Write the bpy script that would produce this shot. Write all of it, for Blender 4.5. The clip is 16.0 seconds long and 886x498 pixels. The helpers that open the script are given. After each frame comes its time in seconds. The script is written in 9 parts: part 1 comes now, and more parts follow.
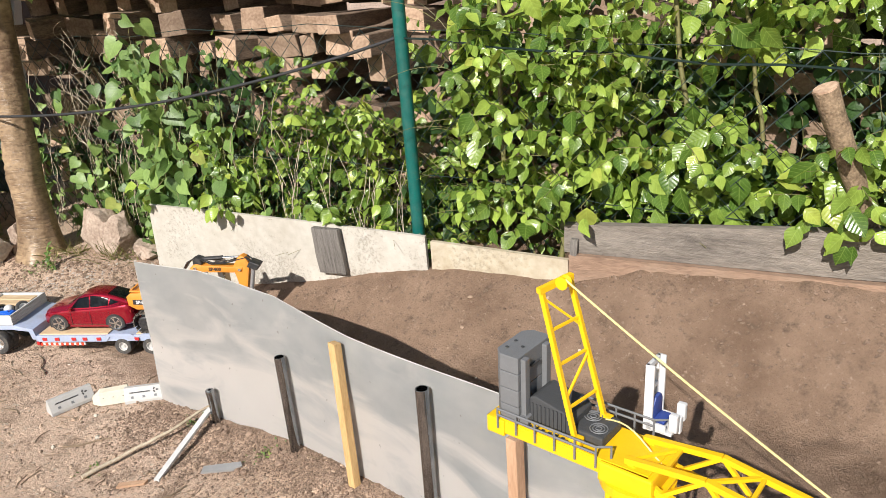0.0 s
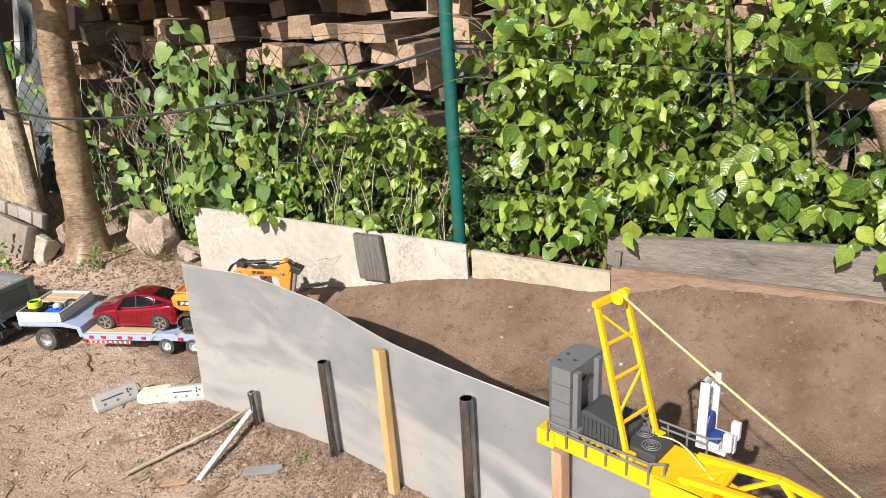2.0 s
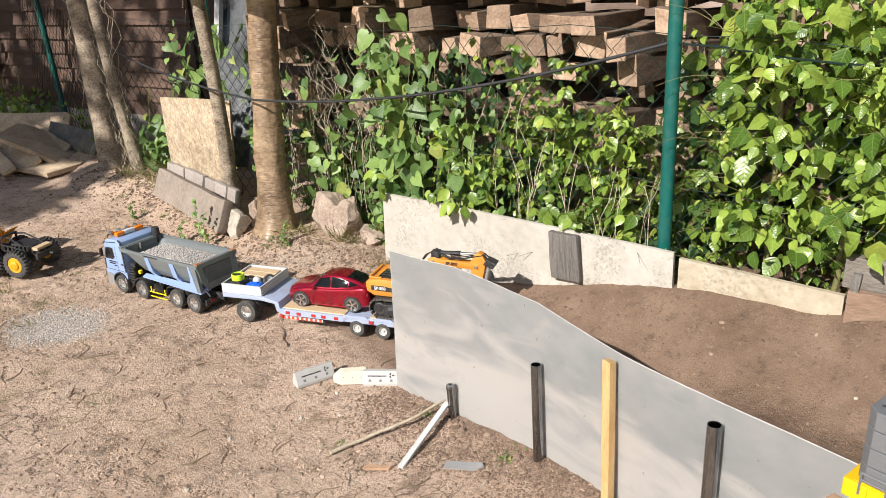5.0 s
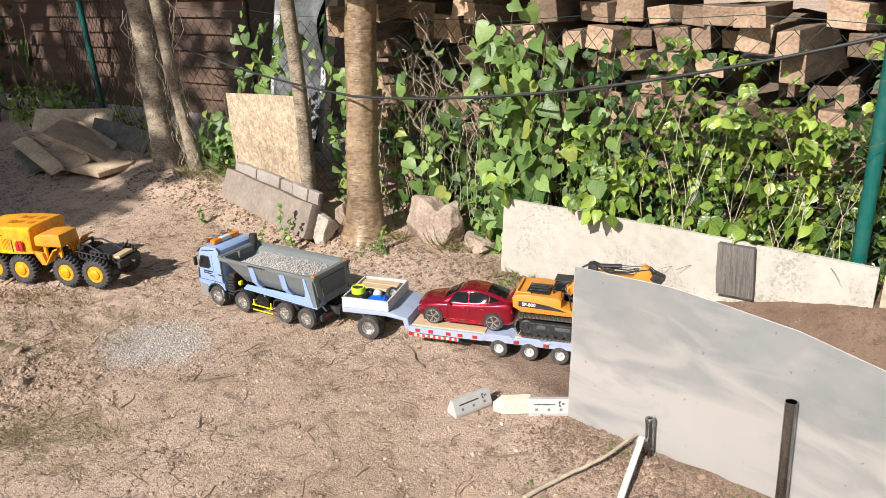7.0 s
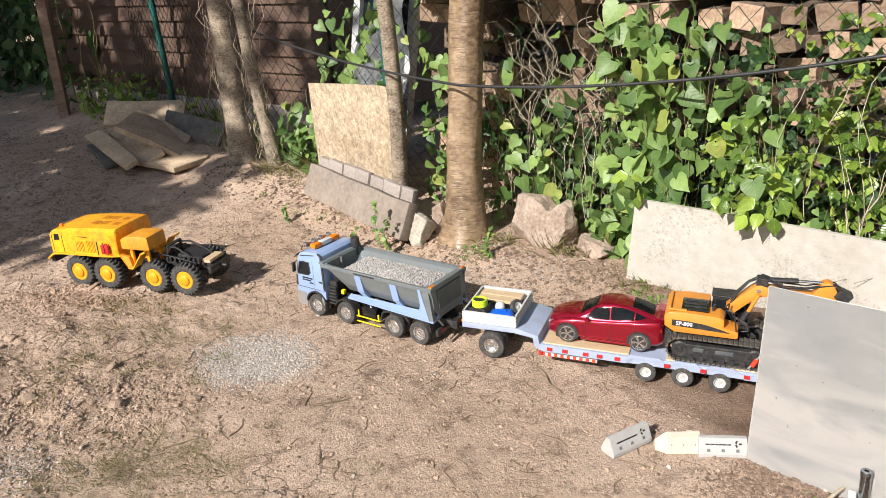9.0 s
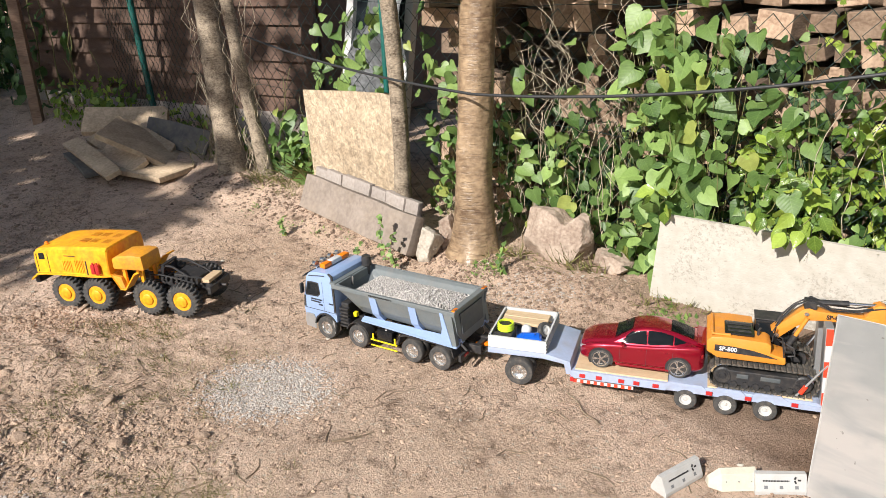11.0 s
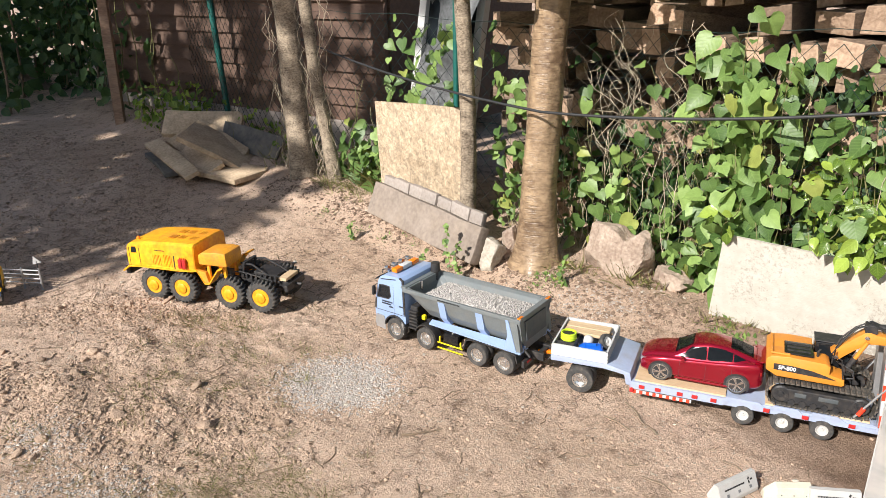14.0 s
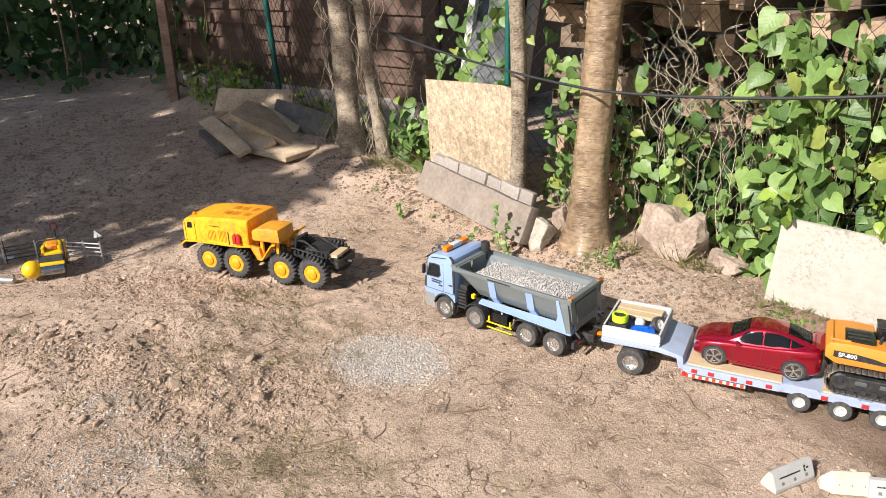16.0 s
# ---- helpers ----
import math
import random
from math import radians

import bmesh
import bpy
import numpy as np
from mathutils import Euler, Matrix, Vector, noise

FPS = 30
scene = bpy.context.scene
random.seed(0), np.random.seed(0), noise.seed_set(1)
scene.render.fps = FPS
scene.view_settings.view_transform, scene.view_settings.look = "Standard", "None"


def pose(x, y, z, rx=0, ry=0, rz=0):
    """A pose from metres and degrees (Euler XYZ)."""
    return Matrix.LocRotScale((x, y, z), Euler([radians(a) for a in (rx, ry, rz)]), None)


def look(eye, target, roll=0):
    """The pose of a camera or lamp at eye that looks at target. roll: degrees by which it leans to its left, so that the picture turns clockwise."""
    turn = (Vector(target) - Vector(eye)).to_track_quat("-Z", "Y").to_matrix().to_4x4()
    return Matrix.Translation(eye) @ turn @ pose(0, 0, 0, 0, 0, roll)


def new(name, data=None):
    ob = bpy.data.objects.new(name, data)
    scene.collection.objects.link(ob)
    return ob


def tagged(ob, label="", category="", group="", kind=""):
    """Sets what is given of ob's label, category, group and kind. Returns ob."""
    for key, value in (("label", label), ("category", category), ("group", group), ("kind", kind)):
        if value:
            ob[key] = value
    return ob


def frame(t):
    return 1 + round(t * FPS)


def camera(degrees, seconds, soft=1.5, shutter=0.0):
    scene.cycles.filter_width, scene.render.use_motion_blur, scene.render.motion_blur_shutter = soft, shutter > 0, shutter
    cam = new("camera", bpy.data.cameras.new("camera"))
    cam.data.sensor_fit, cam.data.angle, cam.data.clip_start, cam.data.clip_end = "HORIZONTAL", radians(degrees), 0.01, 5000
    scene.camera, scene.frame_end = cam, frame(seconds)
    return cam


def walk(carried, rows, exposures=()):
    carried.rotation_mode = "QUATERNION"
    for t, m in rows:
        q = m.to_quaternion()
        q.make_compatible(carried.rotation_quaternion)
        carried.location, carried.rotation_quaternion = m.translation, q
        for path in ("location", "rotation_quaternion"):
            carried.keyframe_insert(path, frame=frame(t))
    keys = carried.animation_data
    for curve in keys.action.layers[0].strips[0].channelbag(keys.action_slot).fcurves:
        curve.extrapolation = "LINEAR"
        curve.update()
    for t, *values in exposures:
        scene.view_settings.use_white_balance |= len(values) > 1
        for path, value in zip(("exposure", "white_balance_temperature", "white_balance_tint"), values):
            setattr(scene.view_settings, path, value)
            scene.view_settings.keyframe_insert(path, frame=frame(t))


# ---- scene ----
cam = camera(62.6, 16.0, soft=0.75)
PATH = [
    (0, (0.007, 0.123, 1.159), (0.006, 1.994, 0.452), -3.2),
    (0.5, (0.007, 0.123, 1.162), (-0.007, 1.997, 0.463), -3.1),
    (1, (0.009, 0.123, 1.16), (-0.02, 1.999, 0.467), -2.9),
    (1.5, (0.0, 0.121, 1.16), (-0.052, 1.998, 0.472), -2.8),
    (2, (-0.026, 0.119, 1.167), (-0.11, 1.997, 0.483), -2.7),
    (2.5, (-0.039, 0.12, 1.168), (-0.165, 1.996, 0.485), -2.6),
    (3, (-0.036, 0.138, 1.164), (-0.22, 2.005, 0.472), -2.6),
    (3.5, (-0.042, 0.199, 1.144), (-0.296, 2.053, 0.438), -2.6),
    (4, (-0.071, 0.228, 1.131), (-0.389, 2.07, 0.42), -2.3),
    (4.5, (-0.148, 0.201, 1.162), (-0.529, 2.031, 0.449), -2.3),
    (5, (-0.258, 0.154, 1.182), (-0.688, 1.979, 0.485), -2.2),
    (5.2, (-0.303, 0.139, 1.188), (-0.75, 1.961, 0.494), -2.3),
    (7.3, (-0.884, 0.282, 1.147), (-1.278, 2.115, 0.45), -1.5),
    (7.5, (-0.915, 0.279, 1.148), (-1.313, 2.111, 0.451), -1.4),
    (8, (-0.978, 0.318, 1.139), (-1.416, 2.138, 0.436), -1.6),
    (8.5, (-1.06, 0.408, 1.135), (-1.547, 2.213, 0.426), -2.1),
    (9, (-1.143, 0.479, 1.118), (-1.651, 2.274, 0.397), -2.6),
    (9.2, (-1.187, 0.497, 1.132), (-1.693, 2.292, 0.409), -2.6),
    (11.3, (-1.332, 0.597, 1.124), (-1.76, 2.414, 0.405), -2.1),
    (11.5, (-1.34, 0.606, 1.119), (-1.784, 2.418, 0.398), -2.2),
    (12, (-1.367, 0.604, 1.123), (-1.835, 2.412, 0.406), -2.0),
    (12.5, (-1.373, 0.611, 1.123), (-1.866, 2.415, 0.414), -2.0),
    (13, (-1.351, 0.566, 1.141), (-1.864, 2.37, 0.446), -1.6),
    (13.5, (-1.355, 0.487, 1.165), (-1.887, 2.288, 0.477), -1.1),
    (14, (-1.364, 0.457, 1.169), (-1.921, 2.249, 0.477), -1.0),
    (14.5, (-1.365, 0.461, 1.17), (-1.944, 2.24, 0.462), -1.1),
    (15, (-1.363, 0.461, 1.167), (-1.97, 2.223, 0.441), -1.4),
    (15.5, (-1.371, 0.452, 1.172), (-2.006, 2.197, 0.429), -1.5),
    (16, (-1.384, 0.45, 1.168), (-2.05, 2.184, 0.426), -1.5),
]
walk(cam, [(t, look(eye, target, roll)) for t, eye, target, roll in PATH], [(0, 0.44), (5.2, 0.45), (9, 0.47), (11.5, 0.50), (14, 0.56), (16, 0.58)])

# ---- light ----
SUN_TO = Vector((0.44, 0.90, -0.70)).normalized()      # the way the sunlight travels
sun = new("sun", bpy.data.lights.new("sun", "SUN"))
sun.data.energy, sun.data.angle, sun.data.color = 5.0, radians(0.53), (1.0, 0.955, 0.90)
sun.rotation_mode = "QUATERNION"
sun.rotation_quaternion = SUN_TO.to_track_quat("-Z", "Y")
world = bpy.data.worlds.new("sky")
world.use_nodes = True
scene.world = world
wn = world.node_tree.nodes
sky = wn.new("ShaderNodeTexSky")
sky.sky_type, sky.sun_disc = "NISHITA", False
sky.sun_elevation = math.asin(-SUN_TO.z)
sky.sun_rotation = math.atan2(-SUN_TO.x, -SUN_TO.y)
wn["Background"].inputs["Strength"].default_value = 0.07
world.node_tree.links.new(sky.outputs["Color"], wn["Background"].inputs["Color"])


# ---- materials ----
def material(name, col, rough=0.6, metal=0.0, var=0.12, scale=25.0, bump=0.0, bscale=150.0, col2=None, spec=0.5, coat=0.0,
             dust=0.0, stretch=(1, 1, 1), rand=0.0, world_space=False, mould=0.0, island=0.0):
    """A surface with two scales of colour change, a little relief and, where asked, pale dust in blotches."""
    m = bpy.data.materials.new(name)
    m.use_nodes = True
    n, l = m.node_tree.nodes, m.node_tree.links
    p = n["Principled BSDF"]
    p.inputs["Roughness"].default_value = rough
    p.inputs["Metallic"].default_value = metal
    p.inputs["Specular IOR Level"].default_value = spec
    p.inputs["Coat Weight"].default_value = coat
    tc, mp = n.new("ShaderNodeTexCoord"), n.new("ShaderNodeMapping")
    mp.inputs["Scale"].default_value = stretch
    if world_space:
        geo = n.new("ShaderNodeNewGeometry")
        l.new(geo.outputs["Position"], mp.inputs["Vector"])
    else:
        l.new(tc.outputs["Object"], mp.inputs["Vector"])
    big, small = n.new("ShaderNodeTexNoise"), n.new("ShaderNodeTexNoise")
    big.inputs["Scale"].default_value, small.inputs["Scale"].default_value = scale, scale * 7.3
    big.inputs["Detail"].default_value, small.inputs["Detail"].default_value = 4, 6
    for t in (big, small):
        l.new(mp.outputs["Vector"], t.inputs["Vector"])
    add = n.new("ShaderNodeMath")
    add.operation = "ADD"
    l.new(big.outputs["Fac"], add.inputs[0])
    l.new(small.outputs["Fac"], add.inputs[1])
    ramp = n.new("ShaderNodeMapRange")
    ramp.inputs["From Min"].default_value, ramp.inputs["From Max"].default_value = 0.7, 1.3
    l.new(add.outputs[0], ramp.inputs["Value"])
    mix = n.new("ShaderNodeMix")
    mix.data_type = "RGBA"
    a = Vector(col[:3])
    b = Vector(col2) if col2 else a * (1 + var)
    a = a if col2 else a * (1 - var)
    mix.inputs[6].default_value, mix.inputs[7].default_value = (*a, 1), (*b, 1)
    l.new(ramp.outputs["Result"], mix.inputs[0])
    out = mix.outputs[2]
    if rand:
        oi, hsv = n.new("ShaderNodeObjectInfo"), n.new("ShaderNodeHueSaturation")
        mr = n.new("ShaderNodeMapRange")
        mr.inputs["To Min"].default_value, mr.inputs["To Max"].default_value = 1 - rand, 1 + rand
        l.new(oi.outputs["Random"], mr.inputs["Value"])
        l.new(mr.outputs["Result"], hsv.inputs["Value"])
        l.new(out, hsv.inputs["Color"])
        out = hsv.outputs["Color"]
    if island:
        gi, hv, ir = n.new("ShaderNodeNewGeometry"), n.new("ShaderNodeHueSaturation"), n.new("ShaderNodeMapRange")
        ir.inputs["To Min"].default_value, ir.inputs["To Max"].default_value = 1 - island, 1 + island * 0.6
        l.new(gi.outputs["Random Per Island"], ir.inputs["Value"])
        l.new(ir.outputs["Result"], hv.inputs["Value"])
        l.new(out, hv.inputs["Color"])
        out = hv.outputs["Color"]
    if dust:
        dn, dr, dm = n.new("ShaderNodeTexNoise"), n.new("ShaderNodeMapRange"), n.new("ShaderNodeMix")
        dn.inputs["Scale"].default_value, dn.inputs["Detail"].default_value = scale * 1.7, 8
        l.new(mp.outputs["Vector"], dn.inputs["Vector"])
        dr.inputs["From Min"].default_value, dr.inputs["From Max"].default_value, dr.inputs["To Max"].default_value = 0.45, 0.75, dust
        l.new(dn.outputs["Fac"], dr.inputs["Value"])
        dm.data_type = "RGBA"
        dm.inputs[7].default_value = (0.34, 0.27, 0.2, 1)
        l.new(dr.outputs["Result"], dm.inputs[0])
        l.new(out, dm.inputs[6])
        out = dm.outputs[2]
    if mould:
        mn, mb, ml, mm = n.new("ShaderNodeTexNoise"), n.new("ShaderNodeTexNoise"), n.new("ShaderNodeMath"), n.new("ShaderNodeMix")
        mn.inputs["Scale"].default_value, mn.inputs["Detail"].default_value, mn.inputs["Roughness"].default_value = 85, 5, 0.75
        mb.inputs["Scale"].default_value, mb.inputs["Detail"].default_value = 3.5, 5
        for t in (mn, mb):
            l.new(mp.outputs["Vector"], t.inputs["Vector"])
        ml.operation = "MULTIPLY"
        l.new(mn.outputs["Fac"], ml.inputs[0])
        l.new(mb.outputs["Fac"], ml.inputs[1])
        mr2 = n.new("ShaderNodeMapRange")
        mr2.inputs["From Min"].default_value, mr2.inputs["From Max"].default_value, mr2.inputs["To Max"].default_value = 0.275, 0.36, mould
        l.new(ml.outputs[0], mr2.inputs["Value"])
        mm.data_type = "RGBA"
        mm.inputs[7].default_value = (0.16, 0.135, 0.10, 1)
        l.new(mr2.outputs["Result"], mm.inputs[0])
        l.new(out, mm.inputs[6])
        out = mm.outputs[2]
    l.new(out, p.inputs["Base Color"])
    if bump:
        bn, bp = n.new("ShaderNodeTexNoise"), n.new("ShaderNodeBump")
        bn.inputs["Scale"].default_value, bn.inputs["Detail"].default_value = bscale, 6
        l.new(mp.outputs["Vector"], bn.inputs["Vector"])
        bp.inputs["Strength"].default_value, bp.inputs["Distance"].default_value = min(1, bump), 0.004
        l.new(bn.outputs["Fac"], bp.inputs["Height"])
        l.new(bp.outputs["Normal"], p.inputs["Normal"])
    return m


def leaf_material(name, col, col2, shine=0.35, old=0.0, relief=0.5):
    """Thin leaf: colour changes from leaf to leaf, paler veins with the blade puckered between them, lets some light through."""
    m = bpy.data.materials.new(name)
    m.use_nodes = True
    n, l = m.node_tree.nodes, m.node_tree.links
    p = n["Principled BSDF"]

    def calc(op, a, b=None, c=None):
        k = n.new("ShaderNodeMath")
        k.operation = op
        for sock, v in zip(k.inputs, (a, b, c)):
            if v is None:
                continue
            if isinstance(v, (int, float)):
                sock.default_value = v
            else:
                l.new(v, sock)
        return k.outputs[0]

    def mixed(fac, a, b):
        x = n.new("ShaderNodeMix")
        x.data_type = "RGBA"
        for sock, v in ((x.inputs[0], fac), (x.inputs[6], a), (x.inputs[7], b)):
            if isinstance(v, tuple):
                sock.default_value = (*v, 1)
            elif isinstance(v, float):
                sock.default_value = v
            else:
                l.new(v, sock)
        return x.outputs[2]

    geo, oi, at, xyz = n.new("ShaderNodeNewGeometry"), n.new("ShaderNodeObjectInfo"), n.new("ShaderNodeAttribute"), n.new("ShaderNodeSeparateXYZ")
    at.attribute_name = "blade"
    l.new(at.outputs["Vector"], xyz.inputs[0])
    chance = calc("FRACT", calc("ADD", geo.outputs["Random Per Island"], oi.outputs["Random"]))
    c = mixed(calc("POWER", chance, 1.6), col, col2)
    if old:
        c = mixed(calc("MULTIPLY", calc("GREATER_THAN", chance, 0.95), old), c, (0.34, 0.30, 0.06))
    no = n.new("ShaderNodeTexNoise")
    no.inputs["Scale"].default_value, no.inputs["Detail"].default_value = 45, 5
    l.new(geo.outputs["Position"], no.inputs["Vector"])
    hs = n.new("ShaderNodeHueSaturation")
    l.new(calc("MULTIPLY_ADD", no.outputs["Fac"], 0.7, 0.65), hs.inputs["Value"])
    l.new(c, hs.inputs["Color"])
    across = calc("ABSOLUTE", xyz.outputs["X"])
    ridge = calc("ABSOLUTE", calc("SUBTRACT", calc("FRACT", calc("MULTIPLY", calc("SUBTRACT", xyz.outputs["Y"], calc("MULTIPLY", across, 0.8)), 6.5)), 0.5))
    vein = calc("MAXIMUM", calc("GREATER_THAN", ridge, 0.445), calc("LESS_THAN", across, 0.016))
    c = mixed(calc("MULTIPLY", vein, 0.6 * relief), hs.outputs["Color"], tuple(min(1.0, 1.5 * v + 0.05) for v in col2))
    l.new(c, p.inputs["Base Color"])
    p.inputs["Roughness"].default_value = shine
    bp = n.new("ShaderNodeBump")
    bp.inputs["Strength"].default_value, bp.inputs["Distance"].default_value = relief, 0.004
    l.new(calc("ADD", calc("MULTIPLY", ridge, -0.9), calc("MULTIPLY", no.outputs["Fac"], 0.5)), bp.inputs["Height"])
    l.new(bp.outputs["Normal"], p.inputs["Normal"])
    h2, tr, ms = n.new("ShaderNodeHueSaturation"), n.new("ShaderNodeBsdfTranslucent"), n.new("ShaderNodeMixShader")
    h2.inputs["Hue"].default_value, h2.inputs["Value"].default_value, h2.inputs["Saturation"].default_value = 0.48, 1.75, 1.0
    l.new(c, h2.inputs["Color"])
    l.new(h2.outputs["Color"], tr.inputs["Color"])
    ms.inputs[0].default_value = 0.26
    l.new(p.outputs["BSDF"], ms.inputs[1])
    l.new(tr.outputs["BSDF"], ms.inputs[2])
    l.new(ms.outputs["Shader"], n["Material Output"].inputs["Surface"])
    return m


def ground_material():
    """Dry trampled garden soil: pale dusty crust, darker loose earth, grit, hairline cracks."""
    m = bpy.data.materials.new("dry_soil")
    m.use_nodes = True
    n, l = m.node_tree.nodes, m.node_tree.links
    p = n["Principled BSDF"]
    p.inputs["Roughness"].default_value, p.inputs["Specular IOR Level"].default_value = 0.95, 0.15
    geo = n.new("ShaderNodeNewGeometry")

    def noise_tex(scale, detail=6, rough=0.6):
        t = n.new("ShaderNodeTexNoise")
        t.inputs["Scale"].default_value, t.inputs["Detail"].default_value, t.inputs["Roughness"].default_value = scale, detail, rough
        l.new(geo.outputs["Position"], t.inputs["Vector"])
        return t.outputs["Fac"]

    def blend(fac, a, b, lo, hi):
        r, x = n.new("ShaderNodeMapRange"), n.new("ShaderNodeMix")
        r.inputs["From Min"].default_value, r.inputs["From Max"].default_value = lo, hi
        l.new(fac, r.inputs["Value"])
        x.data_type = "RGBA"
        l.new(r.outputs["Result"], x.inputs[0])
        for sock, v in ((x.inputs[6], a), (x.inputs[7], b)):
            if isinstance(v, tuple):
                sock.default_value = (*v, 1)
            else:
                l.new(v, sock)
        return x.outputs[2]

    c = blend(noise_tex(1.3), (0.56, 0.40, 0.288), (0.70, 0.52, 0.40), 0.36, 0.64)
    c = blend(noise_tex(11, 9, 0.75), (0.235, 0.16, 0.112), c, 0.34, 0.49)
    grit = n.new("ShaderNodeTexVoronoi")
    grit.inputs["Scale"].default_value = 150
    l.new(geo.outputs["Position"], grit.inputs["Vector"])
    c = blend(noise_tex(75, 8, 0.85), (0.15, 0.10, 0.072), c, 0.33, 0.47)
    sepc = n.new("ShaderNodeSeparateColor")
    l.new(grit.outputs["Color"], sepc.inputs["Color"])
    c = blend(sepc.outputs[0], c, (0.52, 0.43, 0.34), 0.94, 0.99)
    c = blend(noise_tex(85, 6, 0.75), c, (0.50, 0.40, 0.32), 0.54, 0.72)
    # packed darker earth on the driving ground inside the screen
    sp, lin, edge = n.new("ShaderNodeSeparateXYZ"), n.new("ShaderNodeVectorMath"), n.new("ShaderNodeMath")
    l.new(geo.outputs["Position"], sp.inputs["Vector"])
    lin.operation = "DOT_PRODUCT"
    lin.inputs[1].default_value = (0.67, 0.745, 0)
    l.new(geo.outputs["Position"], lin.inputs[0])
    edge.operation = "MULTIPLY"
    fade = n.new("ShaderNodeMath")
    fade.operation = "MULTIPLY"
    for src, lo, hi, k in ((sp.outputs["X"], -1.75, -0.75, 0), (lin.outputs["Value"], 0.90, 1.02, 1), (sp.outputs["X"], 2.6, 1.5, 2)):
        r = n.new("ShaderNodeMapRange")
        r.inputs["From Min"].default_value, r.inputs["From Max"].default_value = lo, hi
        l.new(src, r.inputs["Value"])
        l.new(r.outputs["Result"], edge.inputs[k] if k < 2 else fade.inputs[1])
    l.new(edge.outputs[0], fade.inputs[0])
    packed = blend(noise_tex(5, 8, 0.65), (0.185, 0.121, 0.083), (0.31, 0.212, 0.15), 0.35, 0.65)
    packed = blend(noise_tex(22, 9, 0.8), (0.13, 0.092, 0.066), packed, 0.32, 0.47)
    packed = blend(noise_tex(70, 6, 0.8), packed, (0.42, 0.32, 0.245), 0.57, 0.74)
    worn = n.new("ShaderNodeMath")
    worn.operation = "MULTIPLY_ADD"
    worn.inputs[1].default_value, worn.inputs[2].default_value = 0.5, -0.25
    l.new(noise_tex(4, 6, 0.7), worn.inputs[0])
    both = n.new("ShaderNodeMath")
    both.operation = "ADD"
    l.new(fade.outputs[0], both.inputs[0])
    l.new(worn.outputs[0], both.inputs[1])
    c = blend(both.outputs[0], c, packed, 0.05, 0.95)
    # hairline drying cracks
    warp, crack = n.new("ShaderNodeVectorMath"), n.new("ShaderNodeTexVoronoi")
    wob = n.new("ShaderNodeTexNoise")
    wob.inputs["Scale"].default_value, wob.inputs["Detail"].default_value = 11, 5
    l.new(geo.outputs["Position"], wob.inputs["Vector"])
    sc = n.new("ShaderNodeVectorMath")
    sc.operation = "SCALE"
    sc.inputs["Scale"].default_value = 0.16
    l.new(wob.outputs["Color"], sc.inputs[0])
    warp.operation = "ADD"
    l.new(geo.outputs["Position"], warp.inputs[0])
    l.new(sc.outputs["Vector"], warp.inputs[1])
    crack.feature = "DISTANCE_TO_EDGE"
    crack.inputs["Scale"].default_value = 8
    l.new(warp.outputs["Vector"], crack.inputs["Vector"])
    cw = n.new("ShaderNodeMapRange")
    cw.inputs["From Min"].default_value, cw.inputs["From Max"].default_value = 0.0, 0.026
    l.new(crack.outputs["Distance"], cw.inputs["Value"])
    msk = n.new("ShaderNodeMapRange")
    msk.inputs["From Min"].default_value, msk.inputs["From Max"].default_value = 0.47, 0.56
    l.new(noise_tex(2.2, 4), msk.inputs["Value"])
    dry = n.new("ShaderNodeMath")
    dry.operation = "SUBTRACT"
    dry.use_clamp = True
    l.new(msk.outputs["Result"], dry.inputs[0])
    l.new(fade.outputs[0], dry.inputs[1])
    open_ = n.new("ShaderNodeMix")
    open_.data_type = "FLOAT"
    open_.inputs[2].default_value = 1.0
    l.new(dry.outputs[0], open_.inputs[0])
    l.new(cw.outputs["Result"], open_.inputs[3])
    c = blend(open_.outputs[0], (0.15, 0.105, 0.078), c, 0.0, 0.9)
    l.new(c, p.inputs["Base Color"])
    b1, b2 = n.new("ShaderNodeBump"), n.new("ShaderNodeBump")
    b1.inputs["Strength"].default_value, b1.inputs["Distance"].default_value = 1.0, 0.011
    b2.inputs["Strength"].default_value, b2.inputs["Distance"].default_value = 0.35, 0.003
    l.new(noise_tex(55, 10, 0.82), b1.inputs["Height"])
    l.new(grit.outputs["Distance"], b2.inputs["Height"])
    l.new(b1.outputs["Normal"], b2.inputs["Normal"])
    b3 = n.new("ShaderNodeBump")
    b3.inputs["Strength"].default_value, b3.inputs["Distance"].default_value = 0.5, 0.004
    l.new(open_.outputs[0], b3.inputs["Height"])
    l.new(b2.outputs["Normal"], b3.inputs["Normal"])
    l.new(b3.outputs["Normal"], p.inputs["Normal"])
    return m


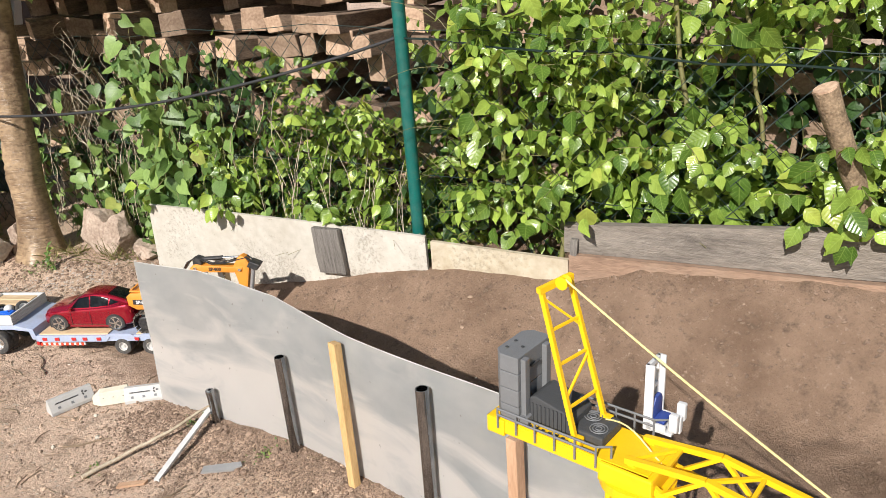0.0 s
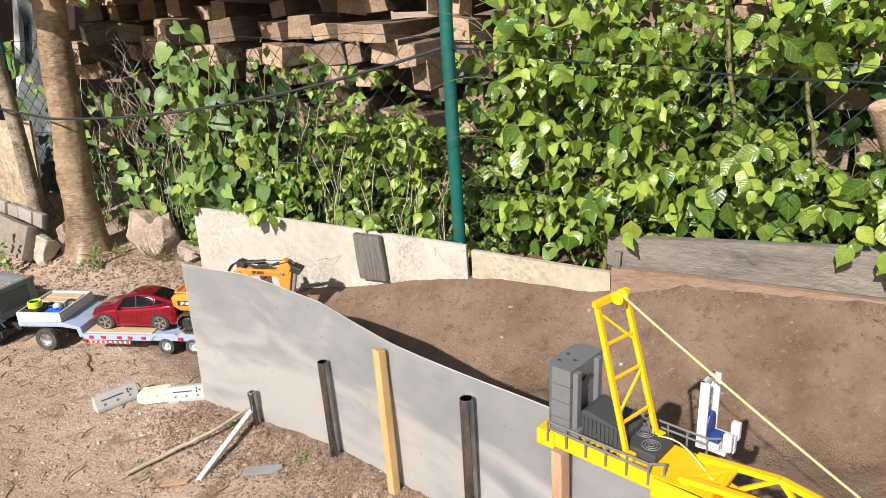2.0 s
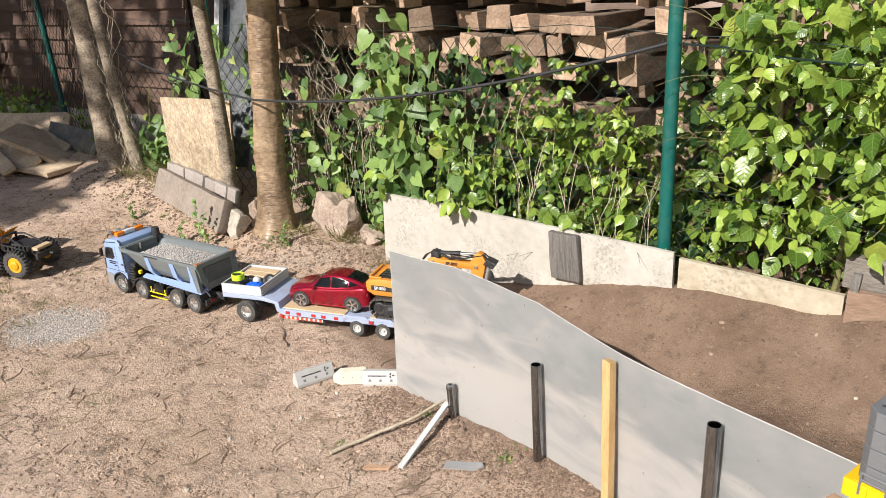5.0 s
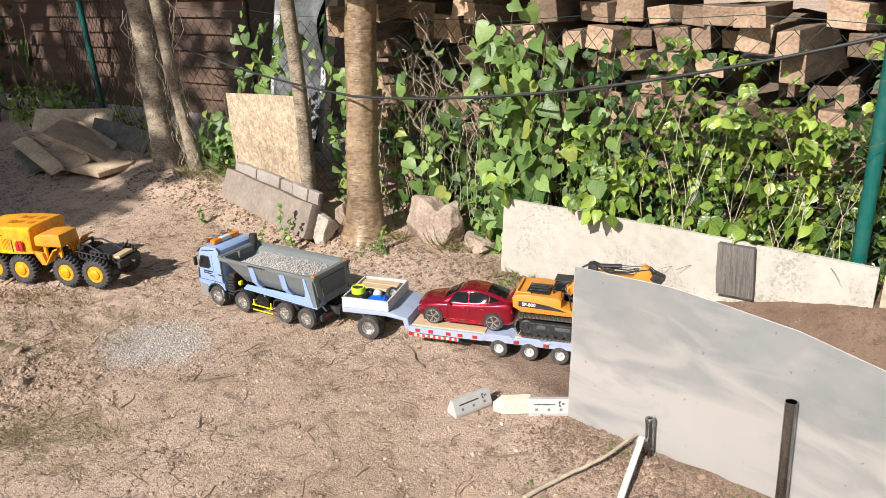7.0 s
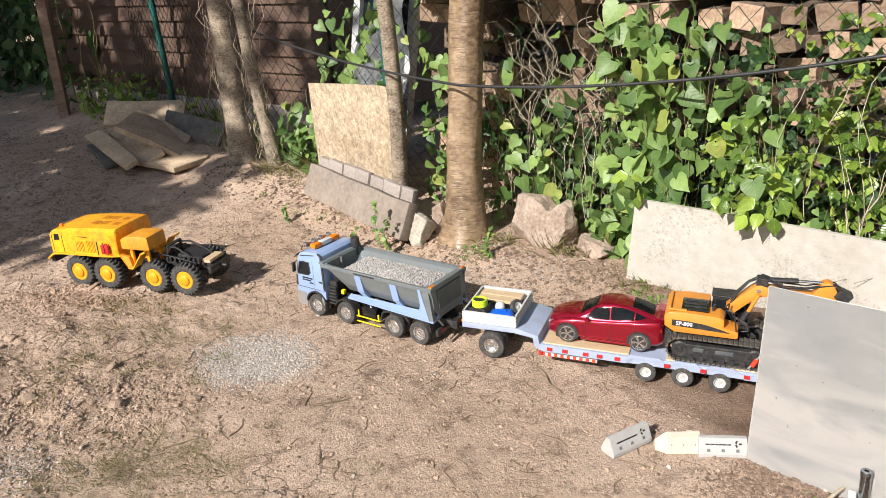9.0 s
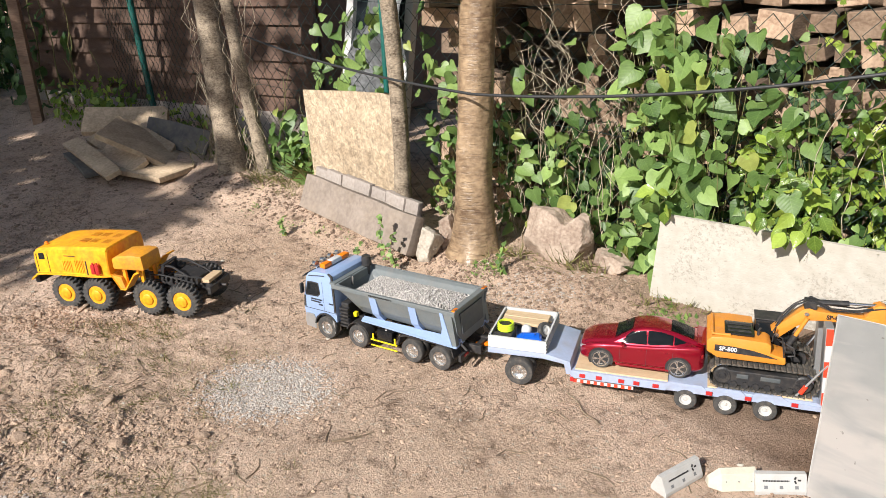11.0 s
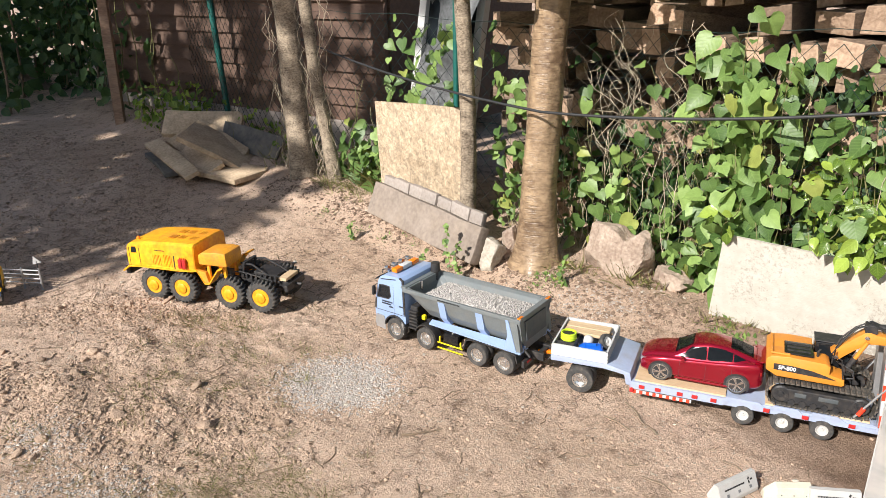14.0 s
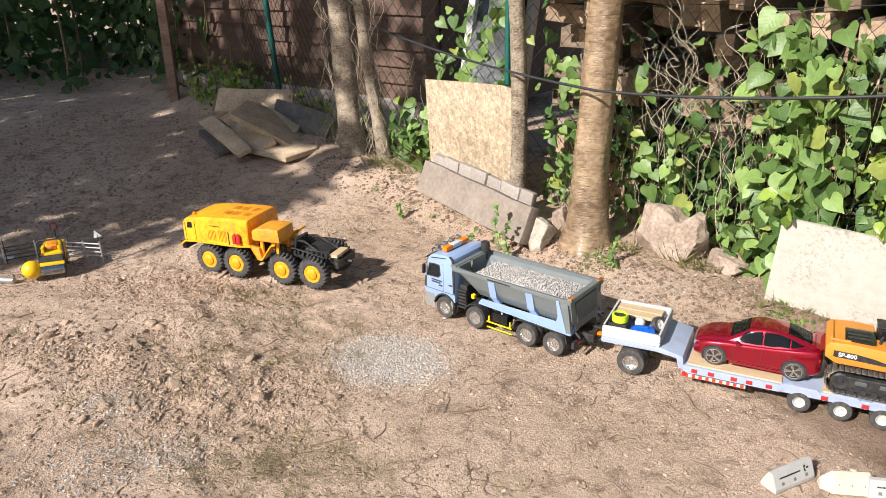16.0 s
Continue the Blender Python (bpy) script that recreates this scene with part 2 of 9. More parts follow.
def board_material():
    """Oriented-strand board: long pale flakes lying every way, some brown, with fine dark chips between."""
    m = material("strand_board", (0.40, 0.30, 0.195), 0.8, 0, 0.15, 5, 0.4, 120, col2=(0.56, 0.445, 0.315))
    n, l = m.node_tree.nodes, m.node_tree.links
    p = n["Principled BSDF"]
    tc, wob, add = n.new("ShaderNodeTexCoord"), n.new("ShaderNodeTexNoise"), n.new("ShaderNodeVectorMath")
    wob.inputs["Scale"].default_value, wob.inputs["Detail"].default_value = 26, 4
    l.new(tc.outputs["Object"], wob.inputs["Vector"])
    add.operation = "MULTIPLY_ADD"
    add.inputs[1].default_value = (0.05, 0.05, 0.05)
    l.new(wob.outputs["Color"], add.inputs[0])
    l.new(tc.outputs["Object"], add.inputs[2])
    out = p.inputs["Base Color"].links[0].from_socket
    for turn, scale, lo, hi in ((0.5, (30, 30, 130), 0.78, 1.14), (-0.6, (36, 36, 150), 0.8, 1.12), (1.35, (28, 28, 120), 0.72, 1.1)):
        mp, v, sc, r, h = n.new("ShaderNodeMapping"), n.new("ShaderNodeTexVoronoi"), n.new("ShaderNodeSeparateColor"), n.new("ShaderNodeMapRange"), n.new("ShaderNodeHueSaturation")
        mp.vector_type = "TEXTURE"
        mp.inputs["Rotation"].default_value = (0, turn, 0)
        mp.inputs["Scale"].default_value = tuple(1 / k for k in scale)
        l.new(add.outputs["Vector"], mp.inputs["Vector"])
        l.new(mp.outputs["Vector"], v.inputs["Vector"])
        v.inputs["Scale"].default_value = 1.0
        l.new(v.outputs["Color"], sc.inputs["Color"])
        r.inputs["To Min"].default_value, r.inputs["To Max"].default_value = lo, hi
        l.new(sc.outputs[0], r.inputs["Value"])
        l.new(r.outputs["Result"], h.inputs["Value"])
        l.new(out, h.inputs["Color"])
        out = h.outputs["Color"]
    l.new(out, p.inputs["Base Color"])
    return m


def bark_material():
    """Smooth cherry-like bark: glossy brown skin crossed by short level dashes, with rough grey blotches."""
    m = material("brown_bark", (0.135, 0.084, 0.05), 0.38, 0, 0.3, 5, 0.0, 38, col2=(0.42, 0.30, 0.185), stretch=(1, 1, 1.6))
    n, l = m.node_tree.nodes, m.node_tree.links
    p = n["Principled BSDF"]
    tc, mp, t = n.new("ShaderNodeTexCoord"), n.new("ShaderNodeMapping"), n.new("ShaderNodeTexNoise")
    mp.inputs["Scale"].default_value = (20, 20, 150)
    t.inputs["Scale"].default_value, t.inputs["Detail"].default_value = 1.0, 3
    l.new(tc.outputs["Object"], mp.inputs["Vector"])
    l.new(mp.outputs["Vector"], t.inputs["Vector"])
    r, x = n.new("ShaderNodeMapRange"), n.new("ShaderNodeMix")
    r.inputs["From Min"].default_value, r.inputs["From Max"].default_value, r.inputs["To Max"].default_value = 0.55, 0.66, 0.42
    l.new(t.outputs["Fac"], r.inputs["Value"])
    x.data_type = "RGBA"
    x.inputs[7].default_value = (0.07, 0.045, 0.03, 1)
    l.new(r.outputs["Result"], x.inputs[0])
    l.new(p.inputs["Base Color"].links[0].from_socket, x.inputs[6])
    l.new(x.outputs[2], p.inputs["Base Color"])
    b, k, s = n.new("ShaderNodeBump"), n.new("ShaderNodeTexNoise"), n.new("ShaderNodeMath")
    k.inputs["Scale"].default_value, k.inputs["Detail"].default_value = 60, 8
    l.new(tc.outputs["Object"], k.inputs["Vector"])
    s.operation = "SUBTRACT"
    l.new(k.outputs["Fac"], s.inputs[0])
    l.new(r.outputs["Result"], s.inputs[1])
    b.inputs["Strength"].default_value, b.inputs["Distance"].default_value = 0.55, 0.004
    l.new(s.outputs[0], b.inputs["Height"])
    l.new(b.outputs["Normal"], p.inputs["Normal"])
    return m


def smeared(m):
    """Adds whitish wiped smears low on a sheet, faint streaks and a few specks of mud."""
    n, l = m.node_tree.nodes, m.node_tree.links
    p = n["Principled BSDF"]
    geo, mp, sp = n.new("ShaderNodeNewGeometry"), n.new("ShaderNodeMapping"), n.new("ShaderNodeSeparateXYZ")
    mp.inputs["Rotation"].default_value, mp.inputs["Scale"].default_value = (0, 0.3, 0.75), (3.2, 3.2, 9)
    l.new(geo.outputs["Position"], mp.inputs["Vector"])
    l.new(geo.outputs["Position"], sp.inputs["Vector"])
    smear, spot = n.new("ShaderNodeTexNoise"), n.new("ShaderNodeTexNoise")
    smear.inputs["Scale"].default_value, smear.inputs["Detail"].default_value, smear.inputs["Distortion"].default_value = 1.1, 7, 1.2
    spot.inputs["Scale"].default_value, spot.inputs["Detail"].default_value = 60, 3
    l.new(mp.outputs["Vector"], smear.inputs["Vector"])
    l.new(geo.outputs["Position"], spot.inputs["Vector"])
    out = p.inputs["Base Color"].links[0].from_socket
    low = n.new("ShaderNodeMapRange")
    low.inputs["From Min"].default_value, low.inputs["From Max"].default_value, low.inputs["To Min"].default_value, low.inputs["To Max"].default_value = 0.40, 0.16, 0.0, 0.26
    l.new(sp.outputs["Z"], low.inputs["Value"])
    add = n.new("ShaderNodeMath")
    l.new(smear.outputs["Fac"], add.inputs[0])
    l.new(low.outputs["Result"], add.inputs[1])
    for fac, lo, hi, top, col in ((add.outputs[0], 0.53, 0.78, 0.85, (0.80, 0.765, 0.735, 1)), (spot.outputs["Fac"], 0.72, 0.76, 0.5, (0.2, 0.17, 0.14, 1))):
        r, x = n.new("ShaderNodeMapRange"), n.new("ShaderNodeMix")
        r.inputs["From Min"].default_value, r.inputs["From Max"].default_value, r.inputs["To Max"].default_value = lo, hi, top
        l.new(fac, r.inputs["Value"])
        x.data_type = "RGBA"
        l.new(r.outputs["Result"], x.inputs[0])
        l.new(out, x.inputs[6])
        x.inputs[7].default_value = col
        out = x.outputs[2]
    l.new(out, p.inputs["Base Color"])
    return m


SOIL = ground_material()
CLOD = material("clod_earth", (0.28, 0.195, 0.138), 0.95, 0, 0.3, 60, 0.6, 300, col2=(0.50, 0.37, 0.275), island=0.38, spec=0.15, world_space=True)
DUG = material("dug_earth", (0.15, 0.102, 0.075), 0.95, 0, 0.3, 60, 0.6, 300, col2=(0.32, 0.228, 0.168), island=0.3, spec=0.15, world_space=True)
GRAVEL = material("grey_gravel", (0.34, 0.30, 0.265), 0.85, 0, 0.3, 120, 0.3, 500, col2=(0.54, 0.485, 0.43), island=0.35, world_space=True, spec=0.3)
GRAVEL_LOAD = material("pale_gravel", (0.34, 0.315, 0.295), 0.85, 0, 0.22, 120, 0.3, 500, col2=(0.60, 0.565, 0.53), spec=0.3, island=0.3)
LEAF_VINE = leaf_material("vine_leaf", (0.07, 0.135, 0.035), (0.29, 0.42, 0.12), 0.46, 0.5, 0.16)
LEAF_BUSH = leaf_material("shrub_leaf", (0.065, 0.13, 0.02), (0.36, 0.48, 0.085), 0.27, 0.35, 0.24)
# darker copy of the leaf greens, shade deep in foliage put into colour
LEAF_SHADE_TONE = leaf_material("shade_toned_leaf", (0.03, 0.075, 0.02), (0.065, 0.125, 0.03), 0.5, 0.0, 0.2)
GRASS = leaf_material("grass_blade", (0.15, 0.155, 0.05), (0.32, 0.30, 0.12), 0.7, 0.0, 0.1)
TWIG = material("dry_twig", (0.21, 0.155, 0.1), 0.9, 0, 0.25, 40, 0.3, 300)
VINE_DRY = material("dry_vine", (0.34, 0.27, 0.185), 0.85, 0, 0.25, 30, col2=(0.58, 0.50, 0.38), island=0.3)
CANE = material("green_cane", (0.16, 0.15, 0.055), 0.6, 0, 0.25, 12)
BARK = bark_material()
BARK_PALE = material("grey_bark", (0.07, 0.049, 0.033), 0.85, 0, 0.3, 14, 1.0, 55, col2=(0.44, 0.36, 0.265), stretch=(1, 1, 1.7))
STUMP = material("cut_limb_bark", (0.10, 0.066, 0.04), 0.9, 0, 0.3, 22, 1.0, 90, col2=(0.34, 0.245, 0.155))
BEAM = material("weathered_beam", (0.10, 0.066, 0.045), 0.85, 0, 0.3, 8, 0.8, 90, col2=(0.30, 0.215, 0.15), stretch=(5, 1, 5), rand=0.45)
BEAM_END = material("sawn_beam_end", (0.23, 0.145, 0.095), 0.85, 0, 0.25, 12, 0.8, 110, col2=(0.45, 0.32, 0.225), rand=0.5)
SIDING = material("brown_siding", (0.085, 0.05, 0.036), 0.75, 0, 0.25, 6, 0.4, 60, col2=(0.15, 0.088, 0.06), stretch=(1, 6, 6), rand=0.12)
DARK_PLANK = material("dark_weathered_plank", (0.09, 0.08, 0.072), 0.85, 0, 0.2, 9, 0.9, 60, col2=(0.26, 0.235, 0.21), stretch=(14, 14, 0.7))
GREEN_PAINT = material("green_coated_steel", (0.004, 0.10, 0.085), 0.35, 0, 0.15, 20, dust=0.08)
WIRE = material("green_wire", (0.014, 0.03, 0.027), 0.45, 0.2, 0.2, 40)
CABLE = material("black_cable", (0.03, 0.031, 0.033), 0.5, 0, 0.2, 30)
WHITE_BOARD = material("mouldy_white_board", (0.44, 0.405, 0.345), 0.7, 0, 0.08, 4, 0.3, 150, col2=(0.57, 0.535, 0.475), dust=0.14, mould=0.5)
CREAM_BOARD = material("cream_board", (0.40, 0.33, 0.225), 0.75, 0, 0.12, 6, 0.3, 120, col2=(0.56, 0.50, 0.39), dust=0.5, mould=0.5)
GREY_PLANK = material("grey_weathered_plank", (0.115, 0.098, 0.084), 0.85, 0, 0.3, 4, 0.9, 100, col2=(0.27, 0.235, 0.20), stretch=(1, 5, 5), dust=0.12)
BROWN_PLANK = material("soil_stained_plank", (0.18, 0.112, 0.077), 0.9, 0, 0.3, 4, 0.8, 100, col2=(0.35, 0.23, 0.158), stretch=(1, 4, 4), dust=0.35)
OSB = board_material()
CONCRETE = material("weathered_concrete", (0.18, 0.145, 0.118), 0.9, 0, 0.2, 7, 0.5, 180, col2=(0.29, 0.24, 0.20), dust=0.3, rand=0.08)
PALE_SLAB = material("pale_concrete", (0.26, 0.22, 0.195), 0.9, 0, 0.2, 9, 0.6, 150, col2=(0.40, 0.35, 0.31), dust=0.2, rand=0.1)
SLATE = material("dark_slab", (0.09, 0.088, 0.085), 0.85, 0, 0.2, 8, 0.5, 140, col2=(0.17, 0.155, 0.135), dust=0.3)
SANDSTONE = material("rough_sandstone", (0.24, 0.17, 0.128), 0.9, 0, 0.25, 12, 1.0, 70, col2=(0.48, 0.385, 0.305))
PALE_STONE = material("pale_quartz_stone", (0.33, 0.285, 0.23), 0.85, 0, 0.25, 12, 0.8, 120, col2=(0.56, 0.51, 0.43))
SHEET = material("dull_grey_sheet", (0.45, 0.475, 0.485), 0.36, 0.2, 0.1, 1.6, 0.08, 25, col2=(0.60, 0.605, 0.60), dust=0.12, stretch=(1, 1, 1.6))
SHEET = smeared(SHEET)
STEEL = material("steel_tube", (0.20, 0.21, 0.225), 0.17, 1.0, 0.25, 25, 0.03, 200, col2=(0.40, 0.415, 0.435), stretch=(1, 1, 0.2))
LATH = material("sawn_softwood", (0.47, 0.29, 0.115), 0.7, 0, 0.15, 10, 0.3, 150, col2=(0.64, 0.43, 0.20), stretch=(5, 5, 0.7))
LATH_DULL = material("pinkish_softwood", (0.38, 0.22, 0.13), 0.75, 0, 0.15, 10, 0.3, 150, col2=(0.52, 0.34, 0.22), stretch=(5, 5, 0.7))
PRINT_WHITE = material("white_printed_plastic", (0.46, 0.455, 0.44), 0.55, 0, 0.06, 30, 0.15, 600, dust=0.25)
PRINT_CREAM = material("cream_printed_plastic", (0.56, 0.525, 0.42), 0.6, 0, 0.06, 30, 0.15, 600, dust=0.25)
INK = material("black_ink", (0.02, 0.02, 0.02), 0.6)
WHITE = material("white_plastic", (0.58, 0.58, 0.58), 0.45, 0, 0.04, 40)
TUBE_WHITE = material("white_plastic_rail", (0.55, 0.55, 0.54), 0.5, 0, 0.05, 30, dust=0.12)
BLUE_PAINT = material("pale_blue_paint", (0.27, 0.375, 0.59), 0.35, 0, 0.05, 20, coat=0.3, dust=0.08)
BLUE_TRAILER = material("trailer_blue_paint", (0.345, 0.405, 0.545), 0.45, 0, 0.08, 18, dust=0.25)
BED_GREY = material("grey_tipper_steel", (0.16, 0.18, 0.185), 0.5, 0.1, 0.08, 22, dust=0.14)
BED_DARK = material("dark_grey_panel", (0.075, 0.085, 0.09), 0.55, 0, 0.1, 22, dust=0.12)
BLACK = material("black_plastic", (0.022, 0.022, 0.024), 0.55, 0, 0.2, 40, dust=0.12)
TRACK = material("dusty_track_plate", (0.075, 0.07, 0.064), 0.7, 0.2, 0.2, 40, dust=0.5)
BLACK_GLOSS = material("gloss_black", (0.012, 0.012, 0.013), 0.18, 0, 0.1, 40)
RUBBER = material("dusty_rubber", (0.05, 0.049, 0.048), 0.85, 0, 0.2, 50, 0.4, 400, dust=0.22)
CHROME = material("chrome", (0.70, 0.69, 0.675), 0.25, 0.95, 0.1, 40, dust=0.06)
RIM_WHITE = material("white_rim", (0.52, 0.51, 0.49), 0.45, 0, 0.06, 40, dust=0.2)
SILVER = material("silver_plastic", (0.45, 0.45, 0.455), 0.35, 0.6, 0.08, 40)
GLASS = material("tinted_window", (0.012, 0.015, 0.018), 0.1, 0, 0.1, 30, spec=0.4)
RED_PAINT = material("metallic_red_paint", (0.34, 0.004, 0.022), 0.24, 0.6, 0.06, 300, coat=1.0)
ORANGE_PAINT = material("construction_orange", (0.66, 0.25, 0.03), 0.45, 0, 0.06, 20, dust=0.08)
YELLOW_OLD = material("worn_amber_yellow", (0.74, 0.24, 0.012), 0.42, 0, 0.12, 9, dust=0.12, col2=(0.93, 0.50, 0.014))
YELLOW_RUST = material("rust_shaded_yellow", (0.58, 0.22, 0.03), 0.5, 0, 0.2, 14, dust=0.15, col2=(0.82, 0.38, 0.015))
YELLOW = material("crane_yellow", (0.80, 0.48, 0.006), 0.45, 0, 0.04, 25)
CRANE_GREY = material("crane_grey", (0.15, 0.154, 0.16), 0.6, 0, 0.06, 30, 0.2, 500)
CRANE_DARK = material("crane_dark_grey", (0.05, 0.052, 0.055), 0.65, 0, 0.08, 30, 0.2, 500)
AMBER = material("amber_lens", (0.9, 0.22, 0.01), 0.25, 0, 0.05, 40)
RED = material("red_plastic", (0.45, 0.025, 0.025), 0.4, 0, 0.08, 40)
TAIL_RED = material("dark_red_lens", (0.22, 0.012, 0.012), 0.25, 0, 0.08, 40)
RED_BRIGHT = material("red_tape", (0.80, 0.06, 0.025), 0.45, 0, 0.06, 40)
BLUE_TOOL = material("bright_blue_plastic", (0.01, 0.12, 0.62), 0.35, 0, 0.06, 40)
NAVY = material("navy_seat", (0.03, 0.06, 0.25), 0.5, 0, 0.08, 40)
LIME = material("lime_cord", (0.55, 0.75, 0.03), 0.6, 0, 0.15, 80)
PLY = material("pale_plywood", (0.50, 0.35, 0.205), 0.7, 0, 0.1, 9, 0.15, 150, col2=(0.62, 0.47, 0.30), stretch=(1, 6, 1))
SAFETY_YELLOW = material("safety_yellow", (0.85, 0.68, 0.01), 0.5, 0, 0.06, 40)
ROPE = material("yellowish_cord", (0.72, 0.62, 0.26), 0.8, 0, 0.15, 100)
TARP = material("grey_tarpaulin", (0.12, 0.125, 0.13), 0.5, 0, 0.2, 6, 0.5, 30, col2=(0.30, 0.31, 0.32))
PILE_DIRT = material("dusty_slab", (0.33, 0.235, 0.15), 0.9, 0, 0.2, 9, 0.7, 90, col2=(0.58, 0.445, 0.30), rand=0.25)


# ---- mesh tools ----
def part(name, bm, mat, parent=None, label="", smooth=None, loc=None):
    """Links a bmesh (or shares a mesh) as one object under a thing or a part."""
    if isinstance(bm, bpy.types.Mesh):
        me = bm
    else:
        bmesh.ops.recalc_face_normals(bm, faces=bm.faces)
        me = bpy.data.meshes.new(name)
        bm.to_mesh(me)
        bm.free()
        for mt in (mat if isinstance(mat, (list, tuple)) else [mat]):
            me.materials.append(mt)
        if smooth:
            me.shade_smooth()
            me.set_sharp_from_angle(angle=radians(smooth))
    ob = new(name, me)
    if parent is not None:
        ob.parent = parent
    if loc is not None:
        ob.matrix_basis = loc if isinstance(loc, Matrix) else Matrix.Translation(loc)
    if label:
        ob["label"] = label
    return ob


def thing(name, m, label, category, group="", kind=""):
    ob = new(name)
    ob.empty_display_size = 0.05
    ob.matrix_basis = m
    return tagged(ob, label, category, group, kind)


def box(bm, c, s, bev=0.0, rot=None):
    """A box of size s round c, its edges rounded by bev."""
    r = bmesh.ops.create_cube(bm, size=1)
    m = Matrix.Translation(c) @ (rot.to_4x4() if rot is not None else Matrix()) @ Matrix.Diagonal((*s, 1))
    bmesh.ops.transform(bm, matrix=m, verts=r["verts"])
    if bev:
        e = list({e for v in r["verts"] for e in v.link_edges})
        bmesh.ops.bevel(bm, geom=e, offset=bev, segments=2, affect="EDGES", profile=0.6)
    return bm


def rod(bm, a, b, r, seg=8, r2=None, caps=True):
    a, b = Vector(a), Vector(b)
    d = b - a
    m = Matrix.Translation((a + b) / 2) @ d.to_track_quat("Z", "Y").to_matrix().to_4x4()
    bmesh.ops.create_cone(bm, cap_ends=caps, segments=seg, radius1=r, radius2=r if r2 is None else r2, depth=d.length, matrix=m)
    return bm


def bar(bm, a, b, w, h=None, up=(0, 0, 1)):
    """A square bar from a to b."""
    a, b = Vector(a), Vector(b)
    d = (b - a)
    x = d.normalized()
    y = Vector(up).cross(x)
    y = y.normalized() if y.length > 1e-4 else Vector((0, 1, 0))
    z = x.cross(y)
    rot = Matrix((x, y, z)).transposed()
    return box(bm, (a + b) / 2, (d.length, w, h or w), 0, rot)


def pipe(bm, pts, r, seg=6, closed=False, taper=None):
    """A round pipe along points."""
    pts = [Vector(p) for p in pts]
    rings = []
    up = None
    for i, p in enumerate(pts):
        d = (pts[min(i + 1, len(pts) - 1)] - pts[max(i - 1, 0)]).normalized()
        if up is None:
            up = d.orthogonal().normalized()
        x = (up - d * up.dot(d)).normalized()
        up = x
        y = d.cross(x)
        rr = r if taper is None else r + (taper - r) * i / (len(pts) - 1)
        rings.append([bm.verts.new(p + rr * (x * math.cos(6.2832 * k / seg) + y * math.sin(6.2832 * k / seg))) for k in range(seg)])
    for a, b in zip(rings, rings[1:]):
        for k in range(seg):
            bm.faces.new((a[k], a[(k + 1) % seg], b[(k + 1) % seg], b[k]))
    bm.faces.new(rings[0][::-1])
    bm.faces.new(rings[-1])
    return bm


def prism(bm, pts, y0, y1, bev=0.0, axis="y"):
    """A flat outline (x, z) pulled from y0 to y1; with axis x the outline is (y, z), with z it is (x, y)."""
    def place(a, b, c):
        return {"y": (a, c, b), "x": (c, a, b), "z": (a, b, c)}[axis]
    lo = [bm.verts.new(place(a, b, y0)) for a, b in pts]
    hi = [bm.verts.new(place(a, b, y1)) for a, b in pts]
    n = len(pts)
    faces = [bm.faces.new(lo), bm.faces.new(hi[::-1])]
    for i in range(n):
        faces.append(bm.faces.new((lo[i], hi[i], hi[(i + 1) % n], lo[(i + 1) % n])))
    if bev:
        bmesh.ops.recalc_face_normals(bm, faces=faces)
        e = list({e for f in faces for e in f.edges})
        bmesh.ops.bevel(bm, geom=e, offset=bev, segments=2, affect="EDGES", profile=0.6)
    return bm


def lathe(bm, prof, seg=24, c=(0, 0, 0), caps=True):
    """Turns a profile of (radius, y) about the y axis."""
    rings = []
    for r, y in prof:
        rings.append([bm.verts.new((c[0] + r * math.cos(6.2832 * k / seg), c[1] + y, c[2] + r * math.sin(6.2832 * k / seg))) for k in range(seg)])
    for a, b in zip(rings, rings[1:]):
        for k in range(seg):
            bm.faces.new((a[k], b[k], b[(k + 1) % seg], a[(k + 1) % seg]))
    if caps and prof[0][0] > 1e-5:
        bm.faces.new(rings[0])
    if caps and prof[-1][0] > 1e-5:
        bm.faces.new(rings[-1][::-1])
    return bm


def loft(bm, rings, close=True, caps=True):
    """Skins rings of equal length."""
    vs = [[bm.verts.new(p) for p in r] for r in rings]
    n = len(vs[0])
    for a, b in zip(vs, vs[1:]):
        for k in range(n if close else n - 1):
            bm.faces.new((a[k], a[(k + 1) % n], b[(k + 1) % n], b[k]))
    if caps:
        bm.faces.new(vs[0][::-1])
        bm.faces.new(vs[-1])
    return bm


def letters(name, text, size, mat, parent, m, label="", bold=0.0, depth=0.0006):
    """Writing from the built-in font, as a mesh."""
    cu = bpy.data.curves.new(name, "FONT")
    cu.body, cu.size, cu.extrude, cu.offset = text, size, depth, bold
    cu.align_x, cu.align_y, cu.resolution_u = "CENTER", "CENTER", 2
    tmp = new("tmp", cu)
    dg = bpy.context.evaluated_depsgraph_get()
    me = bpy.data.meshes.new_from_object(tmp.evaluated_get(dg))
    bpy.data.objects.remove(tmp)
    me.materials.clear()
    me.materials.append(mat)
    ob = new(name, me)
    ob.parent = parent
    ob.matrix_basis = m
    if label:
        ob["label"] = label
    return ob


def S(x):
    x = min(1.0, max(0.0, x))
    return x * x * (3 - 2 * x)


U, D = Vector((0.88, -0.475)), Vector((0.475, 0.88))       # along the fence to its near end, and out behind it
CORNER = Vector((-1.135, 2.93))                               # where the white board begins


def at_fence(u, d, z=0.0):
    p = CORNER + U * u + D * d
    return Vector((p.x, p.y, z))


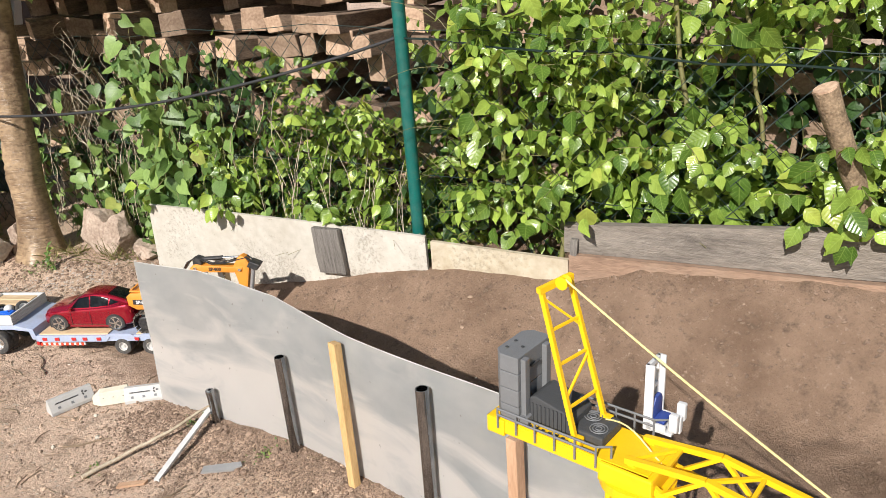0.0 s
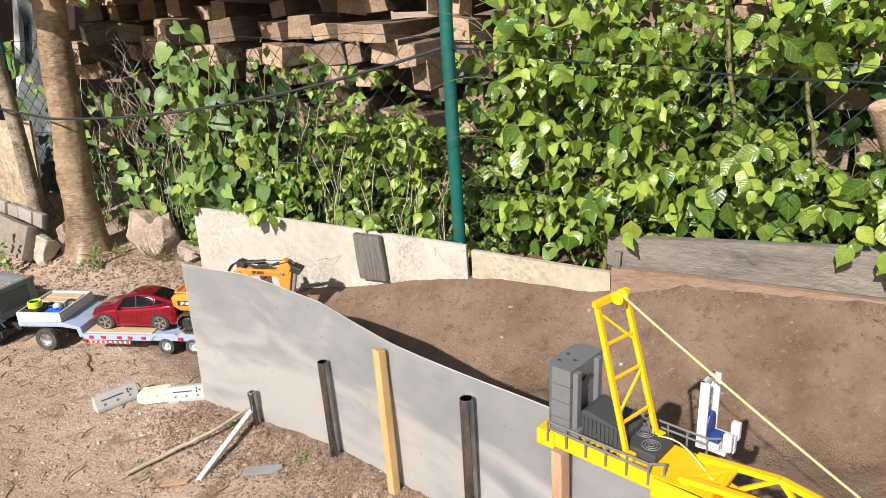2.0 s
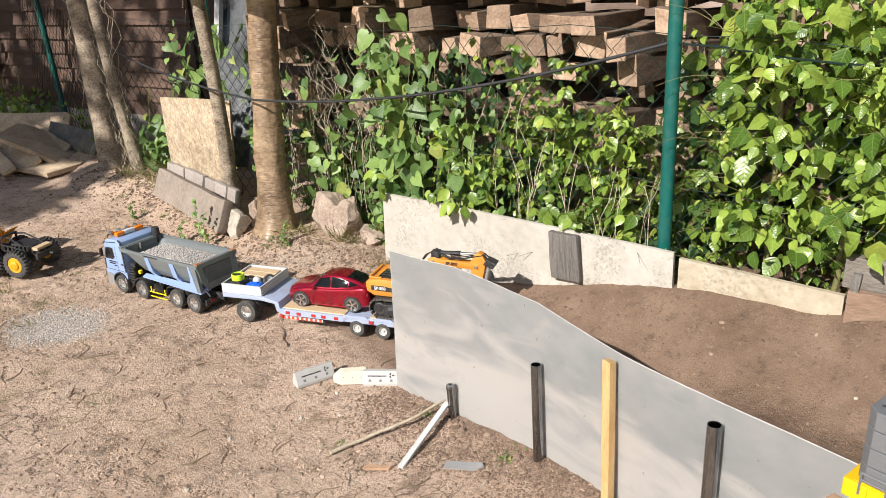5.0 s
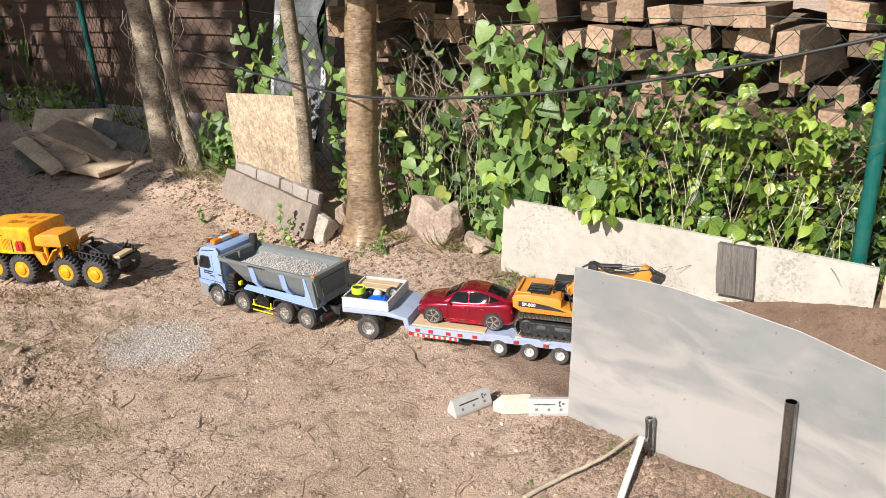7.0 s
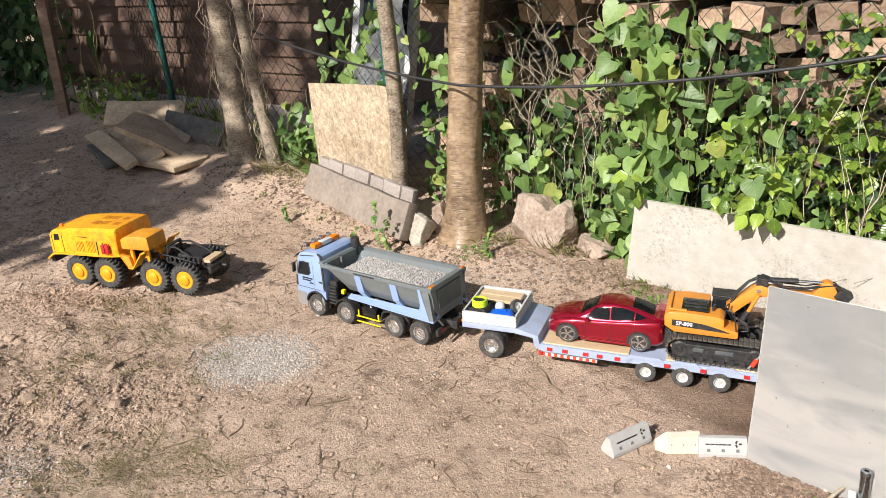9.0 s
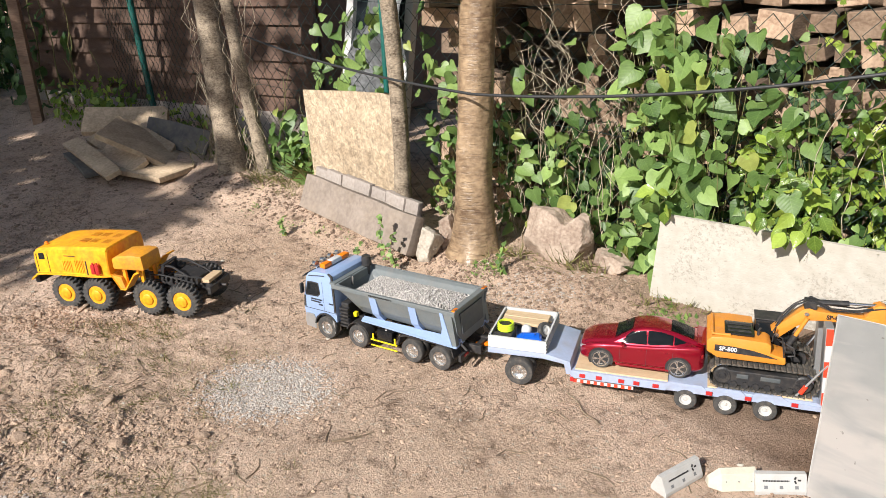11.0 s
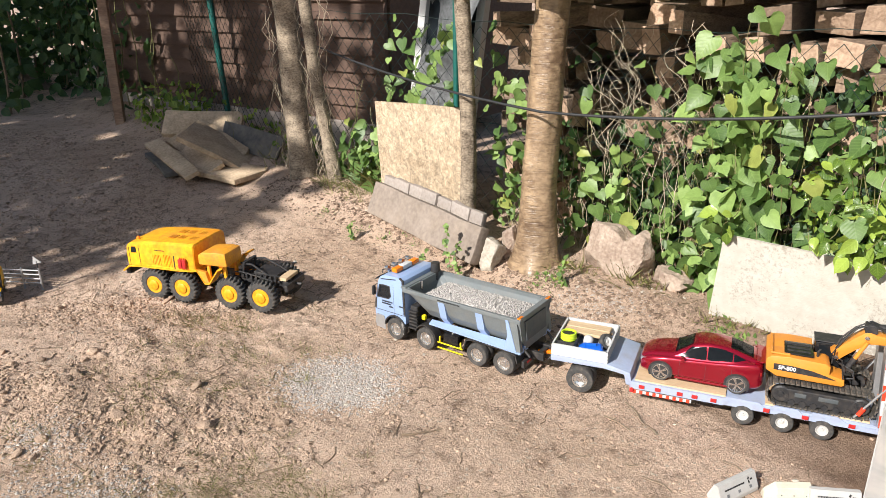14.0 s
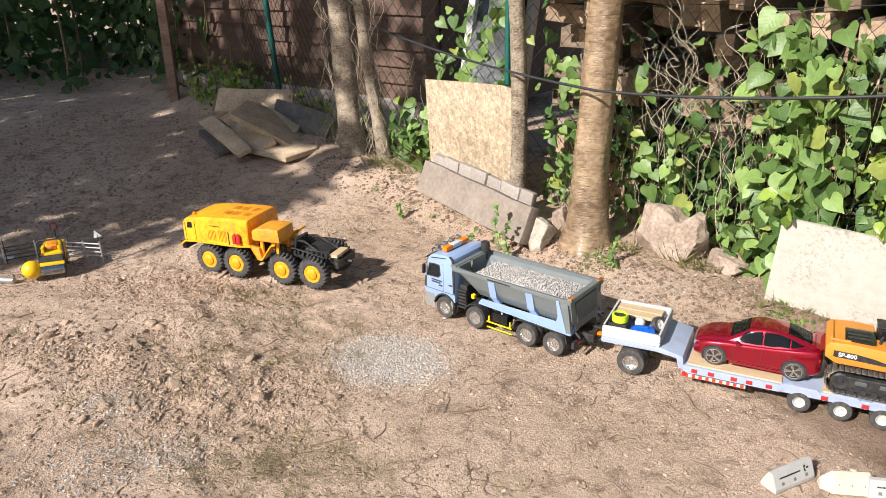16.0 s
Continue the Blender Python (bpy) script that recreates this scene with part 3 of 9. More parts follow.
def fence_pose(u, d, z, turn=0.0, rx=0.0, ry=0.0):
    """A pose whose x runs along the fence and whose y points away behind it."""
    p = at_fence(u, d, z)
    return pose(p.x, p.y, p.z, rx, ry, -28.36 + turn)


def height(x, y):
    """The lie of the ground: level yard, a bank along the fence, a rise at the near end."""
    p = Vector((x, y)) - CORNER
    u, d = p.dot(U), p.dot(D)
    z = 0.11 * S((x + 0.9) / 1.1)
    z += (0.06 + 0.11 * S((u - 0.2) / 1.2)) * S((d + 0.3) / 0.3) + (0.106 * S((u - 1.6) / 0.45) + 0.015 * S((u - 2.0) / 0.5)) * S((d + 0.34) / 0.3)
    z += 0.02 * S((-x - 2.4) / 0.8) + 0.05 * S((-x - 2.3) / 1.0) * S((y - 3.0) / 1.0) + 0.09 * S((-x - 3.2) / 1.8) * S((y - 3.6) / 1.6)
    return z


def rough_height(x, y):
    """The ground with its lumps, hollows and wheel tracks."""
    z = height(x, y)
    q = Vector((x, y, 0))
    z += 0.012 * (noise.noise(q * 2.3)) + 0.006 * noise.noise(q * 7) + 0.0032 * noise.noise(q * 22)
    loose = S((noise.noise(q * 1.3 + Vector((4.1, 2.2, 0))) + 0.1) / 0.35)
    loose *= 1 - S((0.55 - abs(y - 2.45)) / 0.25) * S((x + 2.6) / 0.3)
    z += loose * 0.017 * max(0.0, noise.noise(q * 16) + 0.4 * noise.noise(q * 37))
    z += (0.3 + 0.7 * loose) * 0.0042 * noise.noise(q * 31 + Vector((2.0, 0, 1.0)))
    rim = math.hypot((x + 3.2) / 0.75, (y - 2.0) / 0.42)
    z += 0.05 * S(1.25 - rim) * (0.6 + 0.5 * noise.noise(q * 6))
    return z


def stone_mesh(name, mats, r, seed, squash=(1, 1, 1), sub=2, amp=0.35, freq=1.3):
    bm = bmesh.new()
    bmesh.ops.create_icosphere(bm, subdivisions=sub, radius=1)
    for v in bm.verts:
        n1 = noise.noise(v.co * freq + Vector((seed * 3.7, seed * 1.3, 0)))
        n2 = noise.noise(v.co * freq * 3.1 + Vector((0, seed * 2.1, 5)))
        v.co *= r * (1 + amp * n1 + amp * 0.35 * n2)
        v.co = Vector(a * b for a, b in zip(v.co, squash))
    me = bpy.data.meshes.new(name)
    bm.to_mesh(me)
    bm.free()
    me.materials.append(mats)
    return me


def scatter(name, count, place, sizes, mat, label, category, sub=1, seed=1, flat=0.68, sink=0.32, chip=0.38, skew=2.2):
    """Many small stones or clods as one object: place(rng) gives x, y or None."""
    rng = random.Random(seed)
    tm = bmesh.new()
    bmesh.ops.create_icosphere(tm, subdivisions=sub, radius=1)
    base = [v.co.copy() for v in tm.verts]
    tri = [[v.index for v in f.verts] for f in tm.faces]
    tm.free()
    vs, fs = [], []
    for _ in range(count):
        p = place(rng)
        if p is None:
            continue
        s = sizes[0] * (sizes[1] / sizes[0]) ** (rng.random() ** skew)
        e = Euler((rng.uniform(-0.5, 0.5), rng.uniform(-0.5, 0.5), rng.uniform(0, 6.3))).to_matrix()
        k = len(vs)
        zz = p[2] if len(p) > 2 else rough_height(p[0], p[1])
        sc = (s, s * rng.uniform(0.55, 1), s * rng.uniform(0.45, 1) * flat)
        for b in base:
            w = e @ Vector([b[i] * sc[i] * rng.uniform(1 - chip, 1 + chip) for i in range(3)])
            vs.append((p[0] + w.x, p[1] + w.y, zz + w.z + s * flat * (0.5 - sink)))
        fs += [[k + i for i in t] for t in tri]
    me = bpy.data.meshes.new(name)
    me.from_pydata(vs, [], fs)
    me.materials.append(mat)
    return tagged(new(name, me), label, category, kind="stuff")


def leaf_shape(kind):
    """Outline rows of a leaf: (along, half width), its folded blade is built from them."""
    if kind == "heart":
        return [(-0.14, 0.2), (-0.05, 0.39), (0.1, 0.48), (0.28, 0.49), (0.5, 0.37), (0.72, 0.2), (0.88, 0.07), (1.0, 0.0)]
    if kind == "grass":
        return [(0.0, 0.03), (0.5, 0.028), (1.0, 0.0)]
    return [(0.0, 0.04), (0.1, 0.2), (0.25, 0.32), (0.42, 0.35), (0.6, 0.28), (0.77, 0.15), (0.9, 0.05), (1.0, 0.0)]


def add_leaf(vs, fs, blade, m, size, kind, fold, droop):
    """A blade folded along its midrib and drooping to its tip, its rim a little wavy."""
    k = len(vs)
    rows = leaf_shape(kind)
    for i, (a, w) in enumerate(rows):
        bend = -droop * a * abs(a)
        for s in (-1, 0, 1):
            along = a + 0.17 if kind == "heart" and i == 0 and s == 0 else a
            wave = 0.035 * math.sin(i * 2.1 + s + droop * 40) * abs(s)
            vs.append(m @ Vector((s * w * size, along * size, (fold * w * abs(s) + bend + wave) * size)))
            blade += (s * w, along, 0.0)
    for i in range(len(rows) - 1):
        b = k + i * 3
        fs.append((b, b + 1, b + 4, b + 3))
        fs.append((b + 1, b + 2, b + 5, b + 4))


def leaf_mesh(name, rows, mat):
    """A mesh out of (matrix, size, kind, fold, droop) rows, with each leaf's own coordinates."""
    vs, fs, blade = [], [], []
    for row in rows:
        add_leaf(vs, fs, blade, *row)
    me = bpy.data.meshes.new(name)
    me.from_pydata([tuple(v) for v in vs], [], fs)
    me.attributes.new("blade", "FLOAT_VECTOR", "POINT").data.foreach_set("vector", blade)
    me.materials.append(mat)
    me.shade_smooth()
    return me


def leaf_object(name, places, mat, parent=None, label="", kind_tag="stuff"):
    """One object out of leaf rows."""
    ob = new(name, leaf_mesh(name, places, mat))
    if parent is not None:
        ob.parent = parent
    if label:
        ob["label"] = label
    if kind_tag:
        ob["kind"] = kind_tag
    return ob


def leaf_pose(p, face, rng, spread=0.5, hang=0.6):
    """A leaf at p that shows its upper side towards face and hangs."""
    n = (Vector(face) + Vector((rng.gauss(0, spread), rng.gauss(0, spread), rng.gauss(0, spread)))).normalized()
    tip = Vector((rng.gauss(0, 0.55), rng.gauss(0, 0.55), -hang + rng.gauss(0, 0.35)))
    y = (tip - n * tip.dot(n)).normalized()
    x = y.cross(n)
    return Matrix.Translation(p) @ Matrix((x, y, n)).transposed().to_4x4()


# ---- ground ----
def axis_points(stops):
    """Grid lines: (from, to, step) spans joined."""
    out = []
    for a, b, st in stops:
        n = max(1, round((b - a) / st))
        out += [a + (b - a) * i / n for i in range(n)]
    return out + [stops[-1][1]]


gx = axis_points([(-80, -30, 10), (-30, -12, 2), (-12, -6, 0.3), (-6, -4.2, 0.05), (-4.2, 0.9, 0.0125), (0.9, 2.6, 0.05), (2.6, 8, 0.4), (8, 30, 3), (30, 80, 10)])
gy = axis_points([(-80, -20, 10), (-20, -2, 1), (-2, 1.0, 0.2), (1.0, 3.5, 0.0125), (3.5, 6.5, 0.04), (6.5, 12, 0.4), (12, 30, 2), (30, 80, 10)])
gv = []
for y in gy:
    for x in gx:
        near = -6 < x < 2.6 and 1 <= y < 6.5
        gv.append((x, y, rough_height(x, y) if near else height(x, y)))
w = len(gx)
gf = [(j * w + i, j * w + i + 1, (j + 1) * w + i + 1, (j + 1) * w + i) for j in range(len(gy) - 1) for i in range(w - 1)]
me = bpy.data.meshes.new("ground")
me.from_pydata(gv, [], gf)
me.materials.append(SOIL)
me.shade_smooth()
ground = tagged(new("ground", me), "dry trampled light brown garden soil with clods and cracks", "ground", kind="structure")


# ---- fence ----
FENCE_LINE = [(-8.0, 0.75), (-4.6, 0.42), (-3.2, 0.2), (-1.9, 0.20), (-0.6, 0.27), (-0.05, 0.18), (0.35, 0.09), (1.3, 0.07), (3.6, 0.07)]


def fence_d(u):
    for (a, da), (b, db) in zip(FENCE_LINE, FENCE_LINE[1:]):
        if a <= u <= b:
            return da + (db - da) * (u - a) / (b - a)
    return FENCE_LINE[0][1] if u < FENCE_LINE[0][0] else FENCE_LINE[-1][1]


def fence_point(u, z):
    q = at_fence(u, fence_d(u) + 0.012 * noise.noise(Vector((u * 1.7, z * 2.0, 3))), z)
    return q


def fence_foot(u):
    q = at_fence(u, fence_d(u))
    return height(q.x, q.y)


def fence_top(u):
    return 1.0 + 0.02 * math.sin(u * 2.1) - 0.05 * S((u - 0.9) / 2.0) + 0.18 * S((-u - 2.6) / 1.5)


def chain_link():
    """Diamond wire mesh: zigzag wires hooked into one another, a line wire on top and in the middle."""
    bm = bmesh.new()
    step = 0.041
    i = 0
    u = -6.4
    while u < 3.3:
        top, z, k = fence_top(u), fence_foot(u) + 0.01, i % 2
        pts = []
        while z < top:
            side = 1 if k % 2 else -1
            pts.append(fence_point(u + side * step / 2, z) + Vector((0, 0.0015 * side, 0)))
            z += step
            k += 1
        pipe(bm, pts, 0.0017, 3)
        u += step
        i += 1
    for dz in (0.0, -0.45):
        pipe(bm, [fence_point(a / 5, fence_top(a / 5) + dz + 0.008 * math.sin(a * 1.9)) for a in range(-32, 17)], 0.0016, 4)
    return bm


mesh_fence = thing("chain_link_fence", Matrix(), "green wire chain-link fence along the yard, overgrown with vines", "fence")
part("wire_mesh", chain_link(), WIRE, mesh_fence)


def fence_post(u, d, r, top, lean, base=None):
    q = at_fence(u, d)
    z0 = height(q.x, q.y)
    bm = bmesh.new()
    rod(bm, (0, 0, -0.05), (lean[0] * top, lean[1] * top, top), r, 16)
    post = part("post", bm, GREEN_PAINT, mesh_fence, "green coated round steel fence post", 40, loc=(q.x, q.y, z0))
    bm = bmesh.new()
    rod(bm, (lean[0] * (top - 0.004), lean[1] * (top - 0.004), top - 0.004), (lean[0] * top, lean[1] * top, top + 0.012), r * 1.12, 16, r * 0.8)
    part("cap", bm, BLACK, post)


fence_post(1.185, 0.05, 0.0205, 1.32, (-0.022, -0.02))
fence_post(-3.95, 0.36, 0.022, 1.35, (-0.075, 0.03))
fence_post(-1.42, 0.16, 0.013, 1.35, (0.0, 0.0))
fence_post(3.4, 0.1, 0.026, 1.3, (0, 0))

# cable slung from the tree to the post and on
bm = bmesh.new()
pts = []
for i in range(25):
    t = i / 24
    a, b = at_fence(-0.72, -0.1, 0.70), at_fence(1.165, 0.02, 0.985)
    p = a.lerp(b, t)
    p.z -= 0.10 * 4 * t * (1 - t) * 0.62
    pts.append(p)
left = [at_fence(-2.9, 0.16, 0.93).lerp(at_fence(-0.72, -0.1, 0.70), i / 10) - Vector((0, 0, 0.05 * 4 * (i / 10) * (1 - i / 10))) for i in range(10)]
pipe(bm, left + pts, 0.0052, 8)
tagged(part("cable", bm, CABLE, smooth=60), "thick black cable slung between tree trunk and fence post", "cable")
bm = bmesh.new()
pipe(bm, [at_fence(1.165, 0.02, 0.985).lerp(at_fence(3.3, 0.03, 0.86), i / 14) - Vector((0, 0, 0.014 * math.sin(math.pi * i / 14) - 0.006 * math.sin(i * 1.9))) for i in range(15)], 0.0032, 6)
tagged(part("line_wire", bm, WIRE, smooth=60), "dark green plastic-coated line wire running on from the fence post", "wire")


# ---- boards along the fence ----
def slab(name, m, s, mat, label, category, bev=0.002, rough=0.0, seed=0, parts_group=""):
    """A board or slab, its edges softened, its faces a little uneven; x along, z up from its foot."""
    bm = bmesh.new()
    box(bm, (s[0] / 2, 0, s[2] / 2), s, bev)
    if rough:
        bmesh.ops.subdivide_edges(bm, edges=[e for e in bm.edges if e.calc_length() > 0.06], cuts=5, use_grid_fill=True)
        for v in bm.verts:
            v.co += Vector((noise.noise(v.co * 9 + Vector((seed, 0, 0))), noise.noise(v.co * 7 + Vector((0, seed, 3))), noise.noise(v.co * 8 + Vector((0, 0, seed))))) * rough
    ob = part(name, bm, mat, smooth=40, loc=m)
    return tagged(ob, label, category, group=parts_group)


def outline_board(name, m, pts, thick, mat, label, category, warp=0.0):
    """A board cut to an outline (x, z), slightly bowed."""
    bm = bmesh.new()
    prism(bm, pts, -thick / 2, thick / 2)
    bmesh.ops.triangulate(bm, faces=[f for f in bm.faces if len(f.verts) > 4])
    if warp:
        bmesh.ops.subdivide_edges(bm, edges=[e for e in bm.edges if e.calc_length() > 0.12], cuts=4, use_grid_fill=True)
        for v in bm.verts:
            v.co.y += warp * math.sin(v.co.x * 2.6) + 0.4 * warp * noise.noise(v.co * 3)
    return tagged(part(name, bm, mat, smooth=30, loc=m), label, category)


outline_board("white_board", fence_pose(0, 0, 0, rx=4), [(-0.03, 0.06), (0.0, 0.366), (0.35, 0.372), (0.8, 0.377), (1.25, 0.38), (1.25, 0.12), (0.8, 0.08), (0.4, 0.05), (0.15, 0.03)],
              0.012, WHITE_BOARD, "long white panel stained with mould, leaning on the fence", "panel", 0.006)
outline_board("cream_board", fence_pose(1.265, -0.005, 0, rx=2), [(0, 0.1), (0, 0.362), (0.455, 0.358), (0.455, 0.25), (0.2, 0.15)], 0.016, CREAM_BOARD,
              "cream board smeared with dry earth, half buried by the fence", "panel", 0.003)
outline_board("grey_plank", fence_pose(1.71, -0.012, 0), [(0, 0.385), (0, 0.468), (0.72, 0.528), (1.55, 0.60), (1.55, 0.45), (0.72, 0.405)], 0.03, GREY_PLANK, "long weathered grey plank standing on edge", "plank", 0.003)
outline_board("brown_plank", fence_pose(1.73, -0.03, 0), [(0, 0.26), (0, 0.385), (0.72, 0.403), (1.55, 0.445), (1.55, 0.27)], 0.034, BROWN_PLANK, "earth-stained brown plank under a grey one", "plank", 0.003)
slab("short_plank", fence_pose(0.825, -0.035, 0.2, ry=-2.5, rx=5), (0.11, 0.02, 0.17), DARK_PLANK, "short dark upright board propped on the white panel", "plank", 0.002, 0.003, 8)
slab("wooden_peg", fence_pose(1.732, -0.038, 0.383, ry=3), (0.021, 0.018, 0.05), DARK_PLANK, "small dark wooden peg standing on the brown plank", "peg", 0.002)

# ---- strand board, kerb slabs and stones by the trees ----
outline_board("strand_board", fence_pose(-1.955, 0.075, 0, turn=3, rx=-4), [(0.065, 0.1), (0.03, 0.36), (0.0, 0.595), (0.3, 0.609), (0.65, 0.617), (0.645, 0.35), (0.64, 0.1)], 0.012, OSB,
              "upright sheet of strand board leaning on a thin tree", "board", 0.004)
slab("kerb_stone", fence_pose(-1.77, -0.105, 0.085, turn=-8, rx=-22, ry=2.2), (0.82, 0.05, 0.16), CONCRETE, "long grey concrete edging slab leaning back", "kerb stone", 0.006, 0.005, 3)
for i, (uu, ww, hh) in enumerate(((-1.75, 0.085, 0.115), (-1.665, 0.1, 0.125), (-1.565, 0.085, 0.12), (-1.48, 0.11, 0.125), (-1.37, 0.09, 0.115), (-1.28, 0.115, 0.12), (-1.165, 0.08, 0.11))):
    slab("concrete_slab", fence_pose(uu, -0.03 - 0.005 * (i % 2), 0.155 - 0.0085 * i, turn=-4, rx=-9, ry=5 + (i % 3)), (ww + 0.004, 0.032, hh), PALE_SLAB,
         "pale concrete slab standing behind the edging slab", "slab", 0.004, 0.006, 10 + i, "slabs before the strand board")


def rock(p, size, mat, label, seed, turn=0.0, notch=None, tip=0.0):
    """An angular stone: a ball cut by chance planes, then chipped and pitted."""
    rng = random.Random(seed)
    cuts = [(Vector((rng.gauss(0, 1), rng.gauss(0, 1), rng.gauss(0, 0.6))).normalized(), rng.uniform(0.66, 0.95)) for _ in range(12)]
    cuts += [(Vector((tip, rng.uniform(-0.2, 0.2), 1)).normalized(), 0.86), (Vector((0.1, -1, 0.15)).normalized(), 0.8), (Vector((0.1, 0.2, -1)).normalized(), 0.8), (Vector((1, -0.3, 0.12)).normalized(), 0.9), (Vector((-1, -0.2, 0.1)).normalized(), 0.9)]
    bm = bmesh.new()
    bmesh.ops.create_icosphere(bm, subdivisions=5, radius=1)
    for v in bm.verts:
        d = v.co.normalized()
        f = min([1.12] + [k / max(0.05, d.dot(nrm)) for nrm, k in cuts])
        c = d * f
        if notch:
            c.z -= notch[1] * math.exp(-((c.x - notch[0]) / notch[2]) ** 2) * S((c.z - 0.1) / 0.6)
        c = Vector((c.x * size[0] / 2, c.y * size[1] / 2, (c.z * 0.5 + 0.38) * size[2]))
        q = c * 30 + Vector((seed * 3.1, seed, 0))
        c += d * (0.007 * noise.noise(q * 0.6) + 0.004 * noise.noise(q * 1.7) + 0.002 * noise.noise(q * 4))
        v.co = c
    ob = part("rock", bm, mat, smooth=26, loc=pose(p[0], p[1], height(p[0], p[1]) - 0.01, 0, 0, turn))
    return tagged(ob, label, "rock", group="rocks along the fence")


rock((-1.49, 3.265), (0.325, 0.2, 0.245), SANDSTONE, "big angular pinkish sandstone with a notch in its top", 3, -22, (0.22, 0.34, 0.2))
rock((-1.29, 3.15), (0.17, 0.13, 0.10), SANDSTONE, "low flat brown sandstone beside the white panel", 8, -25)
rock((-2.035, 3.27), (0.15, 0.12, 0.155), PALE_STONE, "pale quartz stone against the tree trunk", 11, -20, None, 0.5)
rock((-1.955, 3.33), (0.09, 0.07, 0.16), SANDSTONE, "small brown stone wedged against the tree trunk", 15, -10, None, -0.4)


# ---- trees ----
def trunk_mesh(path, r0, r1, seg=20, flare=1.5, lumps=0.08, seed=0.0, scar=None):
    """A tapered trunk along points, flared at its foot, with bark lumps."""
    bm = bmesh.new()
    rings = []
    n = len(path)
    for i, p in enumerate(path):
        t = i / (n - 1)
        rr = r0 + (r1 - r0) * t
        foot = flare - 1
        rr *= 1 + foot * math.exp(-(p[2] - path[0][2]) / 0.13)
        ring = []
        for k in range(seg):
            a = 6.2832 * k / seg
            q = Vector((math.cos(a), math.sin(a), 0))
            lob = 1 + 0.25 * (flare - 1) * math.sin(a * 5 + seed) * math.exp(-(p[2] - path[0][2]) / 0.06)
            f = lob * (1 + lumps * noise.noise(Vector((q.x * 2, q.y * 2, p[2] * 5 + seed))) + lumps * 0.25 * noise.noise(Vector((q.x * 5, q.y * 5, p[2] * 12 + seed))))
            if scar:
                da = (a - scar[0] + math.pi) % 6.2832 - math.pi
                f += scar[3] * math.exp(-(da / 0.4) ** 2 - ((p[2] - scar[1]) / scar[2]) ** 2) * (0.5 + 1.6 * noise.noise(Vector((q.x * 7, q.y * 7, p[2] * 30))))
            ring.append(Vector(p) + q * rr * f)
        rings.append(ring)
    return loft(bm, rings)


def crown(rng, c, r, count, size, kind="leaf"):
    rows = []
    for _ in range(count):
        v = Vector((rng.gauss(0, 1), rng.gauss(0, 1), rng.gauss(0, 1))).normalized() * (rng.random() ** 0.45)
        p = Vector(c) + Vector(a * b for a, b in zip(v, r))
        if noise.noise(p * 2.1) < 0.01:
            continue
        rows.append((leaf_pose(p, (0, 0, 1), rng, 0.5, 0.2), size * rng.uniform(0.7, 1.3), kind, 0.2, 0.25))
    return rows


def tree(name, foot, lean, height_, r0, r1, bark, label, crown_c, crown_r, leaves, size, seed, limbs=5, flare=1.5, bend=0.03, scar=None):
    rng = random.Random(seed)
    z0 = height(*foot)
    t = thing(name, Matrix.Translation((foot[0], foot[1], z0)), label, "tree")
    path = [(lean[0] * z + bend * math.sin(z * 2.2 + seed), lean[1] * z + bend * math.cos(z * 1.7 + seed) - bend * math.cos(seed), z) for z in [-0.06 + (height_ + 0.06) * (i / 119) ** 1.5 for i in range(120)]]
    part("trunk", trunk_mesh(path, r0, r1, 32, flare, 0.09, seed, scar), bark, t, smooth=60)
    top = Vector(path[-1])
    for i in range(limbs):
        a = 6.28 * i / limbs + rng.uniform(-0.4, 0.4)
        end = Vector(crown_c) + Vector((math.cos(a) * crown_r[0] * 0.7, math.sin(a) * crown_r[1] * 0.7, rng.uniform(-0.3, 0.6) * crown_r[2]))
        start = Vector(path[rng.randint(90, 117)])
        mid = start.lerp(end, 0.5) + Vector((0, 0, 0.25))
        bm = bmesh.new()
        pipe(bm, [start.lerp(mid, k / 4) if k < 4 else mid.lerp(end, (k - 4) / 4) for k in range(9)], r1 * 0.55, 8, taper=0.012)
        part("limb", bm, bark, t, smooth=60)
    leaf_object("crown", crown(rng, crown_c, crown_r, leaves, size), LEAF_SHADE_TONE, t)
    return t


tree("tree", (-1.845, 3.312), (0.042, 0.03), 3.4, 0.073, 0.058, BARK, "smooth brown tree trunk with a scar before the fence", (0.5, 0.9, 4.1), (1.3, 1.1, 0.8), 1500, 0.10, 3.0, flare=1.75, bend=0.012, scar=(radians(228), 0.36, 0.10, 0.28))
tree("tree", tuple(at_fence(-1.265, 0.035).xy), (0.012, 0.0), 3.0, 0.038, 0.028, BARK_PALE, "thin pale tree trunk behind the strand board", (0, 0.4, 3.6), (0.7, 0.7, 0.6), 700, 0.09, 7.0, flare=1.3)
tree("tree", tuple(at_fence(-2.47, 0.02).xy), (-0.11, 0.02), 3.2, 0.07, 0.05, BARK_PALE, "rough pale tree trunk wrapped in dry vines at the fence", (-0.4, 0.5, 3.9), (1.0, 1.0, 0.7), 1100, 0.1, 11.0, flare=1.4)
tree("tree", tuple(at_fence(-2.30, 0.06).xy), (-0.08, 0.03), 3.0, 0.036, 0.03, BARK_PALE, "thinner pale trunk growing beside a thick one", (-0.3, 0.5, 3.6), (0.7, 0.8, 0.6), 600, 0.1, 15.0, flare=1.3)


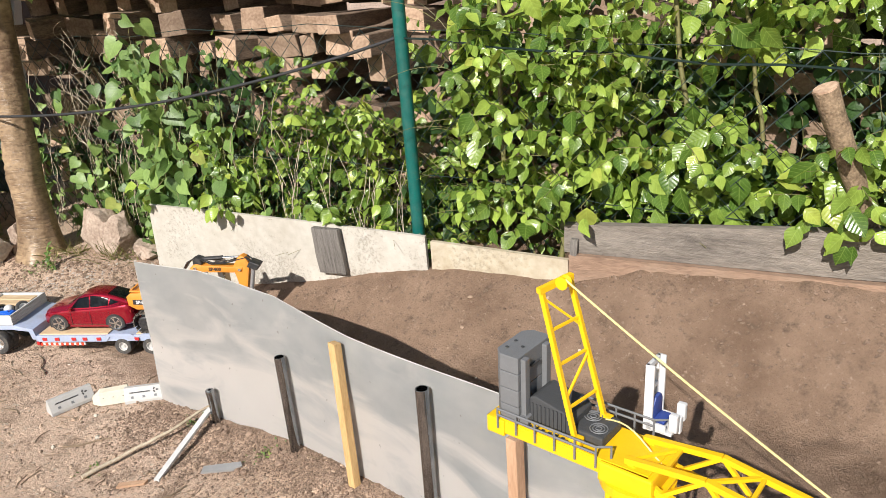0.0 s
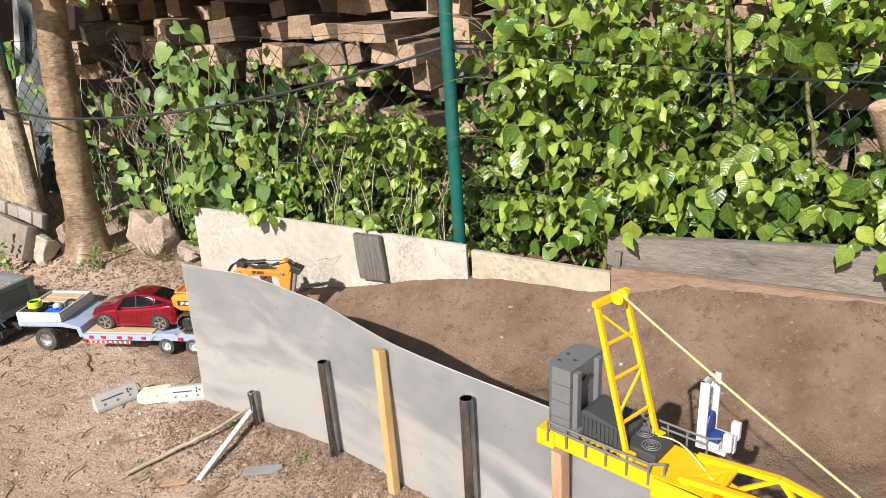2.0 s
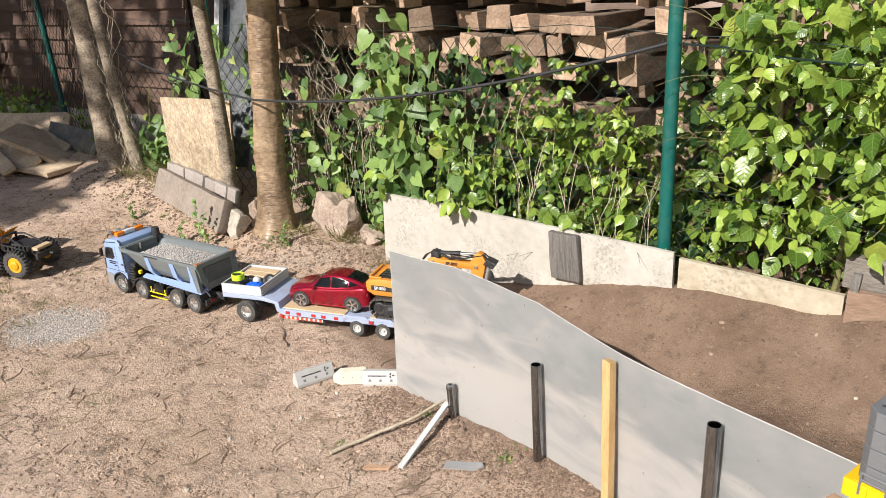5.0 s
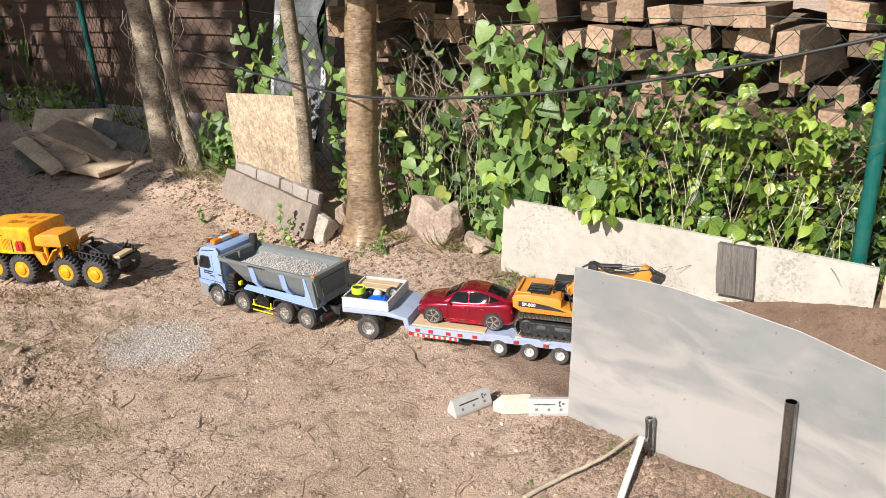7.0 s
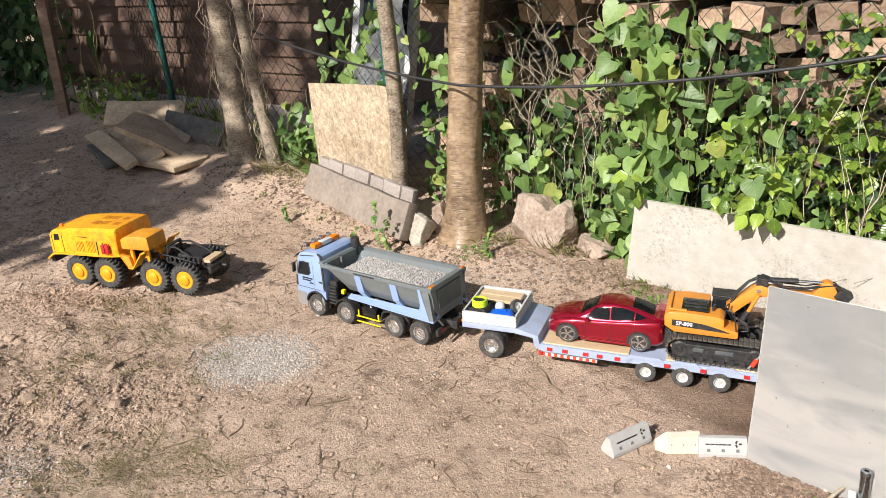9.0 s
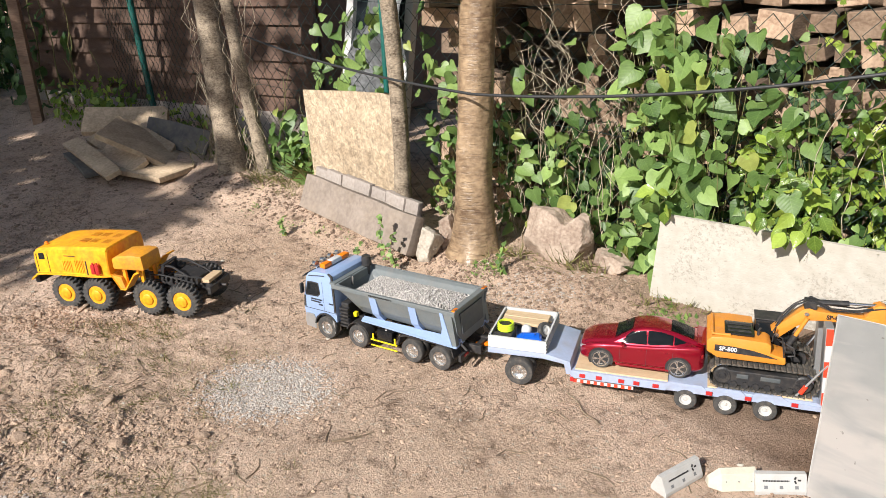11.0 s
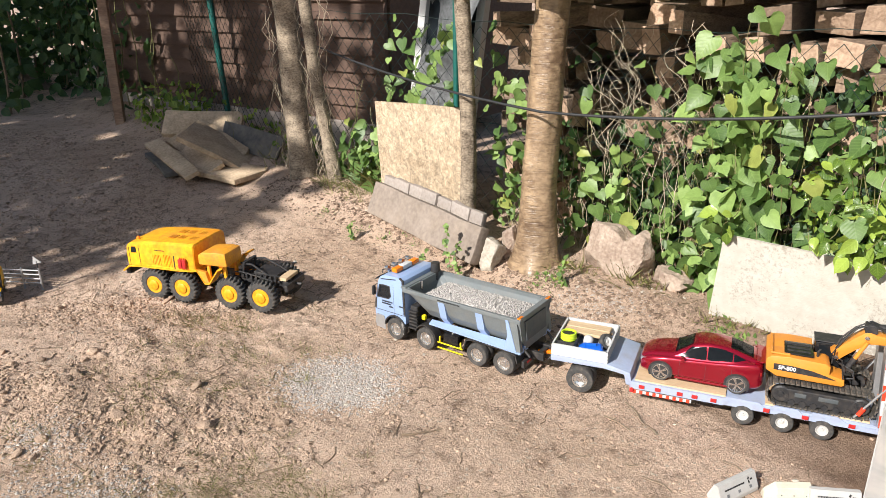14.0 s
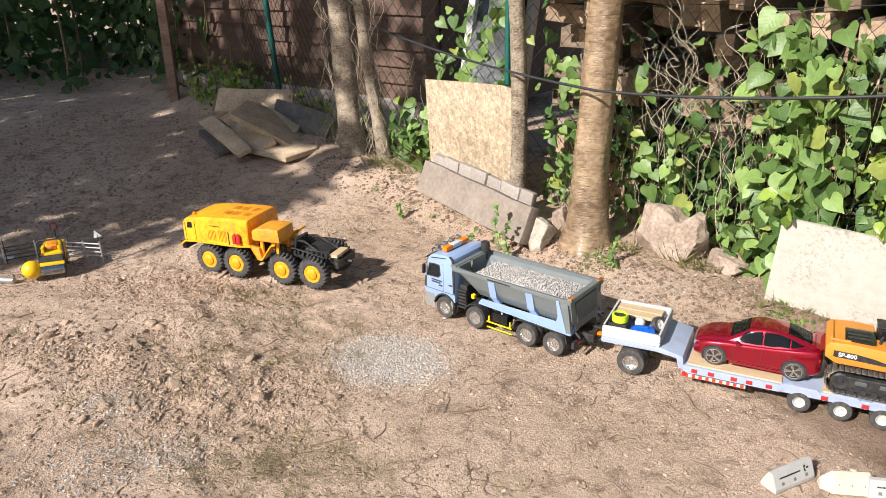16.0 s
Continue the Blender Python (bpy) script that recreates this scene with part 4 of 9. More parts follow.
# ---- wheels ----
def tyre_profile(r, w, hub):
    """Half round tyre section with shoulders, from the inner to the outer bead."""
    h = w / 2
    return [(hub, -h * 0.82), (hub * 1.08, -h * 0.95), (r * 0.82, -h), (r * 0.95, -h * 0.9), (r, -h * 0.62), (r, h * 0.62), (r * 0.95, h * 0.9), (r * 0.82, h), (hub * 1.08, h * 0.95), (hub, h * 0.82)]


def tyre_mesh(r, w, hub, lugs=0):
    bm = bmesh.new()
    prof = tyre_profile(r, w, hub)
    if not lugs:
        lathe(bm, prof, 32, caps=False)
    else:
        h = w / 2
        prof = [(hub, -h * 0.82), (hub * 1.08, -h * 0.95), (r * 0.8, -h), (r * 0.93, -h * 0.95), (r * 0.99, -h * 0.7), (r, -h * 0.12), (r, h * 0.12), (r * 0.99, h * 0.7), (r * 0.93, h * 0.95), (r * 0.8, h), (hub * 1.08, h * 0.95), (hub, h * 0.82)]
        seg = lugs * 4
        rings = []
        for j, (rr, y) in enumerate(prof):
            ring = []
            for k in range(seg):
                a = 6.2832 * (k + (0.9 if y > 0 else 0) * 2) / seg
                deep = 0.90 if 3 <= j <= 8 and (k // 2) % 2 else 1.0
                ring.append(bm.verts.new((rr * deep * math.cos(a), y, rr * deep * math.sin(a))))
            rings.append(ring)
        for a, b in zip(rings, rings[1:]):
            for k in range(seg):
                bm.faces.new((a[k], b[k], b[(k + 1) % seg], a[(k + 1) % seg]))
    me = bpy.data.meshes.new("tyre")
    bmesh.ops.recalc_face_normals(bm, faces=bm.faces)
    bm.to_mesh(me)
    bm.free()
    me.materials.append(RUBBER)
    me.shade_smooth()
    me.set_sharp_from_angle(angle=radians(35))
    return me


def rim_mesh(hub, w, mat, style="dish"):
    """A rim with its dish, hub and bolts, seen from +y."""
    bm = bmesh.new()
    h = w / 2
    if style == "cap":
        lathe(bm, [(0.0, h * 1.16), (hub * 0.5, h * 1.16), (hub * 0.58, h * 1.08), (hub * 0.6, h * 0.9), (hub * 0.98, h * 0.88), (hub * 1.03, h * 0.8), (hub * 1.03, -h * 0.8)], 28)
    else:
        lathe(bm, [(0.0, h * 0.62), (hub * 0.26, h * 0.6), (hub * 0.3, h * 0.34), (hub * 0.62, h * 0.22), (hub * 0.8, h * 0.36), (hub * 0.9, h * 0.8), (hub * 1.05, h * 0.86), (hub * 1.05, -h * 0.8)], 28)
        for k in range(10):
            a = 6.2832 * k / 10
            c = (math.cos(a) * hub * 0.45, h * 0.32, math.sin(a) * hub * 0.45)
            rod(bm, c, (c[0], h * 0.44, c[2]), hub * 0.055, 6)
    me = bpy.data.meshes.new("rim")
    bmesh.ops.recalc_face_normals(bm, faces=bm.faces)
    bm.to_mesh(me)
    bm.free()
    me.materials.append(mat)
    me.shade_smooth()
    me.set_sharp_from_angle(angle=radians(40))
    return me


def wheel(parent, tyre, rim, x, y, z, side=1, twin=0.0):
    """A wheel on one side; twin: the distance to a second tyre behind it."""
    m = Matrix.Translation((x, y, z)) @ (Matrix() if side > 0 else pose(0, 0, 0, 0, 0, 180))
    w = part("wheel", tyre, None, parent, loc=m)
    part("rim", rim, None, w)
    if twin:
        part("inner_tyre", tyre, None, w, loc=(0, -twin, 0))
    return w


def vehicle_pose(near, heading, half, z=0.0, pitch=0.0):
    """Pose of a vehicle whose left wheels stand on the line through near; x runs to its nose."""
    a = radians(heading)
    left = Vector((-math.sin(a), math.cos(a)))
    p = Vector(near) - left * half
    return pose(p.x, p.y, z, 0, -pitch, heading)


def arch(x, r, z, n=9, a0=180, a1=0):
    """Points over a wheel arch, for an outline."""
    return [(x + r * math.cos(radians(a0 + (a1 - a0) * i / (n - 1))), z + r * math.sin(radians(a0 + (a1 - a0) * i / (n - 1)))) for i in range(n)]


def plate_bars(parent, m, size, mat, name="lettering"):
    """Small writing that cannot be read, as bars in one line."""
    bm = bmesh.new()
    rng = random.Random(int(size[0] * 1e5))
    x = -size[0] / 2
    while x < size[0] / 2:
        ww = rng.uniform(0.25, 0.9) * size[1]
        box(bm, (x + ww / 2, 0, 0), (ww, size[1], 0.0006))
        x += ww + 0.22 * size[1]
    return part(name, bm, mat, parent, loc=m)


LEFT = pose(0, 0, 0, 90, 0, 180)          # writing on a left side, read from outside


def side_text(x, y, z):
    return Matrix.Translation((x, y, z)) @ pose(0, 0, 0, 90, 0, 180)


# ---- dump truck ----
def dump_truck():
    t = thing("dump_truck", vehicle_pose((-1.787, 2.428), 161.3, 0.092, 0.004), "pale blue four-axle model dump truck carrying grey gravel", "dump truck")
    R, HW = 0.0385, 0.095
    tyre, rim = tyre_mesh(R, 0.026, 0.0225), rim_mesh(0.0225, 0.026, CHROME)
    for x in (0.433, 0.304):
        for s in (1, -1):
            wheel(t, tyre, rim, x, s * (0.092 - 0.013), R, s)
    for x in (0.1, 0.0):
        for s in (1, -1):
            wheel(t, tyre, rim, x, s * (0.092 - 0.013), R, s, 0.028)
    # chassis
    bm = bmesh.new()
    for s in (1, -1):
        box(bm, (0.17, s * 0.03, 0.068), (0.56, 0.012, 0.026), 0.002)
    for x in (-0.09, 0.05, 0.2, 0.34):
        box(bm, (x, 0, 0.066), (0.014, 0.06, 0.02))
    part("chassis", bm, BLACK, t)
    for x in (0.433, 0.304, 0.1, 0.0):
        bm = bmesh.new()
        rod(bm, (x, -0.07, R), (x, 0.07, R), 0.008, 8)
        box(bm, (x, 0, R), (0.03, 0.034, 0.03), 0.006)
        part("axle", bm, BLACK, t)
    # cab
    prof = [(0.520, 0.052), (0.524, 0.10), (0.521, 0.135), (0.504, 0.206), (0.494, 0.222), (0.470, 0.231), (0.405, 0.234), (0.392, 0.226), (0.388, 0.09), (0.388, 0.066)] + arch(0.433, 0.0445, 0.045, 8, 152, 8)
    bm = bmesh.new()
    prism(bm, prof, -0.088, 0.088, 0.0035)
    cab = part("cab", bm, BLUE_PAINT, t, smooth=35)
    for s in (1, -1):
        bm = bmesh.new()
        prism(bm, [(0.512, 0.142), (0.5, 0.192), (0.48, 0.195), (0.453, 0.194), (0.449, 0.155), (0.46, 0.144)], s * 0.086, s * 0.0888, 0.001)
        part("window_frame", bm, BLACK, cab)
        bm = bmesh.new()
        prism(bm, [(0.507, 0.147), (0.496, 0.188), (0.479, 0.191), (0.457, 0.19), (0.453, 0.157), (0.463, 0.148)], s * 0.0875, s * 0.0892)
        part("side_window", bm, GLASS, cab)
        bm = bmesh.new()
        prism(bm, [(0.437, 0.08), (0.438, 0.2), (0.4385, 0.2), (0.4375, 0.08)], s * 0.0875, s * 0.0886)
        prism(bm, [(0.389, 0.098), (0.52, 0.098), (0.52, 0.0965), (0.389, 0.0965)], s * 0.0875, s * 0.0886)
        part("door_seam", bm, BLACK, cab)
        bm = bmesh.new()
        prism(bm, [(0.389, 0.1), (0.396, 0.1), (0.4, 0.222), (0.412, 0.232), (0.405, 0.236), (0.391, 0.228)], s * 0.0872, s * 0.0896, 0.0006)
        part("rear_trim", bm, BLACK, cab)
        bm = bmesh.new()
        prism(bm, [(0.49, 0.2135), (0.425, 0.2225), (0.425, 0.2245), (0.49, 0.2155)], s * 0.087, s * 0.0905)
        part("rain_gutter", bm, BLACK, cab)
        bm = bmesh.new()
        prism(bm, [(0.523, 0.1), (0.518, 0.14), (0.512, 0.14), (0.5145, 0.1)], s * 0.0872, s * 0.0892)
        part("corner_deflector", bm, BLACK, cab)
        bm = bmesh.new()
        prism(bm, [(0.478, 0.026), (0.476, 0.06), (0.484, 0.078), (0.517, 0.078), (0.52, 0.03)], s * 0.0872, s * 0.0902, 0.001)
        part("side_skirt", bm, SILVER, cab, "silver-grey lower skirt")
        bm = bmesh.new()
        box(bm, (0.45, s * 0.0895, 0.118), (0.016, 0.003, 0.004), 0.001)
        part("door_handle", bm, BLACK, cab)
        bm = bmesh.new()
        box(bm, (0.512, s * 0.103, 0.172), (0.008, 0.014, 0.034), 0.003)
        rod(bm, (0.508, s * 0.088, 0.192), (0.512, s * 0.103, 0.188), 0.0015, 6)
        part("wing_mirror", bm, BLACK, cab)
        bm = bmesh.new()
        prism(bm, [(0.397, 0.025), (0.397, 0.07), (0.405, 0.075), (0.407, 0.025)], s * 0.062, s * 0.091, 0.001)
        part("step", bm, SILVER, cab)
        bm = bmesh.new()
        prism(bm, arch(0.433, 0.048, 0.043, 10, 165, 5) + arch(0.433, 0.0435, 0.043, 10, 5, 165), s * 0.07, s * 0.0915)
        part("wheel_arch", bm, BLACK, cab)
    plate_bars(cab, side_text(0.468, 0.0888, 0.134), (0.045, 0.005), INK)
    plate_bars(cab, side_text(0.470, 0.0888, 0.126), (0.04, 0.005), INK)
    plate_bars(cab, side_text(0.408, 0.0888, 0.128), (0.014, 0.005), INK)
    bm = bmesh.new()
    prism(bm, [(-0.078, 0.145), (0.078, 0.145), (0.07, 0.198), (-0.07, 0.198)], 0.0, 0.003, axis="x")
    ws = part("windscreen", bm, GLASS, cab, loc=Matrix.Translation((0.5195, 0, 0)) @ Matrix.Translation((0, 0, 0.145)) @ pose(0, 0, 0, 0, -13, 0) @ Matrix.Translation((0, 0, -0.145)))
    bm = bmesh.new()
    for i in range(5):
        box(bm, (0.5245, 0, 0.075 + i * 0.011), (0.004, 0.10, 0.007), 0.001)
    part("grille", bm, BLACK, cab)
    bm = bmesh.new()
    box(bm, (0.521, 0, 0.047), (0.014, 0.17, 0.024), 0.004)
    bump = part("bumper", bm, SILVER, cab)
    for s in (1, -1):
        bm = bmesh.new()
        box(bm, (0.527, s * 0.068, 0.05), (0.005, 0.024, 0.012), 0.002)
        part("headlight", bm, WHITE, bump)
    bm = bmesh.new()
    prism(bm, [(0.515, 0.205), (0.528, 0.198), (0.529, 0.201), (0.512, 0.214)], -0.08, 0.08, 0.001)
    part("sun_visor", bm, BLACK, cab)
    # light bars, lamps and horns on the roof
    for y0, y1, mt, nm in ((-0.064, -0.026, AMBER, "beacon"), (-0.026, 0.026, WHITE, "light_bar"), (0.026, 0.064, AMBER, "beacon")):
        bm = bmesh.new()
        box(bm, (0.452, (y0 + y1) / 2, 0.243), (0.022, abs(y1 - y0) - 0.002, 0.015), 0.003)
        part(nm, bm, mt, cab, smooth=40)
    for i in range(4):
        bm = bmesh.new()
        y = -0.057 + i * 0.038
        rod(bm, (0.478, y, 0.244), (0.492, y, 0.243), 0.0095, 14)
        rod(bm, (0.482, y, 0.23), (0.482, y, 0.24), 0.002, 6)
        part("roof_lamp", bm, CHROME, cab, smooth=40)
    bm = bmesh.new()
    pipe(bm, [(0.498, -0.07, 0.226), (0.498, -0.07, 0.238), (0.498, 0.07, 0.238), (0.498, 0.07, 0.226)], 0.002, 6)
    part("roof_rail", bm, BLACK, cab)
    # gear behind the cab
    bm = bmesh.new()
    box(bm, (0.362, 0.045, 0.1), (0.03, 0.06, 0.075), 0.004)
    battery = part("battery_box", bm, BLACK, t)
    for i in range(6):
        bm = bmesh.new()
        box(bm, (0.36, 0.079, 0.06 + i * 0.012), (0.034, 0.014, 0.006), 0.001)
        part("fin", bm, BLACK, battery)
    bm = bmesh.new()
    rod(bm, (0.376, -0.07, 0.07), (0.376, -0.07, 0.215), 0.011, 16)
    rod(bm, (0.376, -0.07, 0.215), (0.376, -0.07, 0.246), 0.017, 16, 0.015)
    part("air_intake", bm, BLACK, t, smooth=40)
    bm = bmesh.new()
    rod(bm, (0.372, 0.02, 0.07), (0.372, 0.02, 0.21), 0.008, 12)
    part("exhaust", bm, CHROME, t, smooth=40)
    bm = bmesh.new()
    box(bm, (0.322, 0.07, 0.106), (0.013, 0.014, 0.016), 0.003)
    part("yellow_box", bm, SAFETY_YELLOW, t)
    # tanks, side guard and wings
    for s in (1, -1):
        bm = bmesh.new()
        box(bm, (0.205, s * 0.066, 0.058), (0.06, 0.04, 0.042), 0.008)
        tank = part("tank", bm, BLACK_GLOSS, t, smooth=40)
        bm = bmesh.new()
        rod(bm, (0.205, s * 0.07, 0.078), (0.205, s * 0.07, 0.084), 0.006, 10)
        part("cap", bm, CHROME, tank)
        for z in (0.043, 0.024):
            bm = bmesh.new()
            box(bm, (0.203, s * 0.091, z), (0.1, 0.0035, 0.004), 0.001)
            part("side_guard", bm, SAFETY_YELLOW, t)
        for x in (0.245, 0.162):
            bm = bmesh.new()
            box(bm, (x, s * 0.089, 0.053), (0.005, 0.004, 0.022), 0.001)
            part("guard_post", bm, SAFETY_YELLOW, t)
        bm = bmesh.new()
        prism(bm, arch(0.304, 0.046, 0.043, 10, 170, 20) + arch(0.304, 0.043, 0.043, 10, 20, 170), s * 0.062, s * 0.093)
        part("mudguard", bm, BLACK, t, smooth=40)
        bm = bmesh.new()
        outer = [(-0.052, 0.055), (-0.045, 0.082), (-0.02, 0.09), (0.12, 0.09), (0.142, 0.082), (0.15, 0.05)]
        inner = [(0.146, 0.05), (0.138, 0.079), (0.118, 0.0865), (-0.018, 0.0865), (-0.042, 0.079), (-0.048, 0.055)]
        prism(bm, outer + inner, s * 0.05, s * 0.094)
        part("mudguard", bm, BLACK, t, smooth=40)
        bm = bmesh.new()
        box(bm, (-0.0722, s * 0.055, 0.055), (0.003, 0.022, 0.007), 0.001)
        part("tail_light", bm, TAIL_RED, t)
    bm = bmesh.new()
    box(bm, (-0.066, 0, 0.052), (0.01, 0.17, 0.022), 0.002)
    rod(bm, (-0.075, 0, 0.055), (-0.105, 0, 0.055), 0.006, 10)
    part("rear_bumper", bm, BLACK, t)
    # tipper body: a tapering tub with a thick rim
    zt, zb = 0.205, 0.103
    def section(x, zrim, zfloor, wrim, wfloor, k=1.0):
        return [Vector((x, y, z)) for y, z in ((wrim, zrim), (wrim, zrim - 0.012), (wfloor * 1.45, zfloor + (zrim - zfloor) * 0.35), (wfloor, zfloor), (-wfloor, zfloor), (-wfloor * 1.45, zfloor + (zrim - zfloor) * 0.35), (-wrim, zrim - 0.012), (-wrim, zrim))]
    bm = bmesh.new()
    out = [section(0.388, zt + 0.004, 0.178, 0.096, 0.056), section(0.36, zt + 0.002, 0.158, 0.097, 0.056), section(0.305, zt, 0.112, 0.098, 0.056), section(-0.06, zt + 0.002, zb, 0.098, 0.056)]
    inn = [[Vector((v.x, v.y * 0.935, v.z + (0.006 if v.z < zt - 0.02 else 0))) for v in r] for r in out]
    inn[0] = [v + Vector((-0.02, 0, 0)) for v in inn[0]]
    ov = [[bm.verts.new(p) for p in r] for r in out]
    iv = [[bm.verts.new(p) for p in r] for r in inn]
    for rows, flip in ((ov, 1), (iv, -1)):
        for a, b in zip(rows, rows[1:]):
            for k in range(7):
                bm.faces.new((a[k], a[k + 1], b[k + 1], b[k])[::flip])
    bm.faces.new(ov[0])
    bm.faces.new(iv[0][::-1])
    for a, b, c, d in zip(ov, ov[1:], iv, iv[1:]):
        bm.faces.new((a[0], b[0], d[0], c[0]))
        bm.faces.new((a[7], c[7], d[7], b[7]))
    bm.faces.new((ov[0][0], iv[0][0], iv[0][7], ov[0][7]))
    for k in range(7):
        bm.faces.new((ov[-1][k], ov[-1][k + 1], iv[-1][k + 1], iv[-1][k]))
    bed = part("tipper_body", bm, BED_GREY, t, "grey steel tipper body")
    bm = bmesh.new()
    for s in (1, -1):
        box(bm, (0.163, s * 0.099, 0.2), (0.45, 0.006, 0.014), 0.002)
    box(bm, (0.385, 0, 0.208), (0.022, 0.2, 0.008), 0.002)
    part("rim", bm, BED_GREY, bed)
    for s in (1, -1):
        for x, ww in ((0.232, 0.026), (0.088, 0.026)):
            bm = bmesh.new()
            loft(bm, [[(x - ww / 2, s * 0.0995, 0.196), (x + ww / 2, s * 0.0995, 0.196), (x + ww / 2, s * 0.094, 0.19), (x - ww / 2, s * 0.094, 0.19)],
                      [(x - ww / 2 - 0.004, s * 0.0885, 0.133), (x + ww / 2 - 0.004, s * 0.0885, 0.133), (x + ww / 2 - 0.004, s * 0.078, 0.135), (x - ww / 2 - 0.004, s * 0.078, 0.135)],
                      [(x - ww / 2 - 0.008, s * 0.07, 0.108), (x + ww / 2 - 0.008, s * 0.07, 0.108), (x + ww / 2 - 0.008, s * 0.055, 0.11), (x - ww / 2 - 0.008, s * 0.055, 0.11)]])
            part("rib", bm, BLUE_PAINT, bed, "pale blue stiffening rib")
        bm = bmesh.new()
        prism(bm, [(-0.066, 0.1), (-0.05, 0.205), (-0.024, 0.205), (-0.03, 0.13), (-0.02, 0.1)], s * 0.085, s * 0.101, 0.001)
        part("corner_post", bm, BED_GREY, bed)
        bm = bmesh.new()
        prism(bm, [(-0.052, 0.1), (-0.022, 0.198), (-0.012, 0.198), (-0.02, 0.15), (-0.01, 0.1)], s * 0.1005, s * 0.1035, 0.0006)
        part("corner_strip", bm, BLUE_PAINT, bed, "pale blue corner strip")
        bm = bmesh.new()
        loft(bm, [[(0.29, s * 0.068, 0.106), (0.29, s * 0.086, 0.099), (0.29, s * 0.086, 0.094), (0.29, s * 0.05, 0.095)],
                  [(-0.065, s * 0.07, 0.112), (-0.065, s * 0.1, 0.097), (-0.065, s * 0.1, 0.092), (-0.065, s * 0.05, 0.095)]])
        part("sill", bm, BLUE_PAINT, bed, "pale blue sloping sill")
    bm = bmesh.new()
    prism(bm, [(-0.092, 0.206), (0.092, 0.206), (0.088, 0.135), (0.062, 0.098), (-0.062, 0.098), (-0.088, 0.135)], -0.008, 0.0, 0.001, axis="x")
    gate = part("tailgate", bm, BED_GREY, bed, loc=Matrix.Translation((-0.058, 0, 0.1)) @ pose(0, 0, 0, 0, 6, 0) @ Matrix.Translation((0, 0, -0.1)))
    bm = bmesh.new()
    prism(bm, [(-0.066, 0.188), (0.066, 0.188), (0.062, 0.125), (-0.062, 0.125)], -0.012, -0.008, 0.001, axis="x")
    part("panel", bm, BED_DARK, gate)
    bm = bmesh.new()
    box(bm, (-0.006, 0, 0.206), (0.02, 0.196, 0.009), 0.002)
    part("tailgate_rail", bm, BED_GREY, gate)
    for s in (1, -1):
        bm = bmesh.new()
        box(bm, (-0.056, s * 0.088, 0.2105), (0.010, 0.022, 0.004), 0.001)
        ref = part("reflector", bm, AMBER, bed)
        for k in (-0.006, 0.002):
            bm = bmesh.new()
            prism(bm, [(-0.061, s * 0.088 + k), (-0.051, s * 0.088 + k + 0.003), (-0.051, s * 0.088 + k + 0.006), (-0.061, s * 0.088 + k + 0.003)], 0.2124, 0.2128, axis="z")
            part("stripe", bm, BLACK, ref)
        bm = bmesh.new()
        rod(bm, (-0.062, s * 0.074, 0.1), (-0.085, s * 0.074, 0.08), 0.004, 8)
        part("hinge", bm, BLACK, bed)
    plate_bars(bed, side_text(0.2, 0.1025, 0.2), (0.085, 0.0045), INK)
    # the load
    vs, fs = [], []
    rng = random.Random(5)
    for i in range(30):
        for j in range(12):
            x, y = 0.335 - 0.375 * i / 29, -0.084 + 0.168 * j / 11
            edge = 1 - max(abs(y) / 0.084, abs((x - 0.15) / 0.2)) ** 2
            vs.append((x, y, 0.172 + 0.026 * max(0, edge) + rng.uniform(-0.002, 0.002)))
    fs = [(i * 12 + j, i * 12 + j + 1, (i + 1) * 12 + j + 1, (i + 1) * 12 + j) for i in range(29) for j in range(11)]
    tm = bmesh.new()
    bmesh.ops.create_icosphere(tm, subdivisions=1, radius=1)
    base, tri = [v.co.copy() for v in tm.verts], [[v.index for v in f.verts] for f in tm.faces]
    tm.free()
    for _ in range(3400):
        x, y = rng.uniform(-0.038, 0.33), rng.uniform(-0.082, 0.082)
        edge = 1 - max(abs(y) / 0.084, abs((x - 0.15) / 0.2)) ** 2
        z = 0.174 + 0.026 * max(0, edge) + rng.uniform(-0.001, 0.003)
        s = rng.uniform(0.0018, 0.0036)
        e = Euler((rng.uniform(0, 6), rng.uniform(0, 6), rng.uniform(0, 6))).to_matrix()
        k = len(vs)
        for b in base:
            q = e @ Vector((b.x * s * rng.uniform(0.8, 1.2), b.y * s * 0.75, b.z * s * 0.7))
            vs.append((x + q.x, y + q.y, z + q.z))
        fs += [[k + i for i in f] for f in tri]
    me = bpy.data.meshes.new("gravel_load")
    me.from_pydata(vs, [], fs)
    me.materials.append(GRAVEL_LOAD)
    load = new("gravel_load", me)
    load.matrix_basis = t.matrix_basis.copy()
    tagged(load, "heap of pale grey gravel in the tipper body", "gravel", kind="stuff")
    return t


dump_truck()


# ---- low loader ----
TRAILER = vehicle_pose((-1.546, 2.385), 173.8, 0.098, 0.004)


